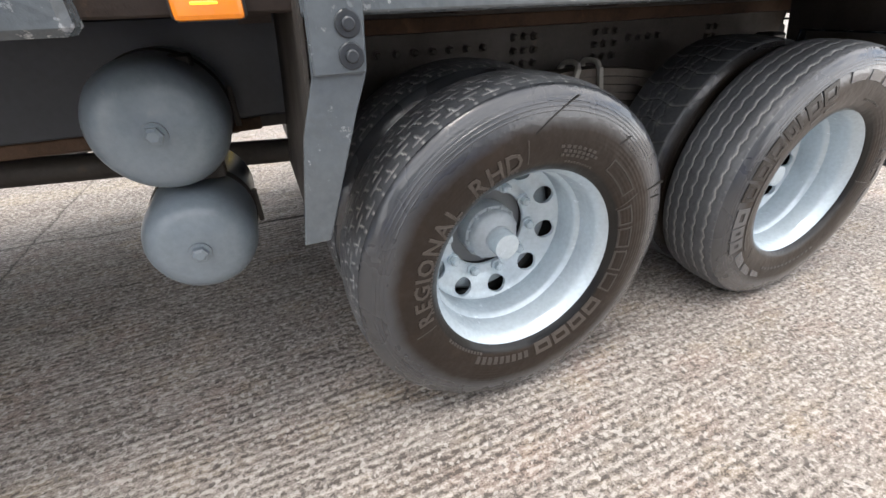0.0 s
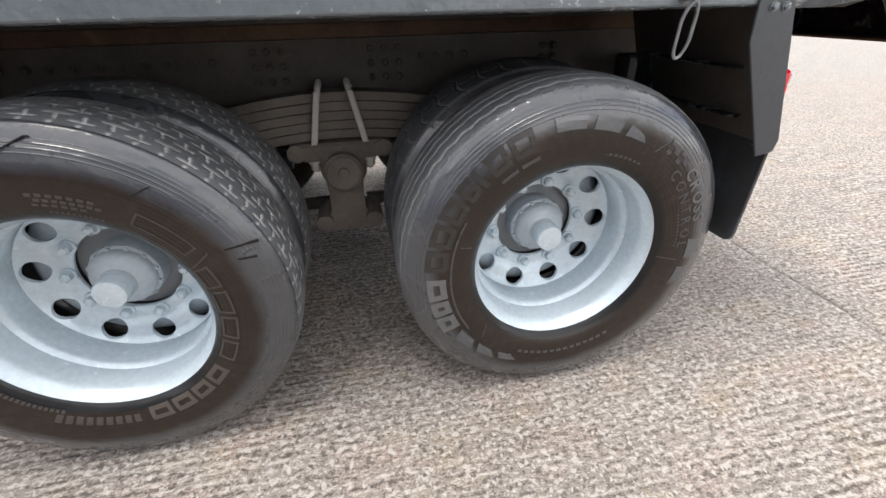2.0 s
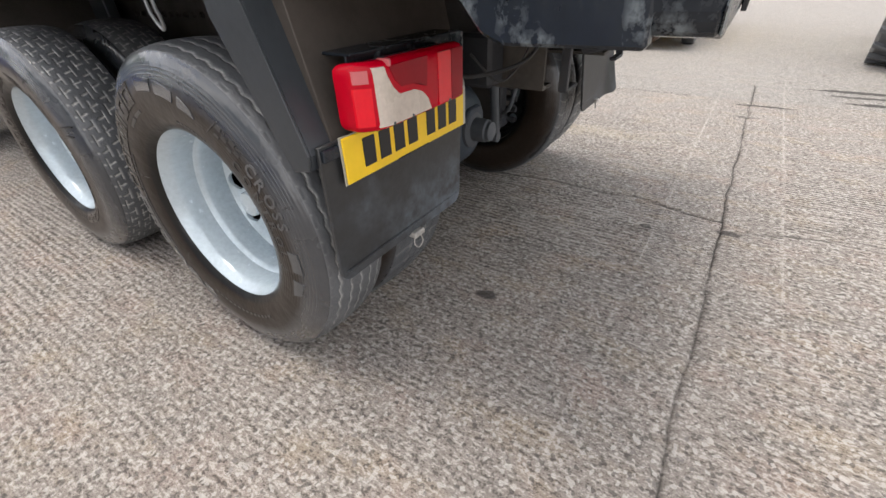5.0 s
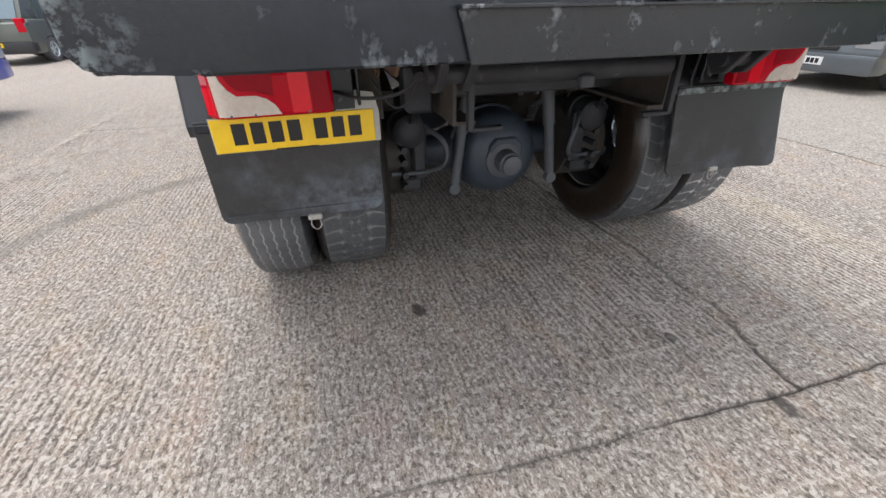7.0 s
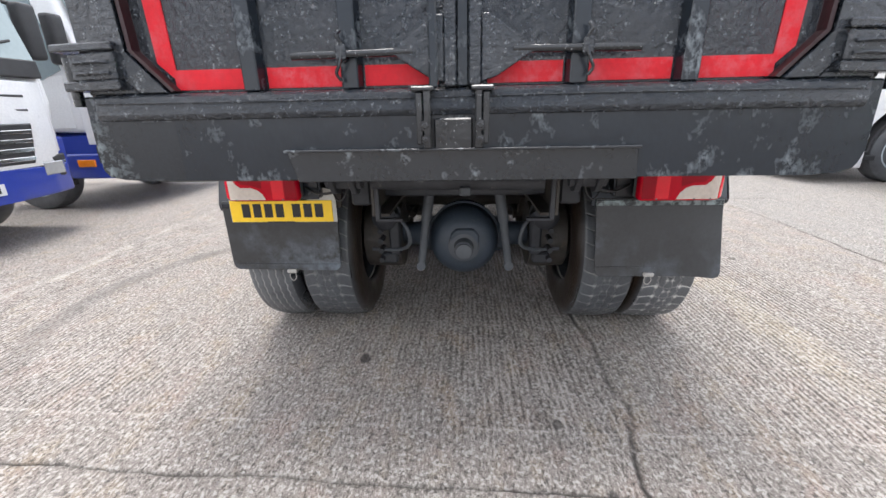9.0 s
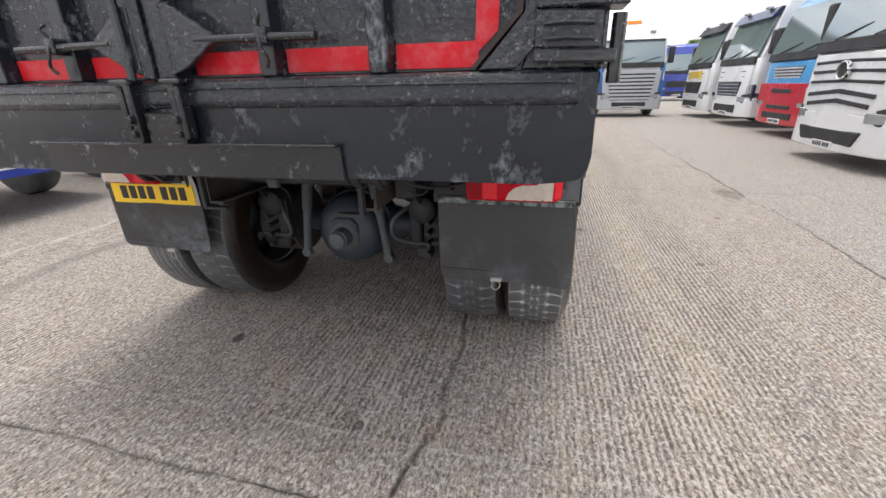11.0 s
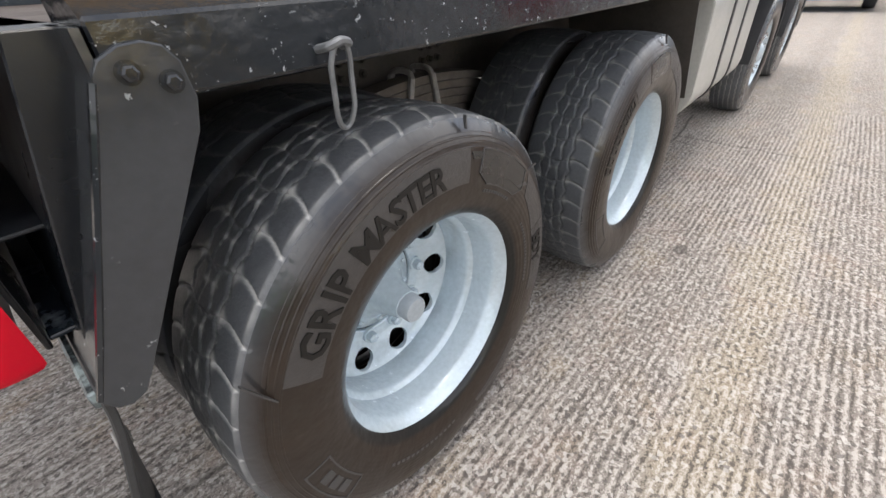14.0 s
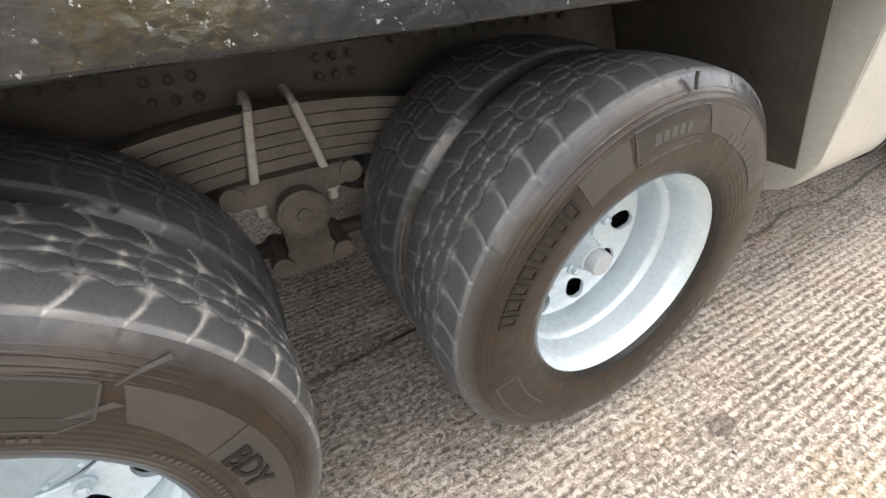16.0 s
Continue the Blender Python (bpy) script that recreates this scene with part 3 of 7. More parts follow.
def tube(pts, r, n=8, bm=None, closed=False, mi=0):
    bm = bm if bm is not None else bmesh.new()
    pts = [Vector(p) for p in pts]
    k = len(pts)
    rings, side = [], None
    for i, p in enumerate(pts):
        a, b = (pts[i - 1], pts[(i + 1) % k]) if closed else (pts[max(0, i - 1)], pts[min(k - 1, i + 1)])
        d = (b - a).normalized()
        if side is None:
            side = d.orthogonal().normalized()
        side = (side - d * side.dot(d)).normalized()
        up = d.cross(side)
        rings.append([bm.verts.new(p + side * (math.cos(2 * math.pi * j / n) * r) + up * (math.sin(2 * math.pi * j / n) * r)) for j in range(n)])
    for i in range(k if closed else k - 1):
        q, w = rings[i], rings[(i + 1) % k]
        for j in range(n):
            bm.faces.new((q[j], q[(j + 1) % n], w[(j + 1) % n], w[j])).material_index = mi
    if not closed:
        bm.faces.new(rings[0]), bm.faces.new(rings[-1])
    return bm


def hexnut(c, axis, r, h, bm=None):
    d = Vector({"x": (1, 0, 0), "y": (0, 1, 0), "z": (0, 0, 1)}[axis[-1]]) * (-1 if axis[0] == "-" else 1)
    bm = rod(c, Vector(c) + d * h * 0.25, r * 1.35, n=14, bm=bm)
    rod(Vector(c) + d * h * 0.25, Vector(c) + d * h * 0.85, r, n=6, bm=bm)
    return rod(Vector(c) + d * h * 0.85, Vector(c) + d * h, r * 0.9, r * 0.6, n=6, bm=bm)


GLYPHS = {}


def glyph(ch):
    """The outline of one letter of the built-in font as (vertices, faces, width)."""
    if ch not in GLYPHS:
        cu = bpy.data.curves.new("letter", "FONT")
        cu.body, cu.extrude, cu.resolution_u, cu.offset = ch, 0.02, 2, 0.018
        ob = new("letter", cu)
        me = bpy.data.meshes.new_from_object(ob.evaluated_get(bpy.context.evaluated_depsgraph_get()))
        vs = [v.co.copy() for v in me.vertices]
        fs = [tuple(p.vertices) for p in me.polygons]
        GLYPHS[ch] = (vs, fs, max((v.x for v in vs), default=0.3))
        bpy.data.objects.remove(ob)
        bpy.data.meshes.remove(me)
        bpy.data.curves.remove(cu)
    return GLYPHS[ch]


# ---------------------------------------------------------------- ground: one concrete sheet
def spaced(lo, hi, step, fine_lo, fine_hi, extra=()):
    v = list(np.arange(fine_lo, fine_hi + 1e-6, step)) + list(extra)
    d, a = step, fine_lo
    while a > lo:
        d *= 1.5
        a -= d
        v.append(max(a, lo))
    d, a = step, fine_hi
    while a < hi:
        d *= 1.5
        a += d
        v.append(min(a, hi))
    return np.unique(np.round(v, 4))


def build_ground():
    rng = np.random.RandomState(4)
    lines_x = (1.483, -3.45)
    extra = [c + d for c in lines_x for d in (-0.022, -0.007, 0.0, 0.007, 0.022)] + [c + d for c in (1.190, 1.755) for d in (-0.014, -0.006, 0.0, 0.006, 0.014)]
    xs = spaced(-900, 900, 0.045, -5.0, 3.6, extra)
    ys = spaced(-900, 900, 0.0066, -3.4, 4.2)
    X, Y = np.meshgrid(xs, ys, indexing="ij")
    def smooth1(v, seed, scale):
        r = np.random.RandomState(seed).rand(4000)
        u = (v + 1000) / scale
        i = np.floor(u).astype(int)
        f = u - i
        f = f * f * (3 - 2 * f)
        return r[i % 4000] * (1 - f) + r[(i + 1) % 4000] * f
    def smooth2(a, b, seed, sa, sb):
        r = np.random.RandomState(seed).rand(512, 512)
        u, v = (a + 1000) / sa, (b + 1000) / sb
        i, j = np.floor(u).astype(int), np.floor(v).astype(int)
        f, g = u - i, v - j
        f, g = f * f * (3 - 2 * f), g * g * (3 - 2 * g)
        q = lambda p, w: r[p % 512, w % 512]
        return (q(i, j) * (1 - f) + q(i + 1, j) * f) * (1 - g) + (q(i, j + 1) * (1 - f) + q(i + 1, j + 1) * f) * g
    near = (X > -5) & (X < 3.6) & (Y > -3.6) & (Y < 4.4)
    # brushed ridges, irregular in strength, running along x
    wander = (smooth2(X, Y, 1, 0.8, 0.5) - 0.5) * 0.012 + (smooth2(X, Y, 15, 0.16, 0.05) - 0.5) * 0.006
    beat = 0.5 + 0.5 * np.sin((Y + wander) * 203.0 + smooth1(Y, 8, 0.30) * 3.0)
    torn = smooth2(X, Y + wander, 3, 0.085, 0.018) * 0.6 + smooth2(X, Y, 9, 0.047, 0.012) * 0.4
    lanes = np.where(Y > 0, np.clip((Y - 0.95) / 0.4, 0.10, 1.0), np.clip((-0.75 - Y) / 0.5, 0.10, 0.55))
    ridge = beat * (0.30 + 0.30 * lanes) + torn * (0.70 - 0.30 * lanes)
    power = np.clip(smooth2(X, Y, 5, 1.1, 0.7) * 1.5 - 0.25, np.where(Y > 1.0, 0.30, 0.12), np.where(Y > 1.0, 1.0, 0.75)) * np.clip((2.6 - Y) / 0.4, 0.25, 1.0)
    power = power * np.clip(np.abs(X - 1.472) / 0.03 - 8.6, 0.12, 1.0)
    Z = (ridge - 0.75) * 0.0058 * power + (smooth2(X, Y, 7, 0.03, 0.02) - 0.5) * 0.0022
    Z = np.where(near, Z, -0.0025)
    relief_tone = np.where(near, 0.5 + (ridge - 0.5) * (0.35 + power * 1.5), 0.5)
    dirt = np.zeros_like(Z)
    # pale trowelled lines beside the joint, the straight joints across, and a wandering crack along
    for c in (1.190, 1.755):
        inner = np.exp(-((X - c) / 0.006) ** 2) * near * np.clip(smooth1(Y, 14, 0.3) * 1.8 - 0.2, 0.15, 1)
        Z += inner * 0.003
        relief_tone = relief_tone + inner * 0.5
    for c, amp, depth in ((1.483, 0.009, 0.014), (-3.45, 0.010, 0.010)):
        wob = ((smooth1(Y, 11, 0.24) - 0.5) * 2 + (smooth1(Y, 12, 0.06) - 0.5)) * amp
        fall = np.clip(1 - np.abs(X - c) / 0.35, 0, 1)
        slant = (0.026 * Y if c > 0 else 0.030 * (Y - 1.6)) * np.clip(1.7 - np.abs(X - c) / 0.45, 0, 1)
        inner = np.exp(-((X - c) / 0.006) ** 2)
        width = np.clip(smooth1(Y, 13, 0.35) * 1.5, 0.62, 1.0)
        Z -= inner * depth * width * near
        dirt = np.maximum(dirt, inner * width * near * 0.95)
        X = X + (wob * fall + slant) * near
    path = [(1.53, 0.664), (1.455, 0.650), (1.30, 0.667), (1.168, 0.71), (1.085, 0.748), (1.05, 0.755), (1.01, 0.750), (0.97, 0.716), (0.80, 0.72), (0.66, 0.728), (0.50, 0.739), (0.39, 0.712), (0.27, 0.694), (-0.3, 0.67), (-1.2, 0.60), (-2.4, 0.62)]
    px, py = [p[0] for p in path][::-1], [p[1] for p in path][::-1]
    yc = np.interp(X, px, py) + (smooth1(X, 21, 0.06) - 0.5) * 0.016
    on = near & (X < 1.51) & (X > -2.4)
    d = np.clip(np.exp(-((Y - yc) / 0.0095) ** 2) * 1.5, 0, 1) * on * np.clip(smooth1(X, 22, 0.3) * 1.6, 0.6, 1)
    Z -= d * 0.010
    dirt = np.maximum(dirt, d)
    # branch behind the joint, and the joint along the yard
    yc = 0.526 + (X - 1.51) * 0.36 + np.clip(X - 2.1, 0, 1) * 0.35 + (smooth1(X, 23, 0.09) - 0.5) * 0.03
    d = np.exp(-((Y - yc) / 0.008) ** 2) * (near & (X > 1.5) & (X < 2.42)) * np.clip(smooth1(X, 24, 0.2) * 1.6, 0.2, 1)
    dirt = np.maximum(dirt, d * 0.8)
    yc = 3.53 + (smooth1(X, 25, 0.5) - 0.5) * 0.09 + (smooth1(X, 26, 0.12) - 0.5) * 0.03
    d = np.exp(-((Y - yc) / 0.012) ** 2) * ((X > -9) & (X < 1.0))
    Z -= d * 0.010
    dirt = np.maximum(dirt, d * 0.85 * np.clip(smooth1(X, 27, 0.4) * 1.6, 0.3, 1))
    yc = 0.92 + (smooth1(X, 28, 0.3) - 0.5) * 0.08
    d = np.exp(-((Y - yc) / 0.010) ** 2) * (near & (X < -2.45) & (X > -4.2))
    dirt = np.maximum(dirt, d * 0.8)
    nx, ny = X.shape
    co = np.stack([X, Y, Z], -1).reshape(-1, 3)
    idx = np.arange(nx * ny).reshape(nx, ny)
    quads = np.stack([idx[:-1, :-1], idx[1:, :-1], idx[1:, 1:], idx[:-1, 1:]], -1).reshape(-1, 4)
    me = bpy.data.meshes.new("ground")
    me.vertices.add(len(co))
    me.vertices.foreach_set("co", co.ravel())
    me.loops.add(quads.size)
    me.loops.foreach_set("vertex_index", quads.ravel())
    me.polygons.add(len(quads))
    me.polygons.foreach_set("loop_start", np.arange(0, quads.size, 4))
    me.update(calc_edges=True)
    at = me.attributes.new("joint_dirt", "FLOAT", "POINT")
    at.data.foreach_set("value", dirt.ravel().astype(np.float32))
    at = me.attributes.new("ridge_wear", "FLOAT", "POINT")
    at.data.foreach_set("value", np.clip(relief_tone, 0, 1).ravel().astype(np.float32))
    me.shade_smooth()
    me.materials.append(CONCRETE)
    ob = new("ground", me)
    return tagged(ob, "weathered brushed concrete yard with joints, cracks and oil spots", "ground", kind="structure")


build_ground()

# ---------------------------------------------------------------- the tipper truck
# x runs to the truck's rear, the rear axle is at x = 0; its left side is y < 0
truck = root("tipper_truck", "eight-wheel tipper lorry with slate black painted body on concrete yard", "truck")
AX = (-1.335, 0.01)
WZ, TYRE_R = 0.522, 0.53
SECTION = [(0.120, 0.300), (0.131, 0.310), (0.140, 0.326), (0.1475, 0.350), (0.1515, 0.385), (0.1515, 0.412), (0.1495, 0.436), (0.1460, 0.458), (0.1415, 0.474), (0.1400, 0.480), (0.1375, 0.494), (0.132, 0.512)]
ROUND_SECTION = SECTION[:6] + [(0.1490, 0.436), (0.1445, 0.457), (0.1380, 0.476), (0.1305, 0.492), (0.1230, 0.504), (0.1165, 0.512)]


def wall_y(r):
    return float(np.interp(r, [q[1] for q in SECTION], [q[0] for q in SECTION]))


def tri(v):
    return np.abs((v % 1.0) * 2 - 1) * 2 - 1


def tread_depth(kind, s, w):
    """Depth of the grooves, and how much pale dust lies in them, at places along and across the tread."""
    d, p = np.zeros_like(s), np.zeros_like(s)

    def cut(dist, width, deep, pale=1.0, where=None):
        nonlocal d, p
        f = np.clip(1.5 - np.abs(dist) / width, 0, 1)
        if where is not None:
            f = f * where
        d, p = np.maximum(d, f * deep), np.maximum(p, f * pale)

    def near(v, pitch):
        return ((v / pitch) % 1.0 - 0.5) * pitch
    if kind == "zigzag":
        # stepped lines round the tyre; pale dust sits in the short cross steps
        for i, c in enumerate((-0.075, -0.025, 0.025, 0.075)):
            step = np.where(((s / 0.104 + 0.25 * (i % 2)) % 1.0) < 0.5, 1.0, -1.0)
            cut(w - c - 0.0125 * step, 0.0022, 0.004, 0.70)
            cut(near(s + 0.026 * (i % 2) + 0.30 * (w - c), 0.052), 0.0027, 0.005, 1.0, np.abs(w - c) < 0.0150)
        cut(near(s, 0.052), 0.0040, 0.003, 0.7, (np.abs(w) > 0.096) & (np.abs(w) < 0.106))
    elif kind == "ribbed":
        for i, c in enumerate((-0.084, -0.042, 0.0, 0.042, 0.084)):
            cut(w - c - 0.0030 * np.sin(s / 0.009 + i), 0.0024, 0.0045, 0.60)
            d = np.maximum(d, 0.0010 * np.clip(1 - np.abs(w - c) / 0.012, 0, 1))
        cut(near(s, 0.083), 0.018, 0.0025, 0.0, (np.abs(w) > 0.1075) & (np.abs(w) < 0.1115))
        cut(near(s, 0.041), 0.0026, 0.003, 0.25, np.abs(w) > 0.110)
    else:
        k = 0.078
        a = np.abs(w)
        bow = 0.020 * ((a - 0.064) / 0.064) ** 2
        # lateral grooves bound the half-moon shoulder blocks; stars where they meet the inner lines
        cut(near(s + bow, k), 0.0030, 0.0045, 1.0, a > 0.060)
        arc = near(s, k) / (k / 2)
        cut(a - 0.064 + 0.014 * (1 - arc ** 2), 0.0024, 0.005, 0.35)
        cut(near(s + 0.25 * (0.064 - a), k), 0.0024, 0.004, 0.30, a < 0.064)
        cut(a - 0.014 - 0.010 * np.abs(near(s + k / 2, k)) / (k / 2), 0.0024, 0.004, 0.25)
        star = np.abs(near(s, k)) ** 0.7 + np.abs(a - 0.062) ** 0.7
        p = np.maximum(p, np.clip(1.7 - star / 0.052, 0, 1))
        star = np.abs(near(s + k / 2, k)) ** 0.7 + np.abs(a - 0.014) ** 0.7
        p = np.maximum(p, 0.8 * np.clip(1.5 - star / 0.045, 0, 1))
        p = np.maximum(p, 0.40 * np.clip((a - 0.1215) / 0.006, 0, 1) * (0.5 + 0.5 * np.sin(s * 61.0) * np.sin(s * 23.0)))
    return d, p


def tyre_mesh(kind, n=800, cols=57, dust=1.0):
    half = 0.128 if kind == "block" else 0.112
    wall = SECTION if kind == "block" else ROUND_SECTION
    w_t = np.linspace(-half, half, cols)
    lip, drop = {"zigzag": (3.0, 0.0145), "ribbed": (3.0, 0.0140), "block": (2.0, 0.010)}[kind]
    sec = [(-a, r, 1) for a, r in wall] + [(w, TYRE_R - drop * (abs(w) / half) ** lip, 0) for w in w_t] + [(a, r, 1) for a, r in wall[::-1]]
    if kind == "block":
        sec = [(a + math.copysign(0.022, a) * min(1, max(0, (0.515 - r) / 0.05)) * f, r, f) for a, r, f in sec]
    yy = np.array([q[0] for q in sec])
    rr = np.array([q[1] for q in sec])
    th = np.arange(n) * 2 * np.pi / n
    T, Yg = np.meshgrid(th, yy, indexing="ij")
    Rg = np.repeat(rr[None, :], n, 0)
    m = np.array([q[2] == 0 for q in sec])
    turns = {"zigzag": 32, "ribbed": 40, "block": 42}[kind]
    pitch = {"zigzag": 0.104, "ribbed": 0.083, "block": 0.078}[kind]
    dep, pale = tread_depth(kind, T / (2 * np.pi) * turns * pitch, Yg)
    Rg = Rg - dep * m[None, :]
    Xc, Zc = Rg * np.sin(T), Rg * np.cos(T)
    low = Zc < -WZ
    Zc = np.where(low, -WZ + 0.0005, Zc)
    bulge = np.clip((-Zc - 0.33) / 0.19, 0, 1) ** 2 * 0.009
    Yg = Yg + np.sign(Yg) * bulge * (np.abs(Yg) > 0.118)
    co = np.stack([Xc, Yg, Zc], -1).reshape(-1, 3)
    k = len(sec)
    i, j = np.meshgrid(np.arange(n), np.arange(k - 1), indexing="ij")
    i2 = (i + 1) % n
    quads = np.stack([i * k + j, i2 * k + j, i2 * k + j + 1, i * k + j + 1], -1).reshape(-1, 4)
    me = bpy.data.meshes.new("tyre")
    me.from_pydata(co.tolist(), [], quads.tolist())
    is_t = np.zeros(k - 1, int)
    is_t[len(SECTION) - 1:len(SECTION) + cols] = 1
    if kind == "zigzag":
        is_t[np.abs(yy[:-1]) > 0.108] = 0
    me.polygons.foreach_set("material_index", np.repeat(is_t[None, :], n, 0).reshape(-1).astype(np.int32))
    at = me.attributes.new("groove_dust", "FLOAT", "POINT")
    at.data.foreach_set("value", (pale * m[None, :] * dust).ravel().astype(np.float32))
    me.materials.append(SIDEWALL_DUSTY if kind == "block" else SIDEWALL)
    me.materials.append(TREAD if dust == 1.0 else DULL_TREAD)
    me.shade_smooth()
    me.set_sharp_from_angle(angle=radians(60))
    return me


TYRES = {k: tyre_mesh(k) for k in ("zigzag", "ribbed", "block")}
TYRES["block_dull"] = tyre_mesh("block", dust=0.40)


def arc_block(a0, a1, r0, r1, lift=0.0025, n=None):
    """A raised patch on the sidewall between two angles (degrees, clockwise from the top) and two radii."""
    bm = bmesh.new()
    n = n or max(2, int(abs(a1 - a0) / 3))
    grid = []
    for i in range(n + 1):
        a = radians(a0 + (a1 - a0) * i / n)
        row = []
        for k in range(4):
            r = r0 + (r1 - r0) * k / 3
            front = Vector((r * math.sin(a), -(wall_y(r) + lift), r * math.cos(a)))
            row.append((bm.verts.new(front), bm.verts.new(front + Vector((0, 0.007, 0)))))
        grid.append(row)
    for i in range(n):
        for k in range(3):
            bm.faces.new((grid[i][k][0], grid[i + 1][k][0], grid[i + 1][k + 1][0], grid[i][k + 1][0]))
        for k in (0, 3):
            bm.faces.new((grid[i][k][0], grid[i + 1][k][0], grid[i + 1][k][1], grid[i][k][1]))
    for i in (0, n):
        for k in range(3):
            bm.faces.new((grid[i][k][0], grid[i][k + 1][0], grid[i][k + 1][1], grid[i][k][1]))
    return bm


def arc_bars(a0, a1, r0, r1, count, gap=0.3, lift=0.003):
    step = (a1 - a0) / count
    return [arc_block(a0 + step * i, a0 + step * (i + 1 - gap), r0, r1, lift, 2) for i in range(count)]


def arc_rings(a0, a1, r0, r1, widths, stroke=0.012, lift=0.0022):
    """Hollow raised blocks of different widths, one after the other along the wall."""
    total, a, out = sum(widths), a0, []
    for wd in widths:
        b = a + (a1 - a0) * wd / total * 0.84
        da = math.degrees(stroke / r1)
        bm = arc_block(a, a + da, r0, r1, lift)
        if b - a > 2.6 * da:
            merge(bm, arc_block(b - da, b, r0, r1, lift))
            merge(bm, arc_block(a + da, b - da, r1 - stroke, r1, lift))
            merge(bm, arc_block(a + da, b - da, r0, r0 + stroke, lift))
        out.append(bm)
        a += (a1 - a0) * wd / total
    return out


def arc_text(text, a0, a1, r, size, lift=0.003):
    widths = [glyph(c)[2] * size for c in text]
    gap = (radians(a1 - a0) * r - sum(widths)) / max(1, len(text) - 1)
    a, out = radians(a0) * r, []
    for ch, wd in zip(text, widths):
        vs, fs, _ = glyph(ch)
        bm, made = bmesh.new(), []
        for v in vs:
            phi, rad = (a + v.x * size) / r, r - size * 0.35 + v.y * size
            y = -(wall_y(rad) + (lift if v.z > 0 else -0.004))
            made.append(bm.verts.new((rad * math.sin(phi), y, rad * math.cos(phi))))
        for f in fs:
            try:
                bm.faces.new([made[i] for i in f])
            except ValueError:
                pass
        bmesh.ops.remove_doubles(bm, verts=bm.verts[:], dist=1e-5)
        out.append(bm)
        a += wd + gap
    return out


# wheel disc, rim, hub and nuts, outward is -y
def wheel_disc():
    bm = bmesh.new()
    lathe([(0.279, 0.012), (0.281, -0.085), (0.289, -0.104), (0.297, -0.114), (0.2975, -0.121), (0.292, -0.124), (0.286, -0.119), (0.279, -0.104), (0.270, -0.092), (0.266, -0.075), (0.2625, -0.030),
           (0.262, -0.012), (0.252, -0.002), (0.249, 0.010), (0.2485, 0.062), (0.252, 0.074), (0.2525, 0.090), (0.258, 0.12), (0.279, 0.13)], 64, bm=bm, close=True)
    prof_r = [0.135, 0.150, 0.172, 0.184, 0.196, 0.217, 0.238, 0.2525]
    prof_y = [0.137, 0.137, 0.136, 0.130, 0.121, 0.113, 0.106, 0.090]
    def py(r):
        return float(np.interp(r, prof_r, prof_y))
    def P(r, a, back=0.0):
        return bm.verts.new((r * math.sin(a), py(r) + back, r * math.cos(a)))
    # ring with ten hand holes
    nh, rc, dr, ha = 10, 0.2165, 0.035, math.pi / 10
    for h in range(nh):
        a0 = 2 * math.pi * h / nh + 0.12
        rows = []
        for k in range(24):
            f = 2 * math.pi * k / 24
            c, s = math.cos(f), math.sin(f)
            q = 1 / max(abs(c), abs(s))
            er, ea = 0.0305, 0.0345 / rc
            hole = (rc + s * er, a0 + c * ea)
            edge = (rc + s * q * dr, a0 + c * q * ha)
            mid = ((hole[0] * 0.55 + edge[0] * 0.45), (hole[1] * 0.55 + edge[1] * 0.45))
            rows.append((P(*edge), P(*mid), P(*hole), P(hole[0], hole[1], 0.013)))
        for k in range(24):
            u, v = rows[k], rows[(k + 1) % 24]
            for z in range(3):
                bm.faces.new((u[z], v[z], v[z + 1], u[z + 1]))
    bmesh.ops.remove_doubles(bm, verts=bm.verts[:], dist=1e-5)
    lathe([(0.1815, py(0.1815)), (0.176, 0.1345), (0.172, 0.137), (0.140, 0.137), (0.137, 0.140), (0.137, 0.150), (0.1815, 0.150)], 60, bm=bm, close=True)
    return bm


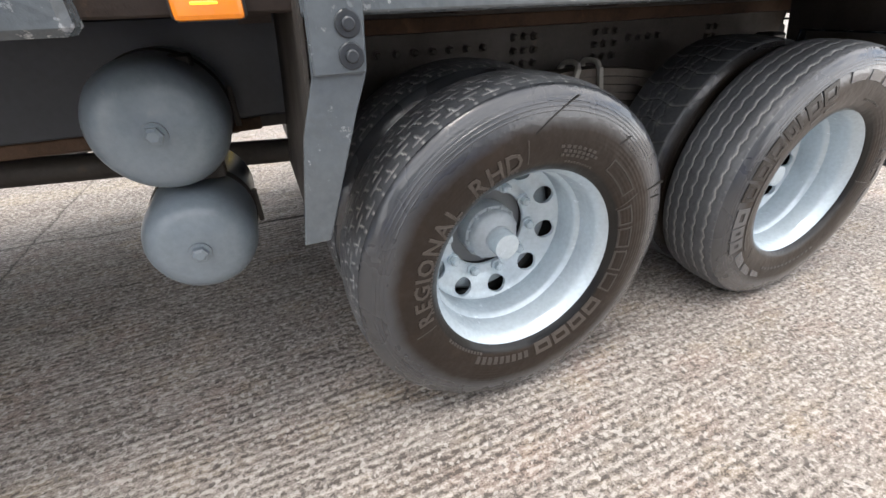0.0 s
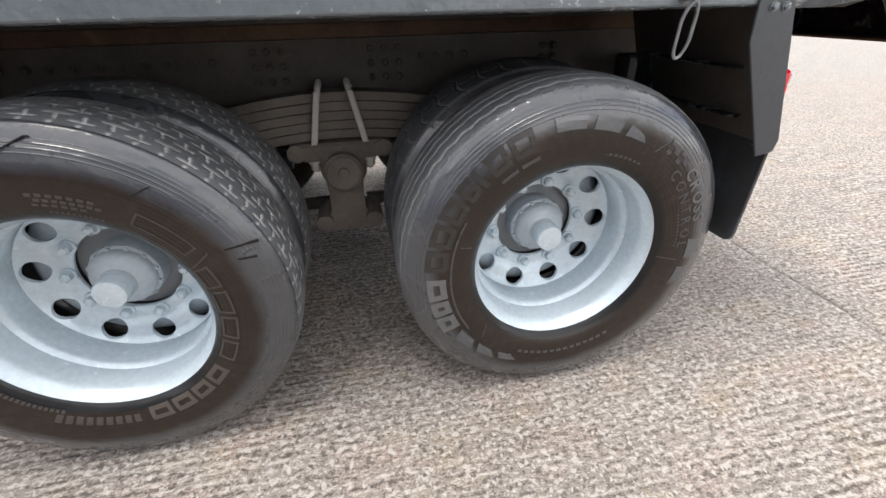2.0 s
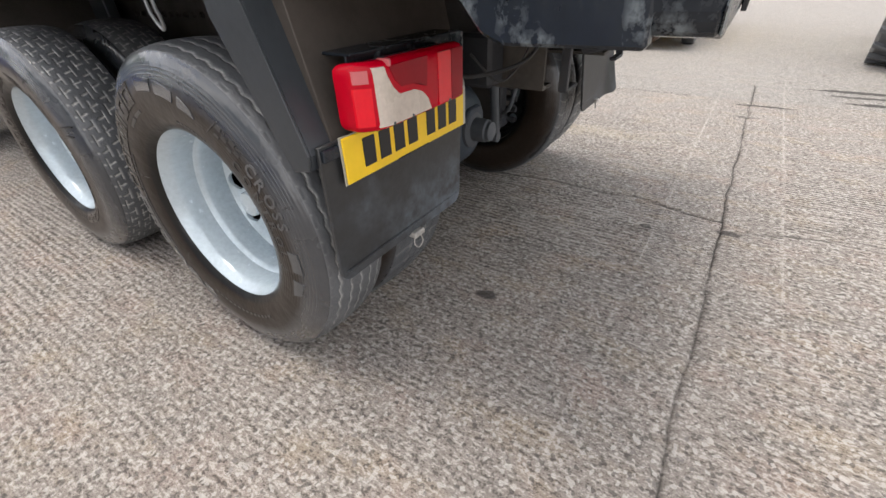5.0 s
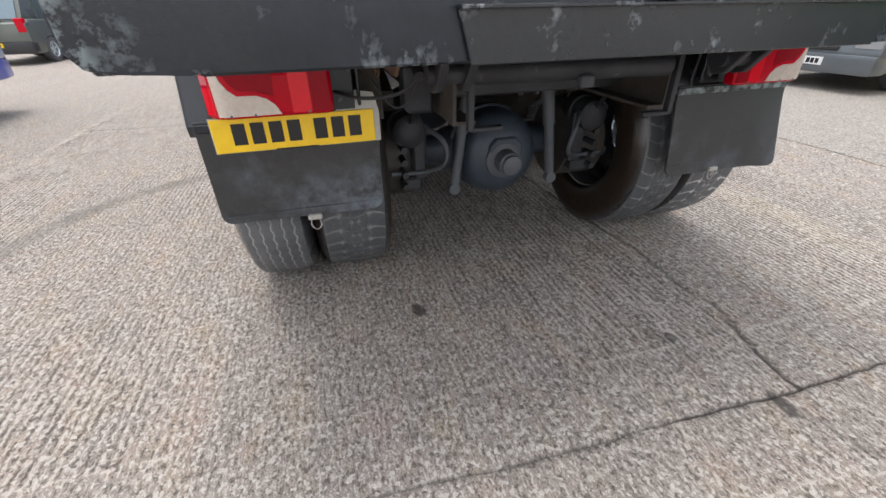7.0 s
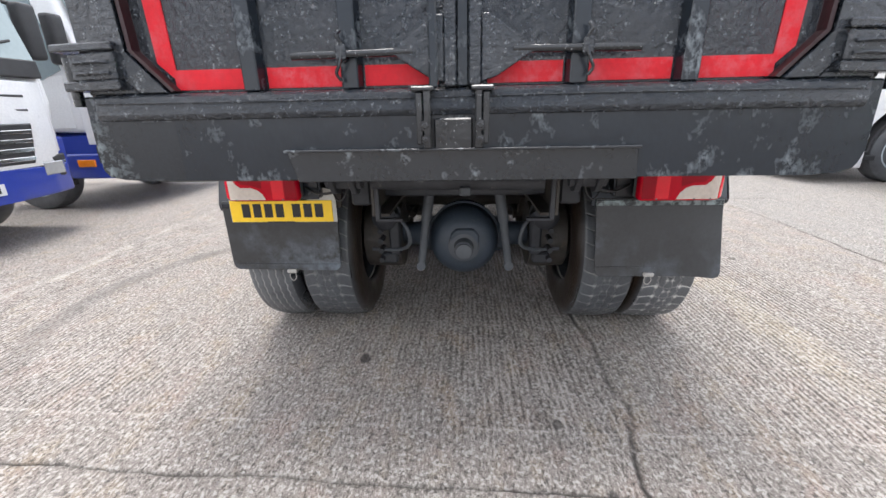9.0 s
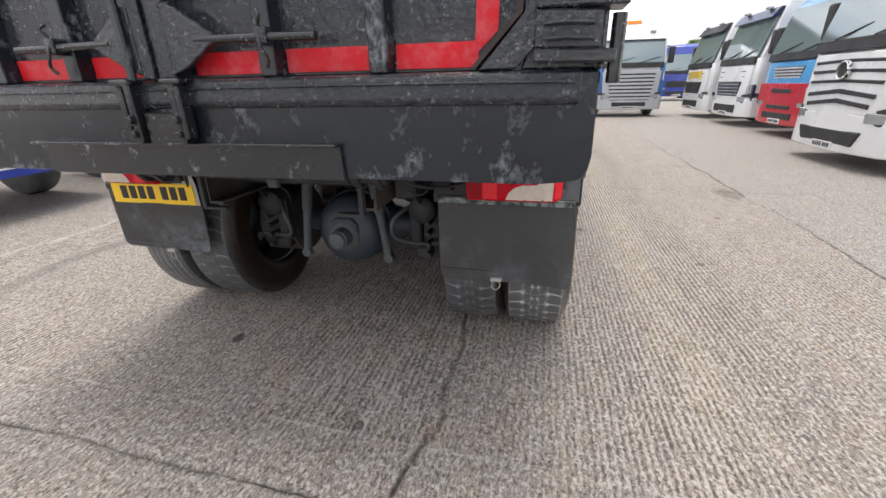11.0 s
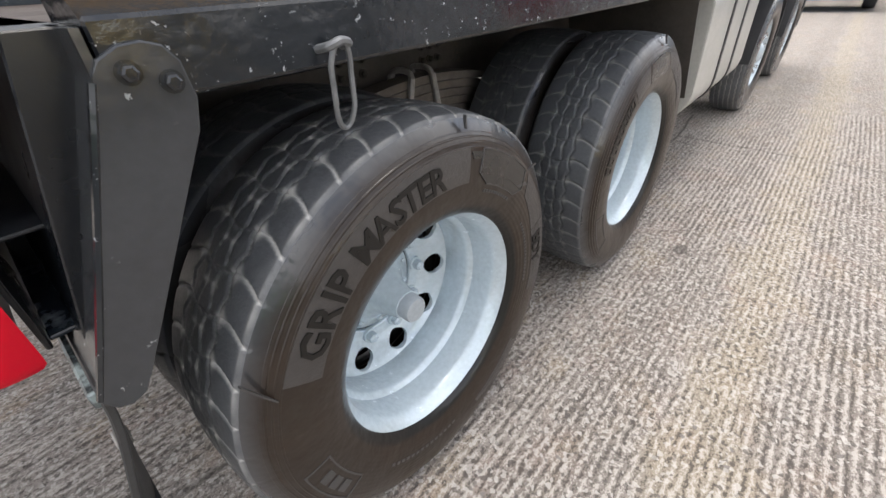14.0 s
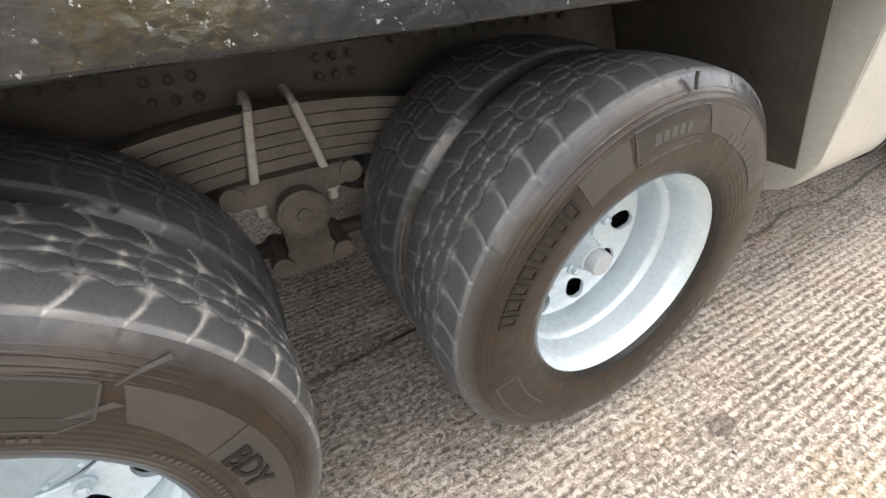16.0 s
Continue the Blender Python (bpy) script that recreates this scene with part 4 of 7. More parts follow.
def wheel(parent, x, y, side, kind, marks=None, outer=True, spin=0.0):
    """An outer or inner wheel of a twin pair, turned so that its face looks away from the truck on that side."""
    out = 0.022 if side > 0 and outer else 0.0
    m = pose(x, y + out * side, WZ, 0, 0, 0 if side < 0 else 180) @ pose(0, 0, 0, 0, spin, 0)
    if not outer:
        m = m @ pose(0, 0, 0, 0, 0, 180)
    global DISC, NUT, HUB, CAP, BACK
    if DISC is None:
        bm = wheel_disc()
        bmesh.ops.scale(bm, vec=(1.05, 1.0, 1.05), verts=bm.verts[:])
        DISC = part("wheel", bm, SILVER, parent, "silver painted steel wheel with ten hand holes", True)
        w = DISC
    else:
        w = again(DISC, parent=parent)
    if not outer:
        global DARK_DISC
        # inner wheels share the disc mesh, coloured with the dark gear tone
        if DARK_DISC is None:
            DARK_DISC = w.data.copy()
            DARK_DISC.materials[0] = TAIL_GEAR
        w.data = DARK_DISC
        w["label"] = "dark inner wheel"
        part("disc_face", lathe([(0.185, 0.188), (0.240, 0.180), (0.276, 0.146), (0.276, 0.140), (0.240, 0.174), (0.185, 0.182)], 48, close=True), SILVER, w, "silver painted outer face of the disc", True)
        part("rim_edge", lathe([(0.298, -0.125), (0.307, -0.128), (0.309, -0.121), (0.300, -0.119)], 56, close=True), BOLT_GREY, w, "worn bright rim edge", True)
    w.matrix_local = m
    t = new("tyre", TYRES[kind])
    t.parent = w
    t["label"] = {"zigzag": "worn black tyre with zigzag tread", "ribbed": "worn black tyre with straight ribbed tread", "block": "dusty black tyre with curved tread blocks", "block_dull": "black tyre with curved tread blocks"}[kind]
    t.matrix_local = pose(0, out, 0, 0, -spin, 0)
    if outer:
        if HUB is None:
            hb = lathe([(0.060, 0.195), (0.099, 0.195), (0.100, 0.120), (0.098, 0.113), (0.095, 0.111), (0.090, 0.108), (0.090, 0.094), (0.084, 0.082), (0.066, 0.070), (0.048, 0.062), (0.0455, 0.050)], 40)
            for i in range(12):
                a = 2 * math.pi * i / 12
                hexnut((0.0925 * math.sin(a), 0.112, 0.0925 * math.cos(a)), "-y", 0.007, 0.012, hb)
            HUB = part("hub", hb, DRUM, w, "grey painted wheel hub with bolts", True)
            # added ring in place of the shaded gap between hub and disc
            BACK = part("hub_gap", lathe([(0.095, 0.184), (0.150, 0.184), (0.150, 0.174), (0.095, 0.174)], 40, close=True), GAP_FILL, w, "added ring standing in for the shaded gap behind the hub", True)
            CAP = part("hub_cap", lathe([(0.0455, 0.056), (0.0455, 0.006), (0.043, 0.001), (0.038, 0.0), (0.0, 0.0)], 32), SILVER, w, "round silver hub cap", True)
            NUT = part("wheel_nut", hexnut((0, 0, 0), "-y", 0.0165, 0.034), SILVER, w, "", True, pose(0, 0.137, 0.161))
            nuts_from = 1
        elif side < 0:
            again(HUB, parent=w), again(CAP, parent=w), again(BACK, parent=w)
            nuts_from = 0
        else:
            cone = lathe([(0.060, 0.195), (0.141, 0.190), (0.1415, 0.150), (0.136, 0.143), (0.108, 0.134), (0.088, 0.118), (0.068, 0.090), (0.054, 0.062), (0.046, 0.030), (0.042, 0.004)], 40)
            for i in range(10):
                a = 2 * math.pi * (i + 0.5) / 10
                hexnut((0.118 * math.sin(a), 0.140, 0.118 * math.cos(a)), "-y", 0.007, 0.012, cone)
            part("hub", cone, SILVER, w, "silver painted cone hub", True)
            part("hub_cap", lathe([(0.042, 0.006), (0.038, 0.004), (0.037, -0.026), (0.034, -0.031), (0.0, -0.031)], 32), DRUM, w, "round dull hub cap", True)
            nuts_from = 0
        for i in range(nuts_from, 10):
            a = 2 * math.pi * i / 10
            again(NUT, pose(0.161 * math.sin(a), 0.137, 0.161 * math.cos(a)), w)
        for name, pieces, mat, label in (marks() if marks else ()):
            for bm in pieces:
                part(name, bm, mat, w, label, False, pose(0, 0, 0, 0, -spin, 0))
    return w


DISC = NUT = HUB = CAP = BACK = DARK_DISC = None


def arc_quad(corners, lift=0.002, n=6):
    """A raised slanting patch on the sidewall between four (angle, radius) corners, in order round it."""
    bm = bmesh.new()
    (a0, r0), (a1, r1), (a2, r2), (a3, r3) = corners
    grid = []
    for i in range(n + 1):
        u, row = i / n, []
        for k in range(4):
            v = k / 3
            a = radians((a0 * (1 - u) + a1 * u) * (1 - v) + (a3 * (1 - u) + a2 * u) * v)
            r = (r0 * (1 - u) + r1 * u) * (1 - v) + (r3 * (1 - u) + r2 * u) * v
            y = wall_y(r) + lift
            row.append((bm.verts.new((r * math.sin(a), -y, r * math.cos(a))), bm.verts.new((r * math.sin(a), 0.007 - y, r * math.cos(a)))))
        grid.append(row)
    for i in range(n):
        for k in range(3):
            bm.faces.new((grid[i][k][0], grid[i + 1][k][0], grid[i + 1][k + 1][0], grid[i][k + 1][0]))
        for k in (0, 3):
            bm.faces.new((grid[i][k][0], grid[i + 1][k][0], grid[i + 1][k][1], grid[i][k][1]))
    for i in (0, n):
        for k in range(3):
            bm.faces.new((grid[i][k][0], grid[i][k + 1][0], grid[i][k + 1][1], grid[i][k][1]))
    return bm


def slash(a0, r0, a1, r1, width=0.003, lift=0.0012):
    """A thin line across the sidewall from one (angle, radius) to another."""
    d = math.degrees(width / r0)
    return arc_quad([(a0 - d, r0), (a0 + d, r0), (a1 + d, r1), (a1 - d, r1)], lift, 2)


def arc_frame(a0, a1, r0, r1, stroke=0.004, lift=0.0016):
    """Four thin lines round a field on the sidewall."""
    return [slash(a0, r0, a0, r1, stroke / 2, lift), slash(a1, r0, a1, r1, stroke / 2, lift), arc_block(a0, a1, r0, r0 + stroke, lift), arc_block(a0, a1, r1 - stroke, r1, lift)]


def marks_a():
    fine = arc_bars(7, 27, 0.366, 0.374, 7, 0.35, 0.0016) + arc_bars(9, 29, 0.354, 0.362, 8, 0.3, 0.0016) + arc_bars(8, 25, 0.343, 0.350, 6, 0.35, 0.0016)
    fine += arc_bars(-100, -46, 0.322, 0.329, 26, 0.4, 0.0014) + arc_bars(-38, -12, 0.324, 0.330, 12, 0.4, 0.0014) + arc_bars(12, 30, 0.326, 0.332, 10, 0.4, 0.0014)
    fine += arc_frame(38, 59, 0.345, 0.384) + [slash(66, 0.318, 63, 0.392, 0.0016), slash(-108, 0.330, -108, 0.398, 0.0016), slash(-8, 0.335, -8, 0.400, 0.0014)]
    fine += arc_bars(178, 214, 0.335, 0.360, 9, 0.35, 0.0016) + arc_bars(-150, -122, 0.322, 0.330, 12, 0.4, 0.0014)
    cuts = [slash(-5, 0.410, 3, 0.452, 0.0026), slash(3, 0.452, 11, 0.494, 0.0022), slash(35, 0.418, 38, 0.456, 0.0024), slash(65, 0.430, 68, 0.505, 0.0020), slash(70, 0.440, 72, 0.480, 0.0020)]
    return [("raised_letter", arc_text("REGIONAL", -104, -44, 0.354, 0.066) + arc_text("RHD", -36, -11, 0.357, 0.070), PALE_LETTER, "raised moulded letter"),
            ("letter_block", arc_rings(67, 122, 0.322, 0.366, (1, 1.1, 1.1, 1), 0.0055), LETTER, "raised hollow block"),
            ("letter_block", arc_rings(126, 175, 0.322, 0.366, (1, 0.95, 1, 1), 0.013), PALE_LETTER, "pale worn block"),
            ("rubber_cut", cuts, INKY, "dark cut in the rubber"), ("moulded_mark", fine, LETTER, "")]


def marks_b():
    B = arc_block
    Q = arc_quad
    shiny = [Q([(-14, 0.420), (-3, 0.414), (-2, 0.446), (-14, 0.458)]), Q([(0, 0.410), (11, 0.402), (12, 0.432), (1, 0.444)]), Q([(14, 0.398), (24, 0.394), (22, 0.412), (15, 0.428)])]
    shiny += [Q([(-120, 0.400), (-130, 0.398), (-133, 0.432), (-122, 0.436)]), Q([(-133, 0.398), (-142, 0.396), (-146, 0.424), (-136, 0.430)]), Q([(-146, 0.394), (-154, 0.392), (-158, 0.412), (-149, 0.420)])]
    shiny += [Q([(86, 0.404), (96, 0.408), (96, 0.446), (87, 0.440)]), Q([(101, 0.402), (111, 0.400), (108, 0.432), (101, 0.442)])]
    flag = [B(35 + 3.4 * i, 37.6 + 3.4 * i, 0.404 + 0.013 * k, 0.415 + 0.013 * k, 0.002) for i in range(4) for k in range(3) if (i + k) % 2 == 0]
    f = flag + [B(-122, -62, 0.380, 0.386, 0.002), slash(31, 0.388, 35, 0.448, 0.0016), slash(96, 0.318, 97, 0.385, 0.0014), slash(-74, 0.330, -74, 0.366, 0.0014), slash(-128, 0.335, -132, 0.375, 0.0014)]
    f += arc_bars(150, 205, 0.366, 0.376, 14, 0.4, 0.0015) + arc_bars(8, 30, 0.338, 0.345, 8, 0.4, 0.0014) + arc_bars(-40, -20, 0.368, 0.378, 2, 0.2, 0.0016) + arc_bars(70, 90, 0.358, 0.363, 10, 0.4, 0.0014)
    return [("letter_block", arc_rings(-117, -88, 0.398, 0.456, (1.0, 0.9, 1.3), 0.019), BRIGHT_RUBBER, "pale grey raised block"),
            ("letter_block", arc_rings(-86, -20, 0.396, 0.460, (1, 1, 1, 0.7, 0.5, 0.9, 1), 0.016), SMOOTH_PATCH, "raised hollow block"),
            ("shiny_panel", shiny, SHEEN_PATCH, "shiny moulded panel with sky sheen in its colour"),
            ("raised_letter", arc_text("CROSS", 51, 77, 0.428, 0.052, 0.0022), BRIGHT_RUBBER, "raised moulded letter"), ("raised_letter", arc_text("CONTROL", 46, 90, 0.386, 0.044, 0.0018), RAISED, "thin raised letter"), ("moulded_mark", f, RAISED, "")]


def marks_c():
    B, Q = arc_block, arc_quad
    f = [slash(-69, 0.462, -64, 0.524, 0.002), slash(11, 0.495, 11, 0.522, 0.0018), slash(47, 0.455, 52, 0.505, 0.0018)] + arc_bars(22, 42, 0.358, 0.366, 11, 0.35, 0.0016)
    f += arc_frame(-122, -98, 0.386, 0.448) + arc_bars(-118, -102, 0.402, 0.432, 3, 0.3, 0.002) + arc_bars(62, 100, 0.352, 0.360, 18, 0.4, 0.0014) + arc_bars(180, 222, 0.372, 0.38, 14, 0.4, 0.0015) + [Q([(42, 0.398), (44, 0.402), (50, 0.430), (48, 0.432)])]
    return [("grey_band", [B(-66, 12, 0.384, 0.458, 0.0012), Q([(52, 0.404), (72, 0.386), (72, 0.458), (48, 0.458)], 0.0012), B(72.5, 106, 0.386, 0.458, 0.0012), B(132, 165, 0.392, 0.448, 0.0012)], BAND, "dull grey moulded band"),
            ("shiny_panel", [Q([(22, 0.378), (43, 0.378), (47, 0.402), (17, 0.402)], 0.0016), Q([(17, 0.403), (47, 0.403), (45, 0.456), (18, 0.456)], 0.0016), Q([(13.5, 0.434), (17, 0.434), (18.5, 0.450), (12.5, 0.450)], 0.0018)], SMOOTH_PATCH, "shiny dark moulded panel"),
            ("raised_letter", arc_text("GRIP", -60, -37, 0.419, 0.078, 0.0042) + arc_text("MASTER", -34, 1, 0.417, 0.075, 0.0042) + arc_text("BDY", 76, 92, 0.412, 0.062, 0.0040), INKY, "black raised letter"), ("panel_outline", [slash(17, 0.404, 22, 0.380, 0.0016, 0.003), slash(43, 0.380, 47, 0.404, 0.0016, 0.003), B(22, 43, 0.377, 0.380, 0.003), B(18, 45, 0.455, 0.458, 0.003), slash(17, 0.404, 18, 0.456, 0.0016, 0.003), slash(47, 0.404, 45, 0.456, 0.0016, 0.003)], RAISED, "raised outline"),
            ("moulded_mark", f, RAISED, "")]


def marks_d():
    B, Q = arc_block, arc_quad
    f = arc_frame(-132, -104, 0.386, 0.448) + arc_frame(-18, 8, 0.384, 0.462, 0.003) + arc_bars(-12, 3, 0.412, 0.434, 5, 0.3, 0.0018) + arc_bars(24, 56, 0.388, 0.412, 8, 0.35, 0.002) + arc_bars(120, 160, 0.38, 0.40, 7, 0.4, 0.002) + [slash(2, 0.488, 2, 0.520, 0.002)]
    return [("grey_band", [Q([(12, 0.404), (30, 0.386), (30, 0.458), (8, 0.458)], 0.0012), B(30.5, 62, 0.386, 0.458, 0.0012), B(-36, -20, 0.388, 0.458, 0.0012)], BAND, "dull grey moulded band"),
            ("shiny_panel", [Q([(-14, 0.378), (5, 0.378), (9, 0.402), (-19, 0.402)], 0.0014), Q([(-19, 0.403), (9, 0.403), (7, 0.458), (-18, 0.458)], 0.0014)], SMOOTH_PATCH, "shiny dark moulded panel"),
            ("letter_block", arc_rings(-78, -38, 0.402, 0.446, (1, 1.1, 1, 1.1, 1, 1, 0.9, 1), 0.008, 0.0026), INKY, "raised hollow block"), ("moulded_mark", f, RAISED, "")]


for i, x in enumerate(AX):
    wheel(truck, x, -1.10, -1, ("zigzag", "ribbed")[i], (marks_a, marks_b)[i], True, (21.4, 11.1)[i])
    wheel(truck, x, 1.10, 1, ("block_dull", "block")[i], (marks_d, marks_c)[i], True, (12.0, 19.8)[i])
    for s in (-1, 1):
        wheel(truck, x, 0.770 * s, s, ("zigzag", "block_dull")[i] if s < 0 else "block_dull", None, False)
        part("brake_drum", lathe([(0.10, 0.40), (0.205, 0.40), (0.212, 0.43), (0.212, 0.62), (0.15, 0.66), (0.10, 0.68)], 36, centre=(x, 0, WZ)) if s > 0 else
             lathe([(0.10, -0.40), (0.205, -0.40), (0.212, -0.43), (0.212, -0.62), (0.15, -0.66), (0.10, -0.68)], 36, centre=(x, 0, WZ)), UNDER, truck, "dusty brake drum", True)

# front steering wheels with chrome nut covers
COVER = None
for x in (-4.66, -6.60):
    for s in (-1, 1):
        m = pose(x, 1.09 * s, WZ, 0, 0, 0 if s < 0 else 180)
        fw = part("wheel", lathe([(0.279, 0.02), (0.297, -0.114), (0.292, -0.124), (0.270, -0.092), (0.262, -0.012), (0.24, 0.0), (0.20, -0.06), (0.175, -0.075), (0.11, -0.075), (0.10, -0.11), (0.06, -0.14), (0.0, -0.145)], 40),
                  SILVER, truck, "bright front wheel", True, m)
        t = new("tyre", TYRES["ribbed"])
        t.parent = fw
        for i in range(10):
            a = 2 * math.pi * i / 10
            at = pose(0.168 * math.sin(a), -0.075, 0.168 * math.cos(a))
            if COVER is None:
                COVER = part("nut_cover", rod((0, 0, 0), (0, -0.055, 0), 0.021, 0.017, 10), CHROME, fw, "chrome wheel nut cover", True, at)
            else:
                again(COVER, at, fw)

# axles, diffs, shock absorbers and brake gear
for i, x in enumerate(AX):
    ax = part("axle", lathe([(0.062, -0.70), (0.072, -0.42), (0.078, -0.30), (0.115, -0.22), (0.115, 0.22), (0.078, 0.30), (0.072, 0.42), (0.062, 0.70)], 24, centre=(x, 0, WZ)), DIFF, truck,
              "blue-black oily drive axle", True)
    part("diff_casing", lathe([(0.02, x - 0.21), (0.12, x - 0.20), (0.185, x - 0.13), (0.208, x - 0.03), (0.212, x + 0.05), (0.224, x + 0.055), (0.224, x + 0.085), (0.212, x + 0.09), (0.212, x + 0.16), (0.200, x + 0.215), (0.160, x + 0.262), (0.105, x + 0.285),
                               (0.03, x + 0.29)], 40, "x", (0, -0.005, WZ + 0.01)), DIFF, ax, "round differential casing", True)
    dn = lathe([(0.095, x + 0.26), (0.092, x + 0.300), (0.074, x + 0.308), (0.058, x + 0.31), (0.055, x + 0.375), (0.046, x + 0.382), (0.046, x + 0.399), (0.040, x + 0.402), (0.0, x + 0.402)], 28, "x", (0, -0.005, WZ + 0.005))
    part("drive_flange", dn, (ROD if i else DIFF), ax, "grey round drive flange", True)
    for k in range(10):
        a = 2 * math.pi * k / 10
        part("casing_bolt", hexnut((x + 0.085, -0.005 + 0.21 * math.cos(a), WZ + 0.01 + 0.21 * math.sin(a)), "x", 0.009, 0.014), DIFF, ax)
    prism([(-0.085, 0.50), (-0.085, 0.60), (-0.05, 0.635), (0.05, 0.635), (0.085, 0.60), (0.085, 0.50)], "x", x + 0.275, x + 0.305, 0.008, part_bm := bmesh.new())
    part("flange_guard", part_bm, DIFF, ax)
for s in (-1, 1):
    sh = part("shock_absorber", rod((0.30, 0.185 * s, 0.93), (0.30, 0.225 * s, 0.68), 0.030, n=18), ROD, truck, "grey shock absorber", True)
    part("shock_tube", rod((0.30, 0.222 * s, 0.70), (0.30, 0.258 * s, 0.43), 0.024, n=18), ROD, sh, "", True)
    part("shock_eye", lathe([(0.018, 0.28), (0.028, 0.282), (0.028, 0.318), (0.018, 0.32)], 18, "x", (0, 0.262 * s, 0.405)), ROD, sh, "", True)
    for x in AX:
        bc = part("brake_chamber", lathe([(0.02, x + 0.12), (0.06, x + 0.125), (0.078, x + 0.15), (0.078, x + 0.175), (0.086, x + 0.18), (0.086, x + 0.195), (0.078, x + 0.20), (0.074, x + 0.29), (0.05, x + 0.31), (0.015, x + 0.312)], 24, "x",
                                         (0, 0.47 * s, 0.70)), TAIL_GEAR, truck, "black brake chamber", True)
        b = box((x + 0.20, 0.42 * s - 0.035, 0.46), (x + 0.26, 0.42 * s + 0.035, 0.72), 0.012)
        box((x + 0.16, 0.46 * s - 0.05, 0.40), (x + 0.25, 0.46 * s + 0.05, 0.47), 0.012, b)
        for z in (0.44, 0.50, 0.56, 0.62):
            rod((x + 0.19, 0.50 * s, z), (x + 0.30, 0.50 * s, z), 0.016, n=8, bm=b)
        part("slack_adjuster", b, TAIL_GEAR, truck, "dark brake linkage", False)
        h = tube(curve_pts([(x + 0.28, 0.40 * s, 0.72), (x + 0.36, 0.33 * s, 0.66), (x + 0.34, 0.32 * s, 0.56), (x + 0.27, 0.40 * s, 0.50), (x + 0.26, 0.56 * s, 0.50)], 7), 0.011)
        part("brake_hose", h, ROD, truck, "grey brake pipe", True)
        h = tube(curve_pts([(x + 0.3, 0.47 * s, 0.74), (x + 0.42, 0.44 * s, 0.86), (x + 0.40, 0.30 * s, 0.93), (x + 0.30, 0.12 * s, 0.90)], 7), 0.008)
        part("air_hose", h, HOSE, truck, "black air hose", True)

# chassis rails, cross members, bolts
nut_ob = None
for s in (-1, 1):
    y = 0.42 * s
    c = bmesh.new()
    prism([(y, 0.84), (y, 1.11), (y - 0.08 * s, 1.11), (y - 0.08 * s, 1.10), (y - 0.012 * s, 1.10), (y - 0.012 * s, 0.852), (y - 0.08 * s, 0.852), (y - 0.08 * s, 0.84)], "x", -7.0, 0.80, 0, c)
    rail = part("chassis_rail", c, UNDER, truck, "dusty dark chassis rail")
    part("subframe_rail", box((-3.6, y - 0.05, 1.115), (1.15, y + 0.05, 1.165), 0.004), RUSTY, truck, "brown tipper subframe rail")
    part("subframe_strip", box((-3.6, y - 0.075, 1.165), (1.15, y + 0.075, 1.185), 0.003), UNDER, truck)
    where = [(-0.93 + 0.05 * a, 0.97 + 0.052 * b) for a in range(3) for b in range(3)] + [(-0.50 + 0.055 * a, 0.97 + 0.052 * b) for a in range(3) for b in range(3)]
    where += [(-1.75 + 0.075 * a, 1.045) for a in range(10)] + [(-0.30 + 0.06 * a, 1.04) for a in range(4)] + [(0.22 + 0.05 * a, 1.06 - 0.045 * b) for a in range(2) for b in range(3)] + [(-2.2, 1.05), (-2.3, 0.98)]
    for bx, bz in where:
        at = pose(bx, y, bz, 0, 0, 0 if s < 0 else 180)
        if nut_ob is None:
            nut_ob = part("rail_bolt", hexnut((0, 0, 0), "-y", 0.0135, 0.022), UNDER, rail, "", False, at)
        else:
            again(nut_ob, at, rail)
for x in (-2.9, -1.9, -0.66, 0.50):
    part("cross_member", box((x - 0.04, -0.41, 0.88), (x + 0.04, 0.41, 1.08), 0.008), UNDER if x < 0.2 else TAIL_GEAR, truck, "dark chassis cross member")

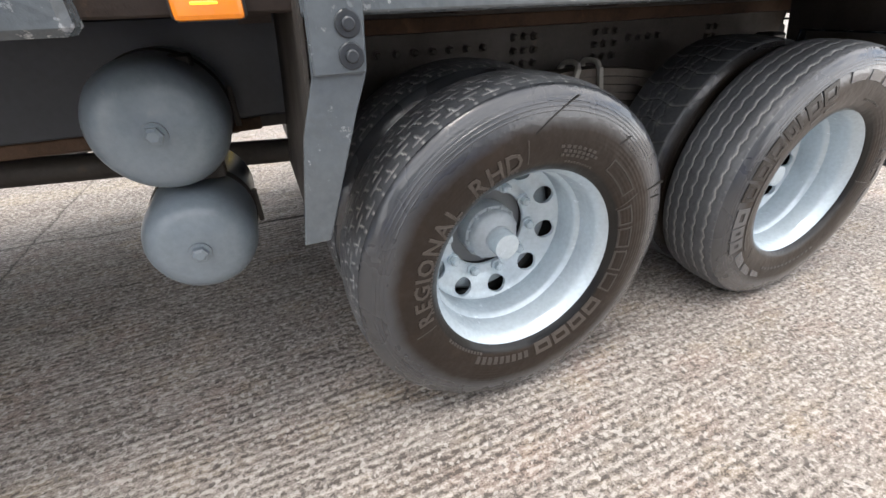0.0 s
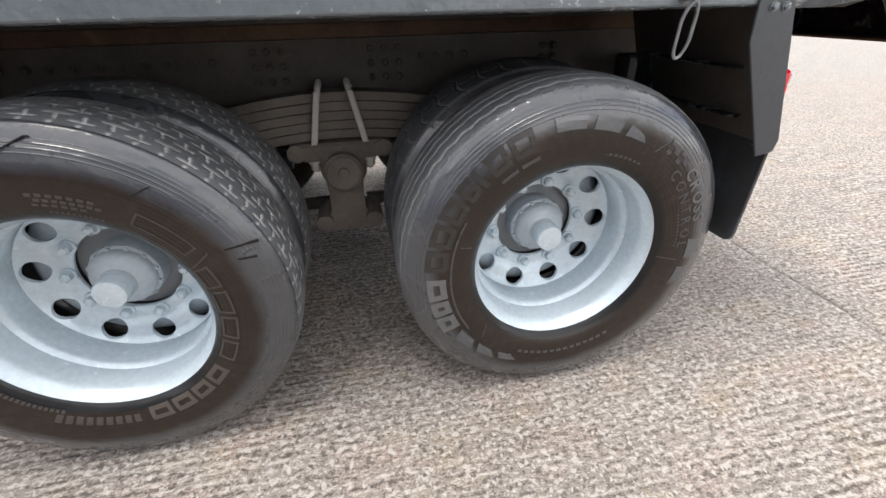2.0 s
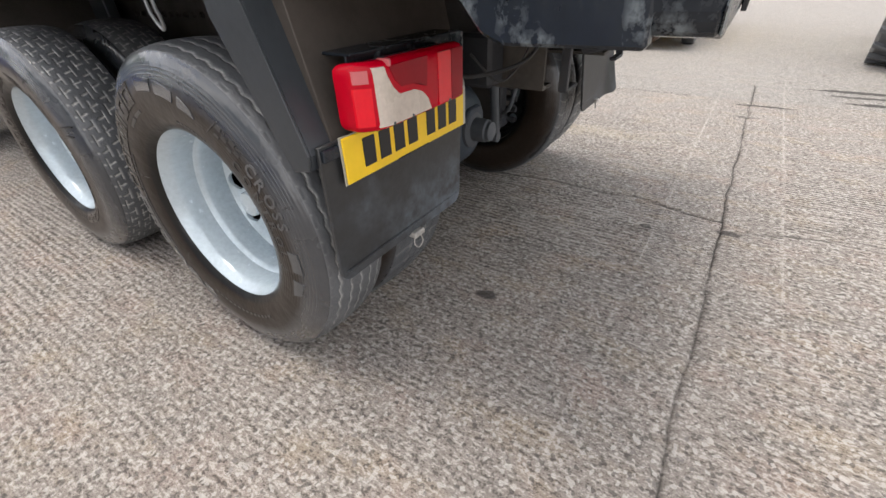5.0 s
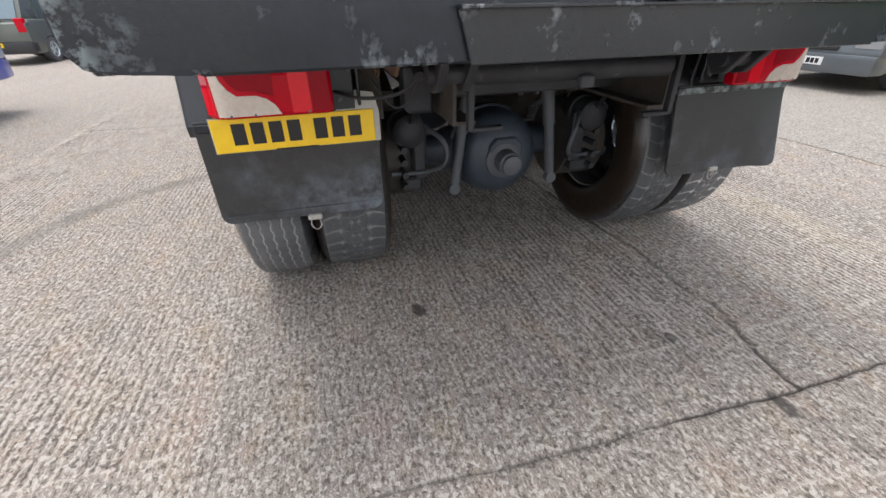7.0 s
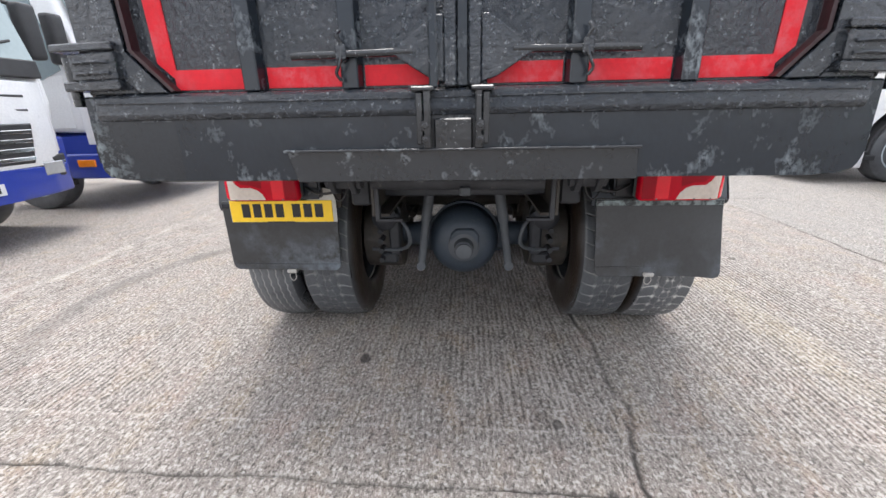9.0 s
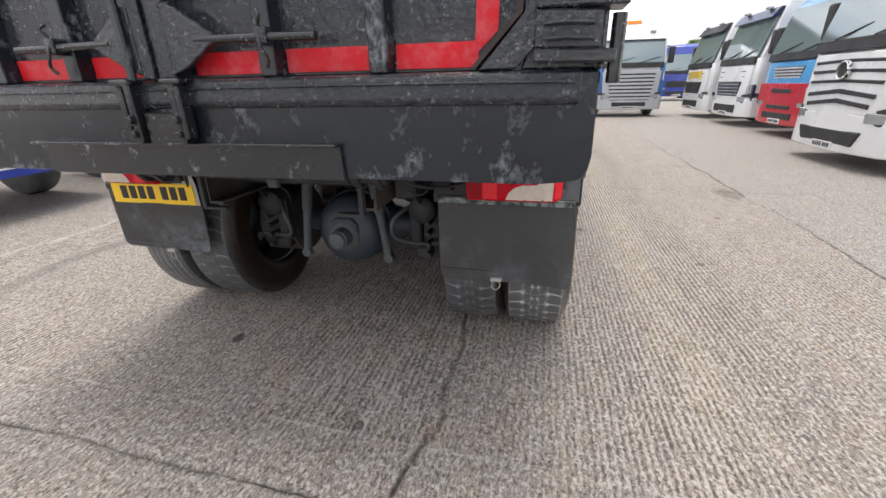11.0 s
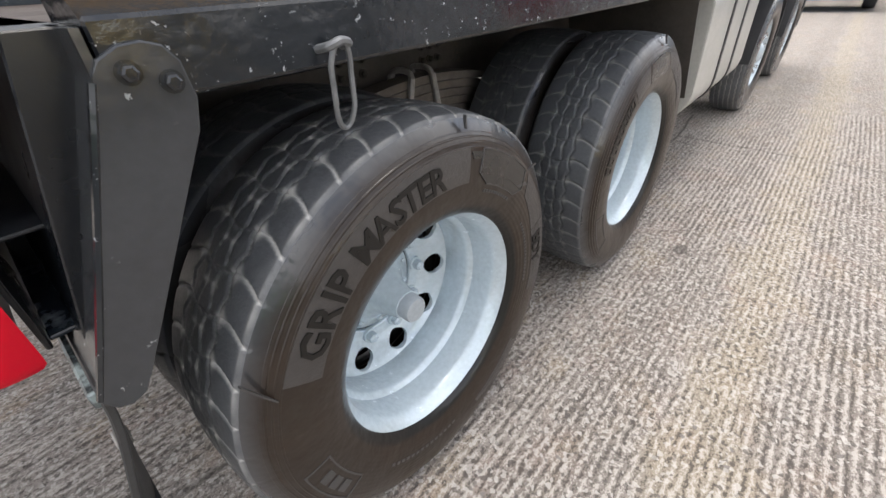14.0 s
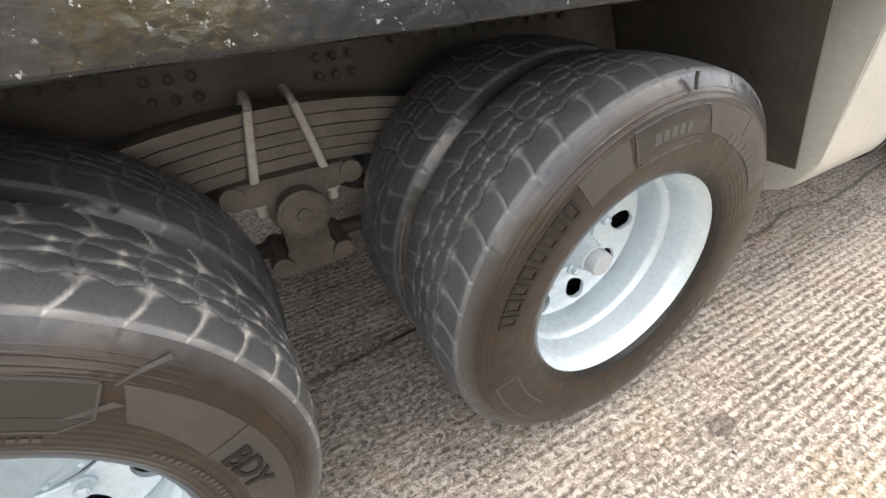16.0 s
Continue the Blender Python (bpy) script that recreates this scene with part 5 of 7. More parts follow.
# leaf springs, U-bolts and trunnions
XC = -0.658
for s in (-1, 1):
    y = 0.53 * s
    sp = None
    for k in range(5):
        half = 0.66 - 0.06 * max(0, k - 1)
        pts_t, pts_b = [], []
        for i in range(15):
            u = -1 + 2 * i / 14
            zz = 0.945 - 0.0345 * k - 0.26 * (u * half) ** 2
            pts_t.append((XC + u * half, zz)), pts_b.append((XC + u * half, zz - 0.0310))
        b = bmesh.new()
        top = [[b.verts.new((p[0], y + e, p[1])) for e in (-0.045, 0.045)] for p in pts_t]
        bot = [[b.verts.new((p[0], y + e, p[1])) for e in (-0.045, 0.045)] for p in pts_b]
        for i in range(14):
            b.faces.new((top[i][0], top[i + 1][0], top[i + 1][1], top[i][1])), b.faces.new((bot[i][0], bot[i][1], bot[i + 1][1], bot[i + 1][0]))
            for e in (0, 1):
                b.faces.new((top[i][e], bot[i][e], bot[i + 1][e], top[i + 1][e]))
        for i in (0, 14):
            b.faces.new((top[i][0], top[i][1], bot[i][1], bot[i][0]))
        if sp is None:
            sp = part("leaf_spring", b, SPRING, truck, "dusty grey leaf spring pack", False)
        else:
            part("spring_leaf", b, SPRING, sp)
    for a, d in ((-0.055, -1), (0.060, 1)):
        u = bmesh.new()
        for e in (-1, 1):
            ye = y + 0.058 * e
            prism([(XC + a - 0.012, 0.955), (XC + a + 0.012, 0.955), (XC + a + d * 0.045 + 0.013, 0.735), (XC + a + d * 0.045 - 0.013, 0.735)], "y", ye - 0.011, ye + 0.011, 0.004, u)
        tube(curve_pts([(XC + a, y - 0.058, 0.940), (XC + a - d * 0.004, y - 0.045, 0.966), (XC + a - d * 0.006, y, 0.974), (XC + a - d * 0.004, y + 0.045, 0.966), (XC + a, y + 0.058, 0.940)], 5), 0.0115, 8, u)
        part("u_bolt", u, BOLT_GREY, sp, "pale bare steel U-bolt")
        for e in (-1, 1):
            part("u_bolt_nut", hexnut((XC + a + d * 0.048, y + 0.058 * e, 0.70), "-z", 0.019, 0.045), BOLT_GREY, sp)
    seat = bmesh.new()
    prism([(XC - 0.19, 0.735), (XC - 0.17, 0.765), (XC + 0.17, 0.765), (XC + 0.19, 0.735), (XC + 0.16, 0.70), (XC + 0.10, 0.70), (XC + 0.06, 0.66), (XC - 0.06, 0.66), (XC - 0.10, 0.70), (XC - 0.16, 0.70)], "y", y - 0.075, y + 0.075, 0.010, seat)
    for k in (-1, 1):
        rod((XC + 0.165 * k, y - 0.082, 0.735), (XC + 0.165 * k, y + 0.082, 0.735), 0.034, n=16, bm=seat)
    part("spring_seat", seat, SPRING, sp, "dusty cast spring seat", False)
    tr = lathe([(0.092, y - 0.06 * s), (0.092, y + 0.060 * s), (0.084, y + 0.066 * s), (0.070, y + 0.072 * s), (0.068, y + 0.110 * s), (0.074, y + 0.114 * s), (0.074, y + 0.132 * s), (0.064, y + 0.138 * s), (0.060, y + 0.134 * s), (0.022, y + 0.134 * s), (0.020, y + 0.140 * s), (0.0, y + 0.140 * s)], 32, centre=(XC + 0.002, 0, 0.664))
    part("trunnion_hub", tr, SPRING, sp, "round dusty trunnion hub", True)
    lb = bmesh.new()
    prism([(XC - 0.075, 0.64), (XC + 0.075, 0.64), (XC + 0.060, 0.50), (XC + 0.11, 0.43), (XC + 0.11, 0.40), (XC - 0.11, 0.40), (XC - 0.11, 0.43), (XC - 0.060, 0.50)], "y", y - 0.10, y + 0.03, 0.008, lb)
    for k in (-1, 1):
        rod((XC + 0.10 * k, y - 0.13, 0.455), (XC + 0.10 * k, y + 0.05, 0.455), 0.034, n=16, bm=lb)
        hexnut((XC + 0.06 * k, y, 0.402), "-z", 0.013, 0.03, lb)
    part("trunnion_bracket", lb, SPRING, sp, "dusty lower suspension bracket")
    for x in AX:
        part("torque_rod", rod((XC + (0.08 if x > XC else -0.08), y - 0.09 * s, 0.46), (x, y - 0.09 * s, 0.44), 0.028, n=14), UNDER, truck, "dark suspension rod", True)
part("trunnion_beam", rod((XC, -0.5, 0.635), (XC, 0.5, 0.635), 0.07, n=20), UNDER, truck, "", True)

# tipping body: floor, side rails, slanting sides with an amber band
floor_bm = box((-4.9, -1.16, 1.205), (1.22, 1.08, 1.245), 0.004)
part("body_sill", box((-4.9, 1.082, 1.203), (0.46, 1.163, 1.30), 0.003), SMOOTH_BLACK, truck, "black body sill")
part("body_floor", floor_bm, SHADED_RUST, truck, "rusty underside of the tipper floor, shade put into its colour")
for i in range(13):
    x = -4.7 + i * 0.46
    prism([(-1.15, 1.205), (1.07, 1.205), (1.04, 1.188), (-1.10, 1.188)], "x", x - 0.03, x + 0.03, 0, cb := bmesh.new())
    part("floor_bearer", cb, SHADED_RUST, truck)
beam_holder = {}
for s in (-1, 1):
    r = bmesh.new()
    lo = 1.196 if s < 0 else 1.168
    prism([(1.17 * s, lo + 0.004), (1.236 * s, lo), (1.252 * s, lo + 0.006), (1.252 * s, 1.252), (1.236 * s, 1.262), (1.16 * s, 1.305), (1.14 * s, 1.290), (1.15 * s, 1.25)], "x", (-1.868 if s < 0 else -4.92), (0.525 if s < 0 else 0.466), 0.003, r)
    part("side_rail", r, SLATE if s < 0 else LUMPY_BLACK, truck, "thickly painted slate grey body side rail with chips" if s < 0 else "lumpy black painted body side rail with white chips")
    b = bmesh.new()
    prism([(1.165 * s, 1.298), (1.212 * s, 1.74), (1.214 * s, 1.80), (1.165 * s, 1.80), (1.165 * s, 1.75), (1.12 * s, 1.298)], "x", -4.9, 1.20, 0.003, b)
    side = part("body_side", b, SLATE, truck, "black painted tipper body side")
    b = bmesh.new()
    prism([(1.174 * s, 1.335), (1.1802 * s, 1.402), (1.1742 * s, 1.402), (1.168 * s, 1.335)], "x", -4.86, 0.92, 0.0, b)
    part("amber_band", b, AMBER_BODY, side, "amber painted band along the body side")
    # rear wing of the body side, cut away underneath
    b = prism([(1.215, 1.088), (1.02, 1.086), (0.985, 1.10), (0.955, 1.14), (0.86, 1.238), (0.825, 1.25), (0.525, 1.25), (0.525, 1.285), (0.80, 1.34), (1.215, 1.40)], "y", 1.166 * s, 1.205 * s, 0.005)
    beam_holder[s] = part("rear_wing", b, WING_PAINT if s > 0 else SMOOTH_BLACK, truck, "black painted rear wing of the body with scuffs")
    b = prism([(0.52, 1.245), (0.86, 1.245), (0.84, 1.205), (0.70, 1.19), (0.52, 1.19)], "y", 1.10 * s, 1.16 * s, 0.004)
    if s < 0:
        part("wing_stiffener", b, SMOOTH_BLACK, truck)
    else:
        b.free()
    # rope hook loop
    zt, lx0 = (1.205, 0.205) if s > 0 else (1.225, 0.195)
    loop = part("rope_loop", tube([Vector((lx0 + 0.017 * math.cos(a), (1.268 + 0.010 * math.sin(a)) * s, (1.152 if s < 0 else 1.146) + 0.042 * math.sin(a) + (0.018 if math.sin(a) > 0 else -0.018))) for a in
                                   [2 * math.pi * i / 28 for i in range(28)]], 0.0041, 8, closed=True), GALV, truck, "hanging galvanised rope loop", True)
    part("loop_staple", tube(curve_pts([(lx0 - 0.02, 1.25 * s, zt - 0.01), (lx0 - 0.015, 1.275 * s, zt - 0.005), (lx0, 1.28 * s, zt), (lx0 + 0.015, 1.275 * s, zt - 0.005), (lx0 + 0.02, 1.25 * s, zt - 0.01)], 5), 0.006), GALV, loop, "", True)

# rear mudguards: side plate, back plate, lamp shelf, flap, lamp
for s in (-1, 1):
    dx, db = (0.0, 0.0) if s < 0 else (0.018, 0.027)
    pl = bmesh.new()
    if s < 0:
        prism([(0.385, 1.225), (0.395, 1.12), (0.545, 0.815), (0.60, 0.825), (0.607, 0.86), (0.492, 1.20), (0.482, 1.235), (0.44, 1.248)], "y", -1.253, -1.261, 0.002, pl)
        prism([(0.482, 1.235), (0.492, 1.20), (0.607, 0.86), (0.60, 0.825), (0.591, 0.83), (0.598, 0.86), (0.482, 1.20), (0.473, 1.235)], "y", -1.19, -1.2535, 0.0, pl)
    else:
        prism([(0.478, 1.205), (0.470, 1.219), (0.450, 1.229), (0.428, 1.231), (0.410, 1.225), (0.398, 1.208), (0.394, 1.17), (0.404, 1.135), (0.562, 0.868), (0.575, 0.847), (0.593, 0.840), (0.608, 0.847), (0.617, 0.865)], "y", 1.253, 1.261, 0.0025, pl, None, 0, 2)
        prism([(0.478, 1.245), (0.478, 1.205), (0.617, 0.865), (0.608, 0.845), (0.600, 0.85), (0.608, 0.866), (0.470, 1.205), (0.470, 1.245)], "y", 1.13, 1.2535, 0.0, pl)
    guard = part("mudguard_plate", pl, SLATE_FLAT if s < 0 else PLATE_GLOSS, truck, "black painted mudguard side plate")
    for bx, bz in (((0.43, 1.197), (0.465, 1.197)) if s < 0 else ((0.414, 1.190), (0.449, 1.204))):
        part("plate_bolt", hexnut((bx, 1.261 * s, bz), "y" if s > 0 else "-y", 0.009, 0.010), SLATE if s < 0 else LUMPY_BLACK, guard)
    if s > 0:
        part("paint_run", tube(curve_pts([(0.480, 1.258, 1.20), (0.500, 1.259, 1.15), (0.540, 1.258, 1.05), (0.580, 1.259, 0.955), (0.616, 1.257, 0.868)], 10), 0.0045, 6), LUMPY_BLACK, guard, "thick run of paint along the edge", True)
    part("mudguard_back", prism([(0.46, 1.245), (0.52, 1.245), (0.615, 0.84), (0.60, 0.84)], "y", 0.62 * s, 1.19 * s, 0.002), MUD_DUST if s < 0 else SHADED_BLACK, truck, "dark inner mudguard plate")
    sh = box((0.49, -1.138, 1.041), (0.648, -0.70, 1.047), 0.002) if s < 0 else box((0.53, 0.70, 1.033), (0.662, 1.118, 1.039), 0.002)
    lbk = part("lamp_bracket", sh, (SMOOTH_BLACK if s < 0 else SHADED_BLACK), truck, "black folded steel lamp bracket")
    part("bracket_back", prism([(0.72 * s, 1.041), (1.138 * s, 1.041), (1.138 * s, 0.93), (1.138 * s, 0.888), (0.72 * s, 0.888)], "x", 0.630, 0.637, 0.002), (SMOOTH_BLACK if s < 0 else SHADED_BLACK), lbk, "folded back plate")
    part("bracket_side", box((0.49, 0.70 if s > 0 else -0.71, 0.90), (0.66, 0.71 if s > 0 else -0.70, 1.045), 0.002), SMOOTH_BLACK, lbk)
    part("bracket_floor", box((0.545, 0.71 if s > 0 else -1.138, 0.899), (0.628, 1.138 if s > 0 else -0.71, 0.906), 0.002), SMOOTH_BLACK, lbk)
    # flap: a rubber sheet with rounded lower corners, slightly bowed
    fy0, fy1, z0, z1 = 0.640, 1.240, (0.502 if s < 0 else 0.487), 0.875
    outline = []
    for (cx, cz, a0) in ((fy1 - 0.035, z0 + 0.035, -90), (fy1, z1, 0), (fy0, z1, 90), (fy0 + 0.05, z0 + 0.03, 180)):
        if cz > 0.7:
            outline.append((cx, cz))
        else:
            for k in range(5):
                a = radians(a0 + 22.5 * k)
                outline.append((cx + 0.035 * math.cos(a), cz + 0.035 * math.sin(a)))
    fb = prism([(p[0] * s, p[1]) for p in outline], "x", 0.606, 0.617, 0.002)
    for k in range(1, 15):
        bmesh.ops.bisect_plane(fb, geom=fb.verts[:] + fb.edges[:] + fb.faces[:], plane_co=(0, (fy0 + 0.04 * k) * s, 0), plane_no=(0, 1, 0))
    for k in range(1, 10):
        bmesh.ops.bisect_plane(fb, geom=fb.verts[:] + fb.edges[:] + fb.faces[:], plane_co=(0, 0, z0 + 0.037 * k), plane_no=(0, 0, 1))
    for v in fb.verts:
        v.co.x += (-0.006 if s < 0 else 0.040) * (0.875 - v.co.z) / 0.39 + 0.006 * math.sin(v.co.y * 7) * (0.875 - v.co.z)
        if s > 0:
            v.co.x += 0.05 * max(0, (v.co.y - 1.08) / 0.16) ** 2 * max(0, (0.80 - v.co.z) / 0.32)
    fl = part("mudflap", fb, FLAP, truck, "black rubber mudflap with a grey scuff", True)
    part("flap_strip", box((0.600, 0.640 * s if s > 0 else -1.236, 0.84), (0.627, 1.236 if s > 0 else -0.640, 0.868), 0.003), SMOOTH_BLACK if s < 0 else STRIP_SCUFF, fl, "painted steel clamp strip")
    part("flap_crease", box((0.607 + (0.036 if s > 0 else 0), 0.66 * s if s > 0 else -1.22, 0.530), (0.617 + (0.036 if s > 0 else 0), 1.22 if s > 0 else -0.66, 0.536), 0.002), FLAP, fl)
    fx = 0.648 if s > 0 else 0.606
    cl = box((fx - 0.006, 0.918 * s - 0.026, 0.486), (fx + 0.022, 0.918 * s + 0.026, 0.506), 0.004)
    tube(curve_pts([(fx + 0.010, 0.905 * s, 0.488), (fx + 0.016, 0.900 * s, 0.458), (fx + 0.014, 0.920 * s, 0.443), (fx + 0.010, 0.937 * s, 0.463), (fx + 0.008, 0.930 * s, 0.488)], 5), 0.0022, 6, cl)
    part("flap_clip", cl, BOLT_GREY, fl, "bent steel clip with wire loop")
    # lamp: red body that wraps round its slanting outer end, grey housing behind, pale wave lens
    y0, y1, lz0, lz1 = 0.79, 1.174 if s < 0 else 1.180, 0.893 if s < 0 else 0.884, 1.034
    back, lx = (0.640, 0.716) if s < 0 else (0.652, 0.736)
    W = y1 - y0

    def bend(b):
        """Follow the outer end as it curves forward."""
        for v in b.verts:
            d = max(0.0, abs(v.co.y) - (y1 - 0.075)) / 0.075
            if v.co.x > back + 0.03:
                v.co.x -= 0.050 * min(1.0, d) ** 2.0
        return b

    def sliced(b):
        """More cuts across the outer end, so that it can bend."""
        for k in range(8):
            bmesh.ops.bisect_plane(b, geom=b.verts[:] + b.edges[:] + b.faces[:], plane_co=(0, (y1 - 0.075 + 0.0095 * k) * s, 0), plane_no=(0, 1, 0))
        return b
    hb = box((back, y0 * s if s > 0 else -y1 + 0.006, lz0 + 0.008), (back + 0.034, y1 - 0.006 if s > 0 else -y0, lz1 - 0.006), 0.010, None, None, 0, 2)
    lamp = part("rear_lamp", bend(sliced(hb)), LAMP_GREY, truck, "large red rear lamp cluster", True)
    rb = box((back + 0.022, y0 * s if s > 0 else -y1, lz0), (lx, y1 if s > 0 else -y0, lz1), 0.024, None, None, 0, 4)
    part("red_lens_body", bend(sliced(rb)), RED_LENS, lamp, "glossy red lens", True)

    def lens(pts, mat, x1, name, bev=0.0):
        bm = prism([((y0 + W * u) * s, lz0 + (lz1 - lz0) * v) for u, v in pts], "x", lx - 0.012, x1, bev, None, None, 0, 2)
        bmesh.ops.triangulate(bm, faces=[f for f in bm.faces if len(f.verts) > 4])
        part(name, bend(sliced(bm)), mat, lamp)
    lens([(0.03, 0.08), (0.17, 0.08), (0.17, 0.92), (0.03, 0.92)], DARK_RED_LENS, lx + 0.0012, "brake_lens")
    lens([(0.18, 0.08), (0.33, 0.08), (0.33, 0.92), (0.18, 0.92)], BRIGHT_RED_LENS, lx + 0.0014, "tail_lens")
    lens([(0.46, 0.46), (0.44, 0.92), (0.80, 0.92), (0.765, 0.72), (0.71, 0.59), (0.60, 0.575), (0.52, 0.535)], DARK_RED_LENS, lx + 0.0012, "reflector_lens")
    lens([(0.42, 0.07), (0.455, 0.27), (0.515, 0.41), (0.59, 0.48), (0.67, 0.485), (0.73, 0.49), (0.785, 0.62), (0.825, 0.80), (0.84, 0.93), (0.905, 0.93), (0.895, 0.62), (0.875, 0.38), (0.895, 0.07)], PALE_LENS, lx + 0.0016, "reverse_lens")
    lens([(0.915, 0.10), (0.985, 0.10), (0.985, 0.66), (0.915, 0.66)], BRIGHT_RED_LENS, lx + 0.0012, "side_lens")
    lens([(0.925, 0.72), (0.98, 0.72), (0.98, 0.90), (0.925, 0.90)], PINK_LENS, lx + 0.0014, "corner_lens")
    for u in (0.2, 0.62, 0.80):
        part("lens_screw", hexnut((lx - 0.004, (y0 + W * u) * s, lz0 + 0.012), "x", 0.004, 0.008), SLATE, lamp)
    part("lens_tab", box((lx - 0.030, (y0 + W * 0.80) * s - 0.004, lz1 - 0.012), (lx + 0.004, (y0 + W * 0.80) * s + 0.004, lz1 + 0.003), 0.002), PINK_LENS, lamp, "worn pale lens clip")

# number plate on the left flap, plain bars for its characters
plate = part("number_plate", box((0.630, -1.186, 0.772), (0.636, -0.660, 0.882), 0.002), YELLOW, truck, "yellow rear number plate")
ybar = -1.125
for wd in (0.058, 0.058, 0.058, 0.058, 0.0, 0.058, 0.058, 0.058):
    if wd:
        part("plate_bar", box((0.6355, ybar, 0.796), (0.638, ybar + 0.042, 0.866), 0.001), INK, plate)
        ybar += 0.058
    else:
        ybar += 0.028
part("plate_caption", box((0.6355, -1.0, 0.770), (0.6375, -0.86, 0.775), 0.0005), INK, plate)
part("plate_back", prism([(-1.19, 0.77), (-1.19, 0.885), (-0.79, 0.875), (-0.76, 0.955), (-0.655, 0.935), (-0.64, 0.875), (-0.64, 0.77)], "x", 0.6275, 0.630, 0.0), CREAM, plate, "bare pale backing plate")

# tail: rear beam, ledge, under bar, tailgate
beam = part("rear_beam", prism([(-1.205, 1.36), (1.205, 1.36), (1.205, 1.16), (1.200, 1.125), (1.185, 1.102), (1.14, 1.094), (1.06, 1.087), (-1.02, 1.087), (-1.03, 1.096), (-1.14, 1.097), (-1.185, 1.104), (-1.200, 1.125), (-1.205, 1.16)], "x", 1.205, 1.288, 0.006), SMOOTH_BLACK, truck, "smooth black rear beam with pale worn scuffs")
lb = bmesh.new()
prism([(1.20, 1.284), (1.296, 1.284), (1.305, 1.300), (1.300, 1.352), (1.286, 1.364), (1.20, 1.364)], "y", -1.16, 1.16, 0.003, lb)
part("beam_ledge", lb, ROUGH_BLACK, beam, "rough thickly painted ledge")
part("ledge_seam", tube(curve_pts([(1.303, -1.15, 1.338), (1.304, -0.4, 1.336), (1.303, 0.5, 1.339), (1.303, 1.15, 1.336)], 8), 0.004, 6), ROUGH_BLACK, beam)
ub = bmesh.new()
prism([(-0.562, 1.184), (0.535, 1.184), (0.540, 1.084), (-0.535, 1.084)], "x", 1.290, 1.302, 0.002, ub)
box((1.288, -0.562, 1.180), (1.330, 0.535, 1.188), 0.002, ub)
part("under_bar", ub, BAR_PAINT, beam, "scuffed black angle bar")
part("worn_end", prism([(-1.201, 1.130), (-1.183, 1.106), (-1.13, 1.100), (-1.03, 1.100), (-0.92, 1.095), (-0.92, 1.28), (-1.202, 1.28)], "x", 1.2865, 1.2886, 0.0), BEAM_SCUFF, beam, "worn chipped beam end")
part("beam_underside", box((1.10, -1.15, 1.086), (1.21, 1.15, 1.096), 0.003), RUSTY, beam, "rusty underside lip")
gate = part("tailgate", prism([(-1.0, 1.365), (1.0, 1.365), (1.10, 1.48), (1.10, 1.76), (-1.10, 1.76), (-1.10, 1.48)], "x", 1.215, 1.245, 0.003), ROUGH_BLACK, truck, "thickly painted black tailgate with red tape")
for y in (-0.65, -0.34, 0.34, 0.66):
    part("gate_rib", prism([(1.245, y - 0.034), (1.288, y - 0.024), (1.288, y + 0.024), (1.245, y + 0.034)], "z", 1.366, 1.75, 0.003), SMOOTH_BLACK, gate, "black upright rib")
for a, b_ in ((-0.055, -0.018), (0.018, 0.055)):
    part("gate_post", box((1.245, a, 1.366), (1.312, b_, 1.75), 0.004), ROUGH_BLACK, gate)
part("gate_seam", box((1.245, -0.016, 1.366), (1.298, 0.016, 1.75), 0.003), SMOOTH_BLACK, gate)
for y0, y1 in ((-0.915, -0.69), (-0.612, -0.378), (-0.302, -0.075), (0.075, 0.302), (0.378, 0.622), (0.698, 0.915)):
    part("red_tape", box((1.244, y0, 1.374), (1.2485, y1, 1.434), 0.0008), RED_TAPE, gate, "red reflective tape")
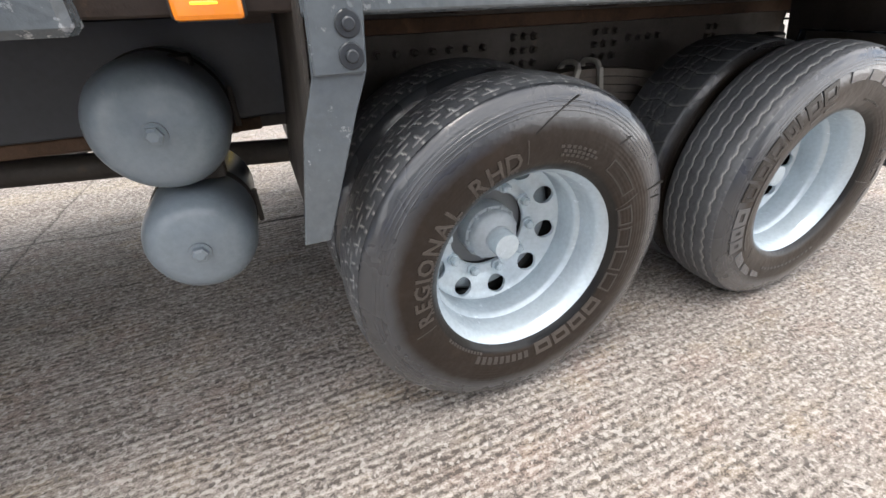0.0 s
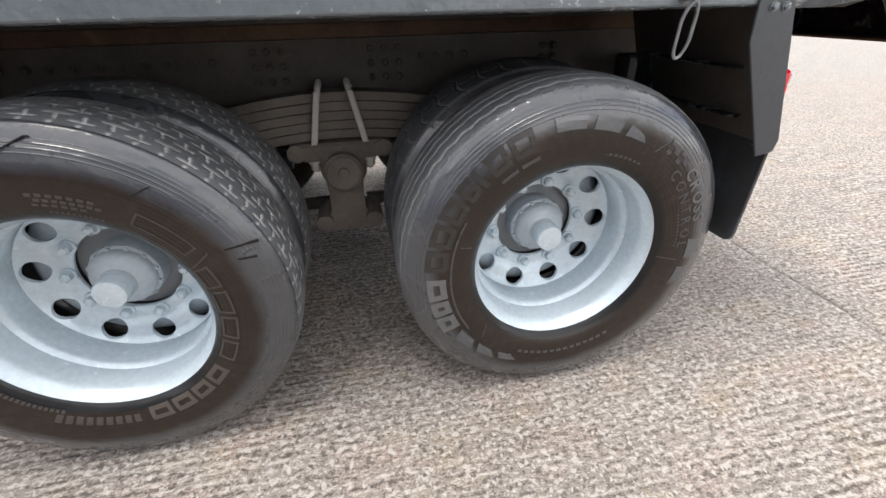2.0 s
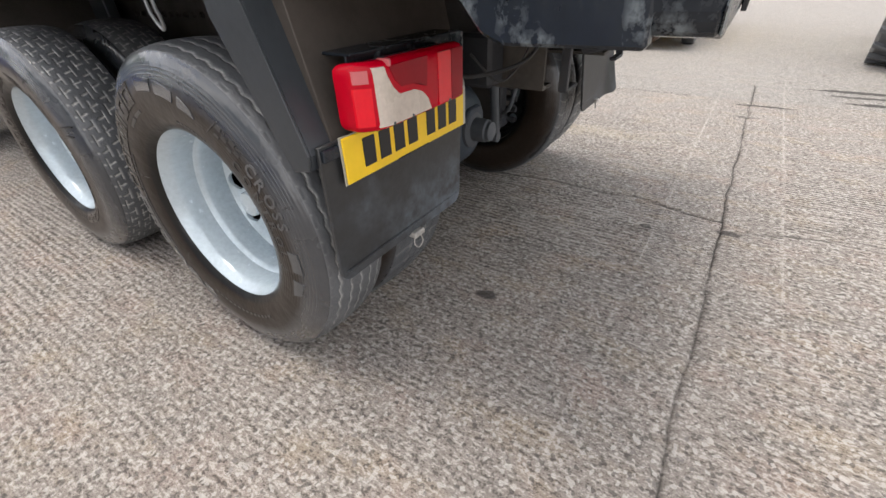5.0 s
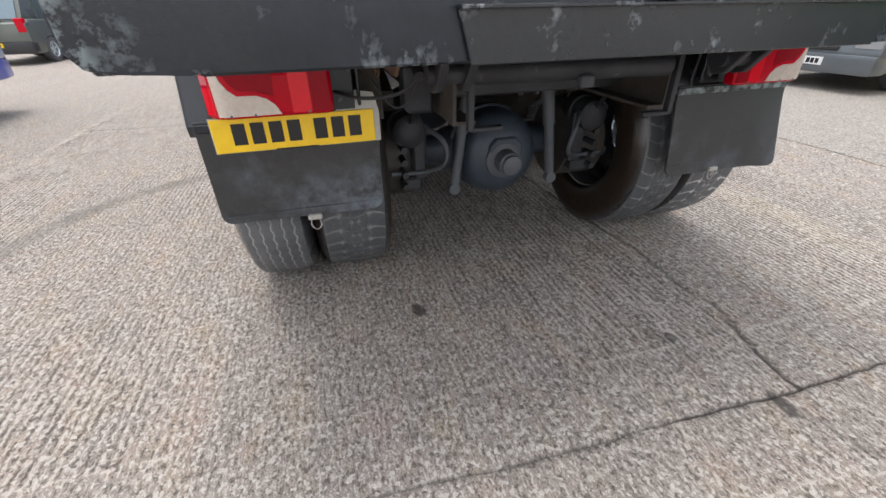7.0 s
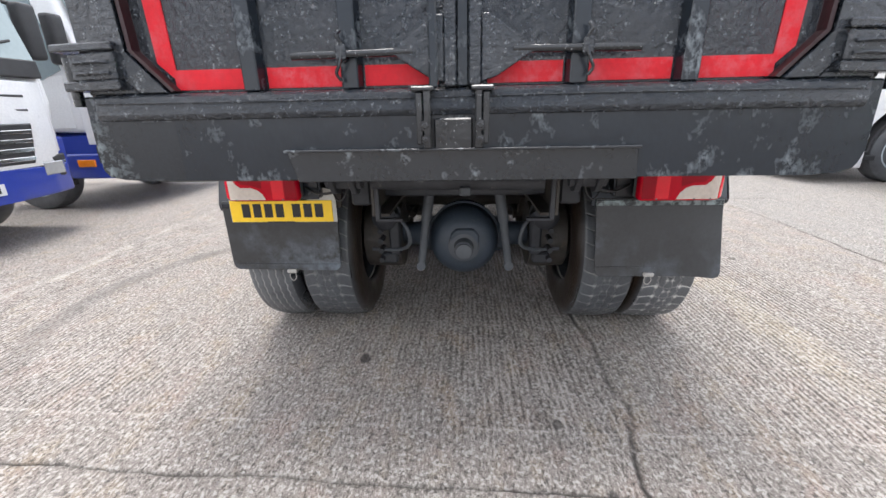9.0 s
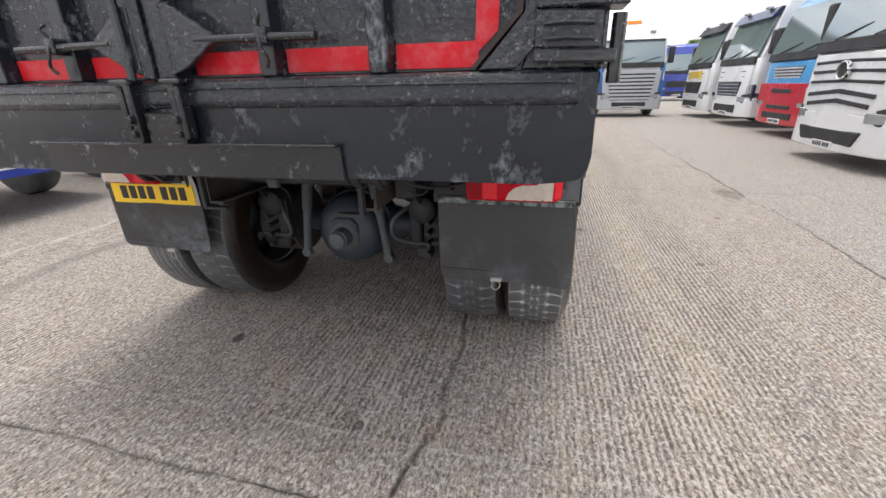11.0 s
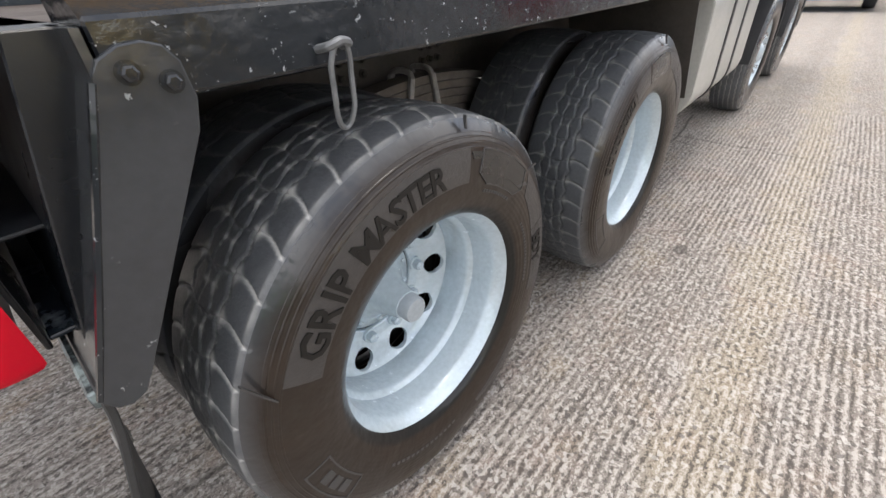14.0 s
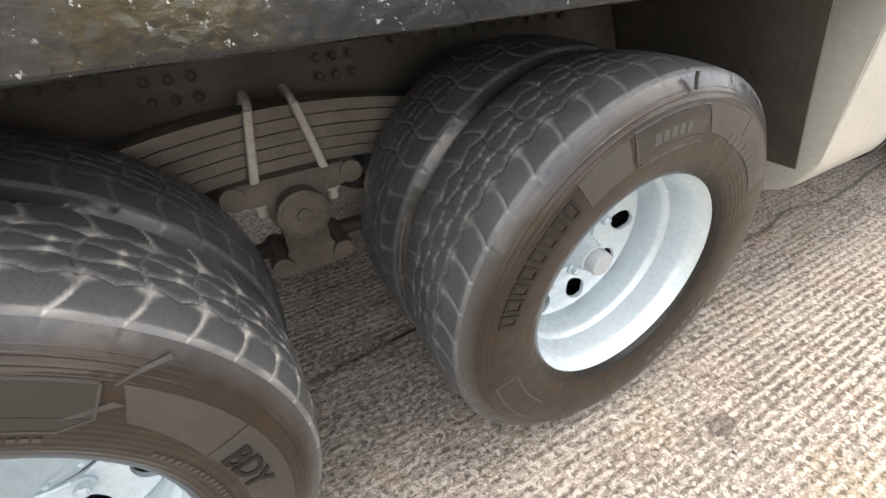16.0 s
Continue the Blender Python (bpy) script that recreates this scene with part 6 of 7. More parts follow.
for s in (-1, 1):
    part("red_tape", prism([(0.905 * s, 1.40), (0.962 * s, 1.455), (0.971 * s, 1.74), (0.914 * s, 1.74)], "x", 1.244, 1.2487, 0.0), RED_TAPE, gate, "red reflective tape")
    fr = bmesh.new()
    prism([(0.92 * s, 1.366), (1.03 * s, 1.485), (1.037 * s, 1.765), (1.10 * s, 1.765), (1.10 * s, 1.46), (1.01 * s, 1.366)], "x", 1.245, 1.292, 0.003, fr)
    part("gate_edge", fr, ROUGH_BLACK, gate, "raised edge of the tailgate")
    part("gate_edge_face", prism([(0.912 * s, 1.368), (1.022 * s, 1.487), (1.029 * s, 1.765), (1.017 * s, 1.765), (1.010 * s, 1.490), (0.90 * s, 1.372)], "x", 1.245, 1.284, 0.001), MAROON, gate, "dull maroon inner edge")
    # corner post with lugs
    cp = part("corner_post", box((1.10, 1.06 * s if s > 0 else -1.215, 1.36), (1.252, 1.215 if s > 0 else -1.06, 1.82), 0.008), ROUGH_BLACK, truck, "black body corner post with latch lugs")
    for z, t, ext in ((1.378, 0.024, 1.232), (1.408, 0.072, 1.196), (1.490, 0.018, 1.248)):
        lg = prism([(1.05 * s, z), (ext * s, z - 0.004), (ext * s, z + t), (1.05 * s, z + t + 0.006)], "x", 1.22, 1.315, 0.004)
        part("lug_plate", lg, ROUGH_BLACK, cp, "thick painted lug plate")
    for z in (1.425, 1.456):
        part("lug_ridge", tube(curve_pts([(1.316, 1.07 * s, z), (1.319, 1.12 * s, z + 0.002), (1.317, 1.18 * s, z - 0.001)], 4), 0.006, 6), ROUGH_BLACK, cp)
    part("lug_pin", rod((1.27, 1.235 * s, 1.33), (1.27, 1.235 * s, 1.475), 0.016, n=14), LUMPY_BLACK, cp, "", True)
    part("lug_web", prism([(1.02 * s, 1.364), (1.17 * s, 1.364), (1.17 * s, 1.50), (1.08 * s, 1.50)], "x", 1.20, 1.285, 0.004), ROUGH_BLACK, cp)
    # locking rod, clamp and gusset
    z = 1.462
    rd = part("locking_rod", rod((1.305, 0.145 * s, z), (1.305, 0.505 * s, z - 0.004), 0.0115, n=14), LUMPY_BLACK, gate, "black locking rod", True)
    part("rod_clamp", box((1.285, 0.355 * s - 0.016, z - 0.022), (1.325, 0.355 * s + 0.016, z + 0.024), 0.006), ROUGH_BLACK, rd)
    ch = bmesh.new()
    tube(curve_pts([(1.315, 0.352 * s, z + 0.06), (1.325, 0.362 * s, z + 0.045), (1.318, 0.35 * s, z + 0.02), (1.328, 0.358 * s, z - 0.03), (1.324, 0.37 * s, z - 0.055), (1.316, 0.36 * s, z - 0.075)], 5), 0.005, 6, ch)
    part("rod_pin", ch, LUMPY_BLACK, rd, "", True)
    part("gusset", prism([(0.055 * s, 1.375), (0.10 * s, 1.39), (0.205 * s, 1.455), (0.205 * s, 1.468), (0.075 * s, 1.555), (0.055 * s, 1.555)], "x", 1.290, 1.314, 0.003), ROUGH_BLACK, gate, "diamond gusset plate")
# central hinge lock under the tailgate
lk = part("tail_lock", box((1.286, -0.088, 1.182), (1.318, 0.030, 1.276), 0.005), LUMPY_BLACK, truck, "black tailgate lock with clamps")
for s in (-1, 1):
    yc = 0.078 * s - 0.030
    cb = box((1.288, yc - 0.012, 1.186), (1.335, yc + 0.012, 1.36), 0.005)
    box((1.284, yc + 0.010 * s - 0.034, 1.352), (1.345, yc + 0.010 * s + 0.034, 1.366), 0.004, cb)
    box((1.300, yc + 0.022 * s - 0.009, 1.20), (1.340, yc + 0.022 * s + 0.009, 1.35), 0.004, cb)
    hexnut((1.335, yc + 0.004 * s, 1.255), "x", 0.012, 0.016, cb)
    hexnut((1.335, yc + 0.004 * s, 1.215), "x", 0.010, 0.014, cb)
    part("lock_clamp", cb, LUMPY_BLACK, lk)
part("lock_handle", box((1.312, -0.098, 1.36), (1.330, -0.072, 1.60), 0.005), SMOOTH_BLACK, lk, "upright black handle bar")
part("handle_top", rod((1.34, -0.125, 1.60), (1.34, -0.045, 1.60), 0.011, n=12), SMOOTH_BLACK, lk, "", True)

# beneath the tail: cross tube, hanging L-bars, wiring, hinge brackets
part("cross_tube", rod((0.85, -0.40, 1.010), (0.85, 0.34, 1.000), 0.036, n=22), TAIL_GEAR, truck, "dark round cross tube", True)
for s in (-1, 1):
    lb = bmesh.new()
    box((0.842, 0.38 * s - 0.010, 0.835), (0.872, 0.38 * s + 0.010, 1.19), 0.003, lb)
    box((0.842, 0.27 * s if s > 0 else -0.38, 0.832), (0.872, 0.38 if s > 0 else -0.27, 0.846), 0.003, lb)
    part("hanger_bar", lb, TAIL_GEAR, truck, "bent dark hanger bar")
    br = prism([(0.93, 1.19), (1.10, 1.19), (1.06, 1.05), (1.00, 0.985), (0.95, 0.975), (0.92, 1.02)], "y", 0.44 * s - 0.012, 0.44 * s + 0.012, 0.004)
    prism([(0.93, 1.19), (1.10, 1.19), (1.06, 1.05), (1.00, 0.985), (0.95, 0.975), (0.92, 1.02)], "y", 0.52 * s - 0.012, 0.52 * s + 0.012, 0.004, br)
    hg = part("body_hinge", br, TAIL_GEAR, truck, "dark tipping hinge bracket")
    part("hinge_pin", rod((0.985, 0.41 * s, 1.03), (0.985, 0.55 * s, 1.03), 0.028, n=16), TAIL_GEAR, hg, "", True)
    part("hinge_strut", rod((0.62, 0.56 * s, 1.18), (0.95, 0.56 * s, 1.02), 0.016, n=10), TAIL_GEAR, truck)
    part("lamp_cable", tube(curve_pts([(0.62, 0.80 * s, 0.95), (0.70, 0.70 * s, 0.93), (0.80, 0.58 * s, 0.96), (0.84, 0.50 * s, 1.05), (0.86, 0.40 * s, 1.07), (0.80, 0.15 * s, 1.03)], 8), 0.006), HOSE, truck, "black lamp cable", True)
    part("loose_wire", tube(curve_pts([(0.66, 0.66 * s, 0.98), (0.72, 0.60 * s, 0.90), (0.76, 0.55 * s, 0.93), (0.80, 0.52 * s, 1.02)], 8), 0.004), HOSE, truck, "", True)
    part("side_valve", box((0.55, 0.50 * s - 0.05, 0.86), (0.67, 0.50 * s + 0.05, 1.02), 0.012), TAIL_GEAR, truck, "dark valve block")
part("number_lamp", box((0.87, -0.02, 0.95), (0.90, 0.03, 0.99), 0.006), ROD, truck, "small grey fitting")
for s in (-1, 1):
    hp = prism([(0.70, 1.198), (1.04, 1.198), (1.02, 1.09), (0.93, 1.02), (0.76, 1.02), (0.70, 1.10)], "y", 0.615 * s, 0.627 * s, 0.003)
    part("hinge_plate", hp, RUSTY, truck, "rusty brown hinge plate")
    chain = None
    for i in range(11):
        u = i / 10
        c = Vector((0.80 + 0.02 * math.sin(3 * u), (0.700 - 0.045 * u) * s, 1.185 - 0.165 * u))
        ov = tube([Vector((0.0075 * math.cos(a), 0.0, 0.0125 * math.sin(a))) for a in [2 * math.pi * q / 12 for q in range(12)]], 0.0026, 6, closed=True)
        bmesh.ops.transform(ov, matrix=Matrix.Translation(c) @ pose(0, 0, 0, 15 * s, 0, 90 * (i % 2) + 40), verts=ov.verts[:])
        if chain is None:
            chain = part("hanging_chain", ov, RUSTY, truck, "rusty link chain", True)
        else:
            part("chain_link", ov, RUSTY, chain, "", True)
part("bent_hook", tube(curve_pts([(0.575, 1.196, 1.246), (0.578, 1.208, 1.234), (0.580, 1.210, 1.218), (0.580, 1.200, 1.196), (0.582, 1.186, 1.184)], 6), 0.0050, 8), GALV, truck, "pale bent steel hook", True)

# ahead of the left tandem: mudguard post and sheet, air tanks, marker lamp
b = bmesh.new()
prism([(-1.862, 1.26), (-1.762, 1.26), (-1.772, 1.10), (-1.805, 1.02), (-1.892, 0.772), (-1.948, 0.772), (-1.905, 1.0), (-1.868, 1.10)], "y", -1.262, -1.252, 0.003, b)
mg = part("mudguard_post", b, SLATE, truck, "slate painted mudguard post with bolts")
part("post_plate", prism([(-1.862, 1.26), (-1.762, 1.26), (-1.772, 1.105), (-1.868, 1.105)], "y", -1.272, -1.262, 0.003), SLATE, mg, "bolted plate")
for z in (1.245, 1.186, 1.135):
    pb = lathe([(0.0, -1.2725), (0.023, -1.2725), (0.023, -1.275), (0.021, -1.277), (0.012, -1.277), (0.0115, -1.285), (0.009, -1.287), (0.0, -1.287)], 16, centre=(-1.797, 0, z))
    part("post_bolt", pb, SLATE_FLAT, mg, "", True)
for s, x, z0 in ((-1, -1.90, 0.76), (1, -1.985, 0.665)):
    sb = bmesh.new()
    cols = []
    for i in range(9):
        u = i / 8
        z = z0 + (1.25 - z0) * u
        xx = x + (0.03 if s < 0 else 0.24) * u - 0.02 * (1 - u) ** 2
        cols.append((xx, z))
    prism(cols + [(c[0] + 0.008, c[1]) for c in cols[::-1]], "y", 0.60 * s, 1.235 * s, 0.0, sb)
    part("mud_sheet", sb, UNDER, truck, "painted mud sheet ahead of the wheels", True)
TX, TY = -2.203, -0.915
for z, r, dy in ((0.974, 0.155, 0.0), (0.662, 0.145, 0.0)):
    prof = [(0.0, -0.048), (0.05, -0.046), (0.090, -0.040), (0.115, -0.030), (0.132, -0.014), (0.143, 0.008), (0.149, 0.035), (0.151, 0.065), (0.151, 0.48), (0.143, 0.52), (0.11, 0.55), (0.0, 0.565)]
    tk = part("air_tank", lathe([(p * r / 0.151, h + TY + dy) for p, h in prof], 44, centre=(TX, 0, z)), TANK_GREY, truck, "blue-grey painted air tank with a centre plug", True)
    part("tank_plug", hexnut((TX, TY + dy - 0.048, z), "-y", 0.021, 0.026), TANK_GREY, tk, "painted hexagon plug")
    st = lathe([(r * 1.005, TY + dy + 0.20), (r * 1.03, TY + dy + 0.205), (r * 1.03, TY + dy + 0.235), (r * 1.005, TY + dy + 0.24)], 40, centre=(TX, 0, z))
    part("tank_strap", st, UNDER, tk, "black tank strap", True)
    part("strap_bolt", rod((TX + r * 1.05, TY + dy + 0.22, z - 0.06), (TX + r * 1.05, TY + dy + 0.22, z + 0.05), 0.008, n=8), UNDER, tk)
tb = box((-2.27, -0.82, 0.84), (-2.12, -0.42, 0.86), 0.004)
box((TX - 0.03, -0.80, 0.80), (TX + 0.10, -0.74, 1.12), 0.004, tb)
part("tank_bracket", tb, UNDER, truck, "dark tank bracket")
part("side_beam", box((-3.6, -1.03, 1.205), (-1.90, -0.97, 1.33), 0.004), RUSTY, truck, "brown side beam under the body")
part("side_panel", box((-3.6, -0.56, 0.905), (-1.80, -0.50, 1.20), 0.006), SLATE_FLAT, truck, "slate grey painted side member")
part("lower_member", box((-3.8, -0.50, 0.85), (-1.98, -0.42, 0.895), 0.006), RUSTY, truck, "rusty lower member")
part("prop_shaft", rod((-3.8, 0.0, 0.74), (-1.5, 0.0, 0.60), 0.055, n=18), UNDER, truck, "dark propeller shaft", True)
ml = part("marker_lamp", box((-2.070, -1.182, 1.196), (-1.950, -1.155, 1.264), 0.008), BLACK_PLASTIC, truck, "amber side marker lamp")
part("amber_lens", box((-2.065, -1.200, 1.198), (-1.955, -1.182, 1.262), 0.012, None, None, 0, 2), AMBER_LENS, ml, "amber lens")
part("lamp_element", box((-2.035, -1.2035, 1.221), (-1.993, -1.1995, 1.226), 0.001), AMBER_GLOW, ml, "lit amber element")
bk = box((-2.48, -1.27, 1.186), (-2.185, -1.20, 1.30), 0.012)
part("step_bracket", bk, SLATE, truck, "thickly painted grey bracket")
part("bracket_pad", box((-2.40, -1.30, 1.19), (-2.28, -1.265, 1.25), 0.014, seg=2), TANK_GREY, truck, "grey rounded bracket pad")

# ahead of the right tandem: cream tank with straps, pipe
tp = []
for k in range(7):
    a = radians(-90 + 15 * k)
    tp.append((1.085 + 0.155 * math.cos(a), 0.655 + 0.155 * math.sin(a)))
shape = [(0.98, 0.50)] + tp + [(1.235, 1.10), (1.20, 1.16), (0.98, 1.16)]
tank = part("side_tank", prism(shape, "x", -3.45, -2.14, 0.012, None, None, 0, 2), CREAM, truck, "cream painted rounded side tank")
for x in (-2.62, -3.02):
    part("tank_strap", prism([(p[0] * 1.0 + (0.006 if p[0] > 0.7 else 0), p[1] - (0.006 if p[1] < 0.6 else 0)) for p in shape], "x", x - 0.022, x + 0.022, 0.0), BLACK_PLASTIC, tank, "dark strap")
part("exhaust_pipe", tube(curve_pts([(-3.6, 1.24, 1.30), (-3.75, 1.26, 1.32), (-3.9, 1.25, 1.45), (-3.95, 1.22, 1.9), (-3.95, 1.22, 2.6)], 8), 0.04, 14), GALV, truck, "grey upright pipe", True)
part("rear_cab_panel", box((-5.30, -1.22, 1.0), (-5.22, 1.22, 3.0), 0.02), BLACK_PLASTIC, truck)
for s in (-1, 1):
    for x in (-4.66, -6.60):
        arc = [(x + 0.62 * math.cos(a), WZ + 0.62 * math.sin(a)) for a in [math.pi * k / 14 for k in range(15)]]
        arc += [(x + 0.66 * math.cos(a), WZ + 0.66 * math.sin(a)) for a in [math.pi * k / 14 for k in range(14, -1, -1)]]
        part("wheel_arch", prism(arc, "y", 0.90 * s, 1.235 * s, 0.0), BLACK_PLASTIC, truck, "black wheel arch", True)
cab = part("cab", prism([(-5.35, 1.05), (-5.35, 3.05), (-7.2, 3.05), (-7.55, 2.1), (-7.6, 0.45), (-7.1, 0.45), (-7.1, 1.15), (-6.2, 1.25)], "y", -1.22, 1.22, 0.03), SMOOTH_BLACK, truck, "dark lorry cab")
for s in (-1, 1):
    part("side_window", prism([(-6.1, 1.85), (-6.1, 2.6), (-7.0, 2.6), (-7.25, 1.95)], "y", 1.222 * s, 1.228 * s, 0.0), GLASS, cab, "dark side window")


# ---------------------------------------------------------------- the yard's other vehicles, local x points ahead
def small_wheel(parent, x, y, r, w, side, rim_mat, spokes=0, name="wheel"):
    prof = [(r * 0.60, -0.30 * w), (r * 0.62, -0.46 * w), (r * 0.70, -0.50 * w), (r * 0.88, -0.50 * w), (r * 0.965, -0.44 * w), (r, -0.30 * w), (r, 0.30 * w), (r * 0.965, 0.44 * w), (r * 0.88, 0.5 * w), (r * 0.60, 0.5 * w)]
    m = pose(x, y, r - 0.004, 0, 0, 0 if side < 0 else 180)
    wh = part(name, lathe([(r * 0.615, 0.1 * w), (r * 0.62, -0.44 * w), (r * 0.58, -0.47 * w), (r * 0.55, -0.40 * w), (r * 0.50, -0.18 * w), (r * 0.25, -0.22 * w), (r * 0.2, -0.34 * w), (0, -0.36 * w)], 28), rim_mat, parent, "", True, m)
    part("tyre", lathe(prof, 36), TREAD, wh, "black tyre", True)
    if spokes:
        for i in range(spokes):
            a = 2 * math.pi * i / spokes
            b = box((-r * 0.06, -0.36 * w, r * 0.15), (r * 0.06, -0.26 * w, r * 0.55), 0.006)
            part("spoke", b, rim_mat, wh, "", False, pose(0, 0, 0, 0, math.degrees(a), 0))
    else:
        for i in range(10):
            a = 2 * math.pi * i / 10
            part("wheel_nut", rod((r * 0.33 * math.sin(a), -0.2 * w, r * 0.33 * math.cos(a)), (r * 0.33 * math.sin(a), -0.34 * w, r * 0.33 * math.cos(a)), 0.018, n=6), rim_mat, wh)
    return wh


def plate_on(parent, x, y, z, mat=None, w=0.52):
    p = part("number_plate", box((x, y - w / 2, z), (x + 0.012, y + w / 2, z + 0.11), 0.002), mat or WHITE_PLATE, parent, "number plate")
    for i in range(7):
        yy = y - w / 2 + 0.045 + i * (w - 0.09) / 7 + (0.01 if i > 3 else -0.01)
        part("plate_bar", box((x + 0.0115, yy, z + 0.022), (x + 0.014, yy + (w - 0.09) / 7 - 0.014, z + 0.088), 0.0006), INK, p)
    return p


def bar_on(parent, name, z0, z1, half, mat, x=0.02, vee=0.0, deep=0.05, label=""):
    """A bar across a cab front; vee drops its middle."""
    h = half
    outline = [(-h, z0 + vee), (0, z0), (h, z0 + vee), (h, z1 + vee), (0, z1), (-h, z1 + vee)] if vee else [(-h, z0), (h, z0), (h, z1), (-h, z1)]
    return part(name, prism(outline, "x", x - deep, x, 0.005), mat, parent, label)


def lorry(label, m, upper, lower, bumper, style, top=3.3, face=None, door=None, visor=None, beacon=False, low_z=0.28, screen=(1.86, 2.86), split=1.15, group="lorries parked in the yard", chassis_len=6.2):
    lo = root("lorry", label, "lorry", m, group)
    face, door = face or upper, door or upper
    w0, w1 = screen
    # cab shell with raked, slightly bowed front
    shell = bmesh.new()
    prof = [(-0.05, split), (-0.02, 1.45), (-0.05, w0 - 0.04), (-0.33, w1 + 0.05), (-0.48, top - 0.16), (-0.80, top), (-2.15, top + 0.03), (-2.2, split)]
    prism(prof, "y", -1.20, 1.20, 0.07, shell, None, 0, 3)
    for v in shell.verts:
        if v.co.x > -0.7:
            v.co.x -= 0.10 * (abs(v.co.y) / 1.2) ** 4
    part("cab_shell", shell, upper, lo, "lorry cab shell", True)
    part("cab_lower", prism([(-0.10, 0.72), (-0.08, split + 0.01), (-2.18, split + 0.01), (-2.18, 0.95), (-1.98, 0.95), (-1.85, 1.12), (-0.95, 1.12), (-0.80, 0.95), (-0.78, 0.72)], "y", -1.205, 1.205, 0.02), lower, lo, "lower cab panels", True)
    b = prism([(0.05, -0.85), (0.075, -0.4), (0.075, 0.4), (0.05, 0.85), (-0.02, 1.10), (-0.16, 1.225), (-0.80, 1.235), (-0.80, -1.235), (-0.16, -1.225), (-0.02, -1.10), ], "z", low_z, 0.80, 0.035, None, None, 0, 3)
    bp = part("bumper", b, bumper, lo, "front bumper", True)
    # front panel between bumper and screen
    fp = prism([(0.055, -0.80), (0.07, -0.4), (0.07, 0.4), (0.055, 0.80), (0.01, 1.0), (-0.10, 1.0), (-0.10, -1.0), (0.01, -1.0)], "z", 0.80, 1.66, 0.012, None, None, 0, 2)
    for v in fp.verts:
        if v.co.z > 1.2:
            v.co.x -= 0.055
            v.co.y *= 1.06
    fp = part("front_panel", fp, face, lo, "painted front panel", True)
    for s in (-1, 1):
        hl = prism([(0.055, 0.70 * s), (0.02, 1.0 * s), (-0.09, 1.16 * s), (-0.30, 1.238 * s), (-0.30, 1.18 * s), (-0.02, 0.72 * s)], "z", 0.66, 0.90, 0.012)
        for v in hl.verts:
            if v.co.z > 0.8 and abs(v.co.y) < 0.95:
                v.co.z -= 0.05
        h = part("headlight", hl, BLACK_PLASTIC, bp, "headlight in a dark frame")
        part("headlight_lens", prism([(0.066, 0.74 * s), (0.034, 0.99 * s), (-0.07, 1.14 * s), (-0.24, 1.234 * s), (-0.05, 0.78 * s)], "z", 0.69, 0.83, 0.008), HEADLIGHT, h, "clear headlight lens")
        part("side_skirt", box((-2.35, 1.12 * s - 0.10, 0.36), (-1.94, 1.12 * s + 0.10, 1.13), 0.03, seg=2), lower, lo, "painted side skirt with step")
        part("side_marker", box((-2.02, 1.222 * s - 0.006, 0.80), (-1.97, 1.222 * s + 0.006, 0.83), 0.002), AMBER_LENS, lo)
        part("indicator", box((-0.62, 1.236 * s - 0.014, 0.62), (-0.36, 1.236 * s + 0.014, 0.72), 0.006), AMBER_LENS, bp, "amber indicator")
        arch = [(-1.40 + 0.60 * math.cos(a), 0.50 + 0.60 * math.sin(a)) for a in [math.pi * k / 12 for k in range(13)]]
        arch += [(-1.40 + 0.55 * math.cos(a), 0.50 + 0.55 * math.sin(a)) for a in [math.pi * k / 12 for k in range(12, -1, -1)]]
        part("wheel_arch", prism(arch, "y", 0.85 * s, 1.226 * s, 0.0), BLACK_PLASTIC, lo, "black wheel arch", True)
        part("step", box((-0.98, 1.18 * s - 0.05, 0.36), (-0.80, 1.18 * s + 0.05, 0.44), 0.01), BLACK_PLASTIC, lo)
        part("corner_deflector", prism([(-0.12, 1.0 * s), (-0.07, 1.10 * s), (-0.16, 1.205 * s), (-0.40, 1.222 * s), (-0.40, 1.15 * s)], "z", 0.92, w0 - 0.02, 0.012), lower if style == "slats" else face, lo, "corner panel", True)
        part("door_panel", prism([(-0.52, 1.14), (-0.50, w0 - 0.05), (-1.50, w0 - 0.05), (-1.50, 1.14)], "y", 1.198 * s, 1.212 * s, 0.004), door, lo, "cab door panel")
        part("side_window", prism([(-0.50, w0 + 0.02), (-0.68, w1 - 0.05), (-1.45, w1 - 0.05), (-1.45, w0 - 0.10), (-0.80, w0 - 0.10)], "y", 1.196 * s, 1.214 * s, 0.0), GLASS, lo, "side window")
        part("door_handle", box((-1.42, 1.222 * s - 0.012, 1.55), (-1.25, 1.222 * s + 0.012, 1.59), 0.006), BLACK_PLASTIC, lo)
        mr = part("mirror", box((-0.36, 1.37 * s - 0.10, 1.92), (-0.20, 1.37 * s + 0.10, 2.50), 0.05, seg=3), BLACK_PLASTIC, lo, "black wing mirror", True)
        part("mirror_arm", rod((-0.42, 1.19 * s, 2.52), (-0.28, 1.37 * s, 2.46), 0.022, n=8), BLACK_PLASTIC, mr)
    if low_z < 0.4:
        part("bumper_slot", box((0.045, -0.62, low_z + 0.12), (0.082, 0.62, low_z + 0.27), 0.012), BLACK_PLASTIC, bp, "dark air slot")
    plate_on(bp, 0.080, 0.0, low_z + (0.02 if low_z < 0.4 else 0.09))
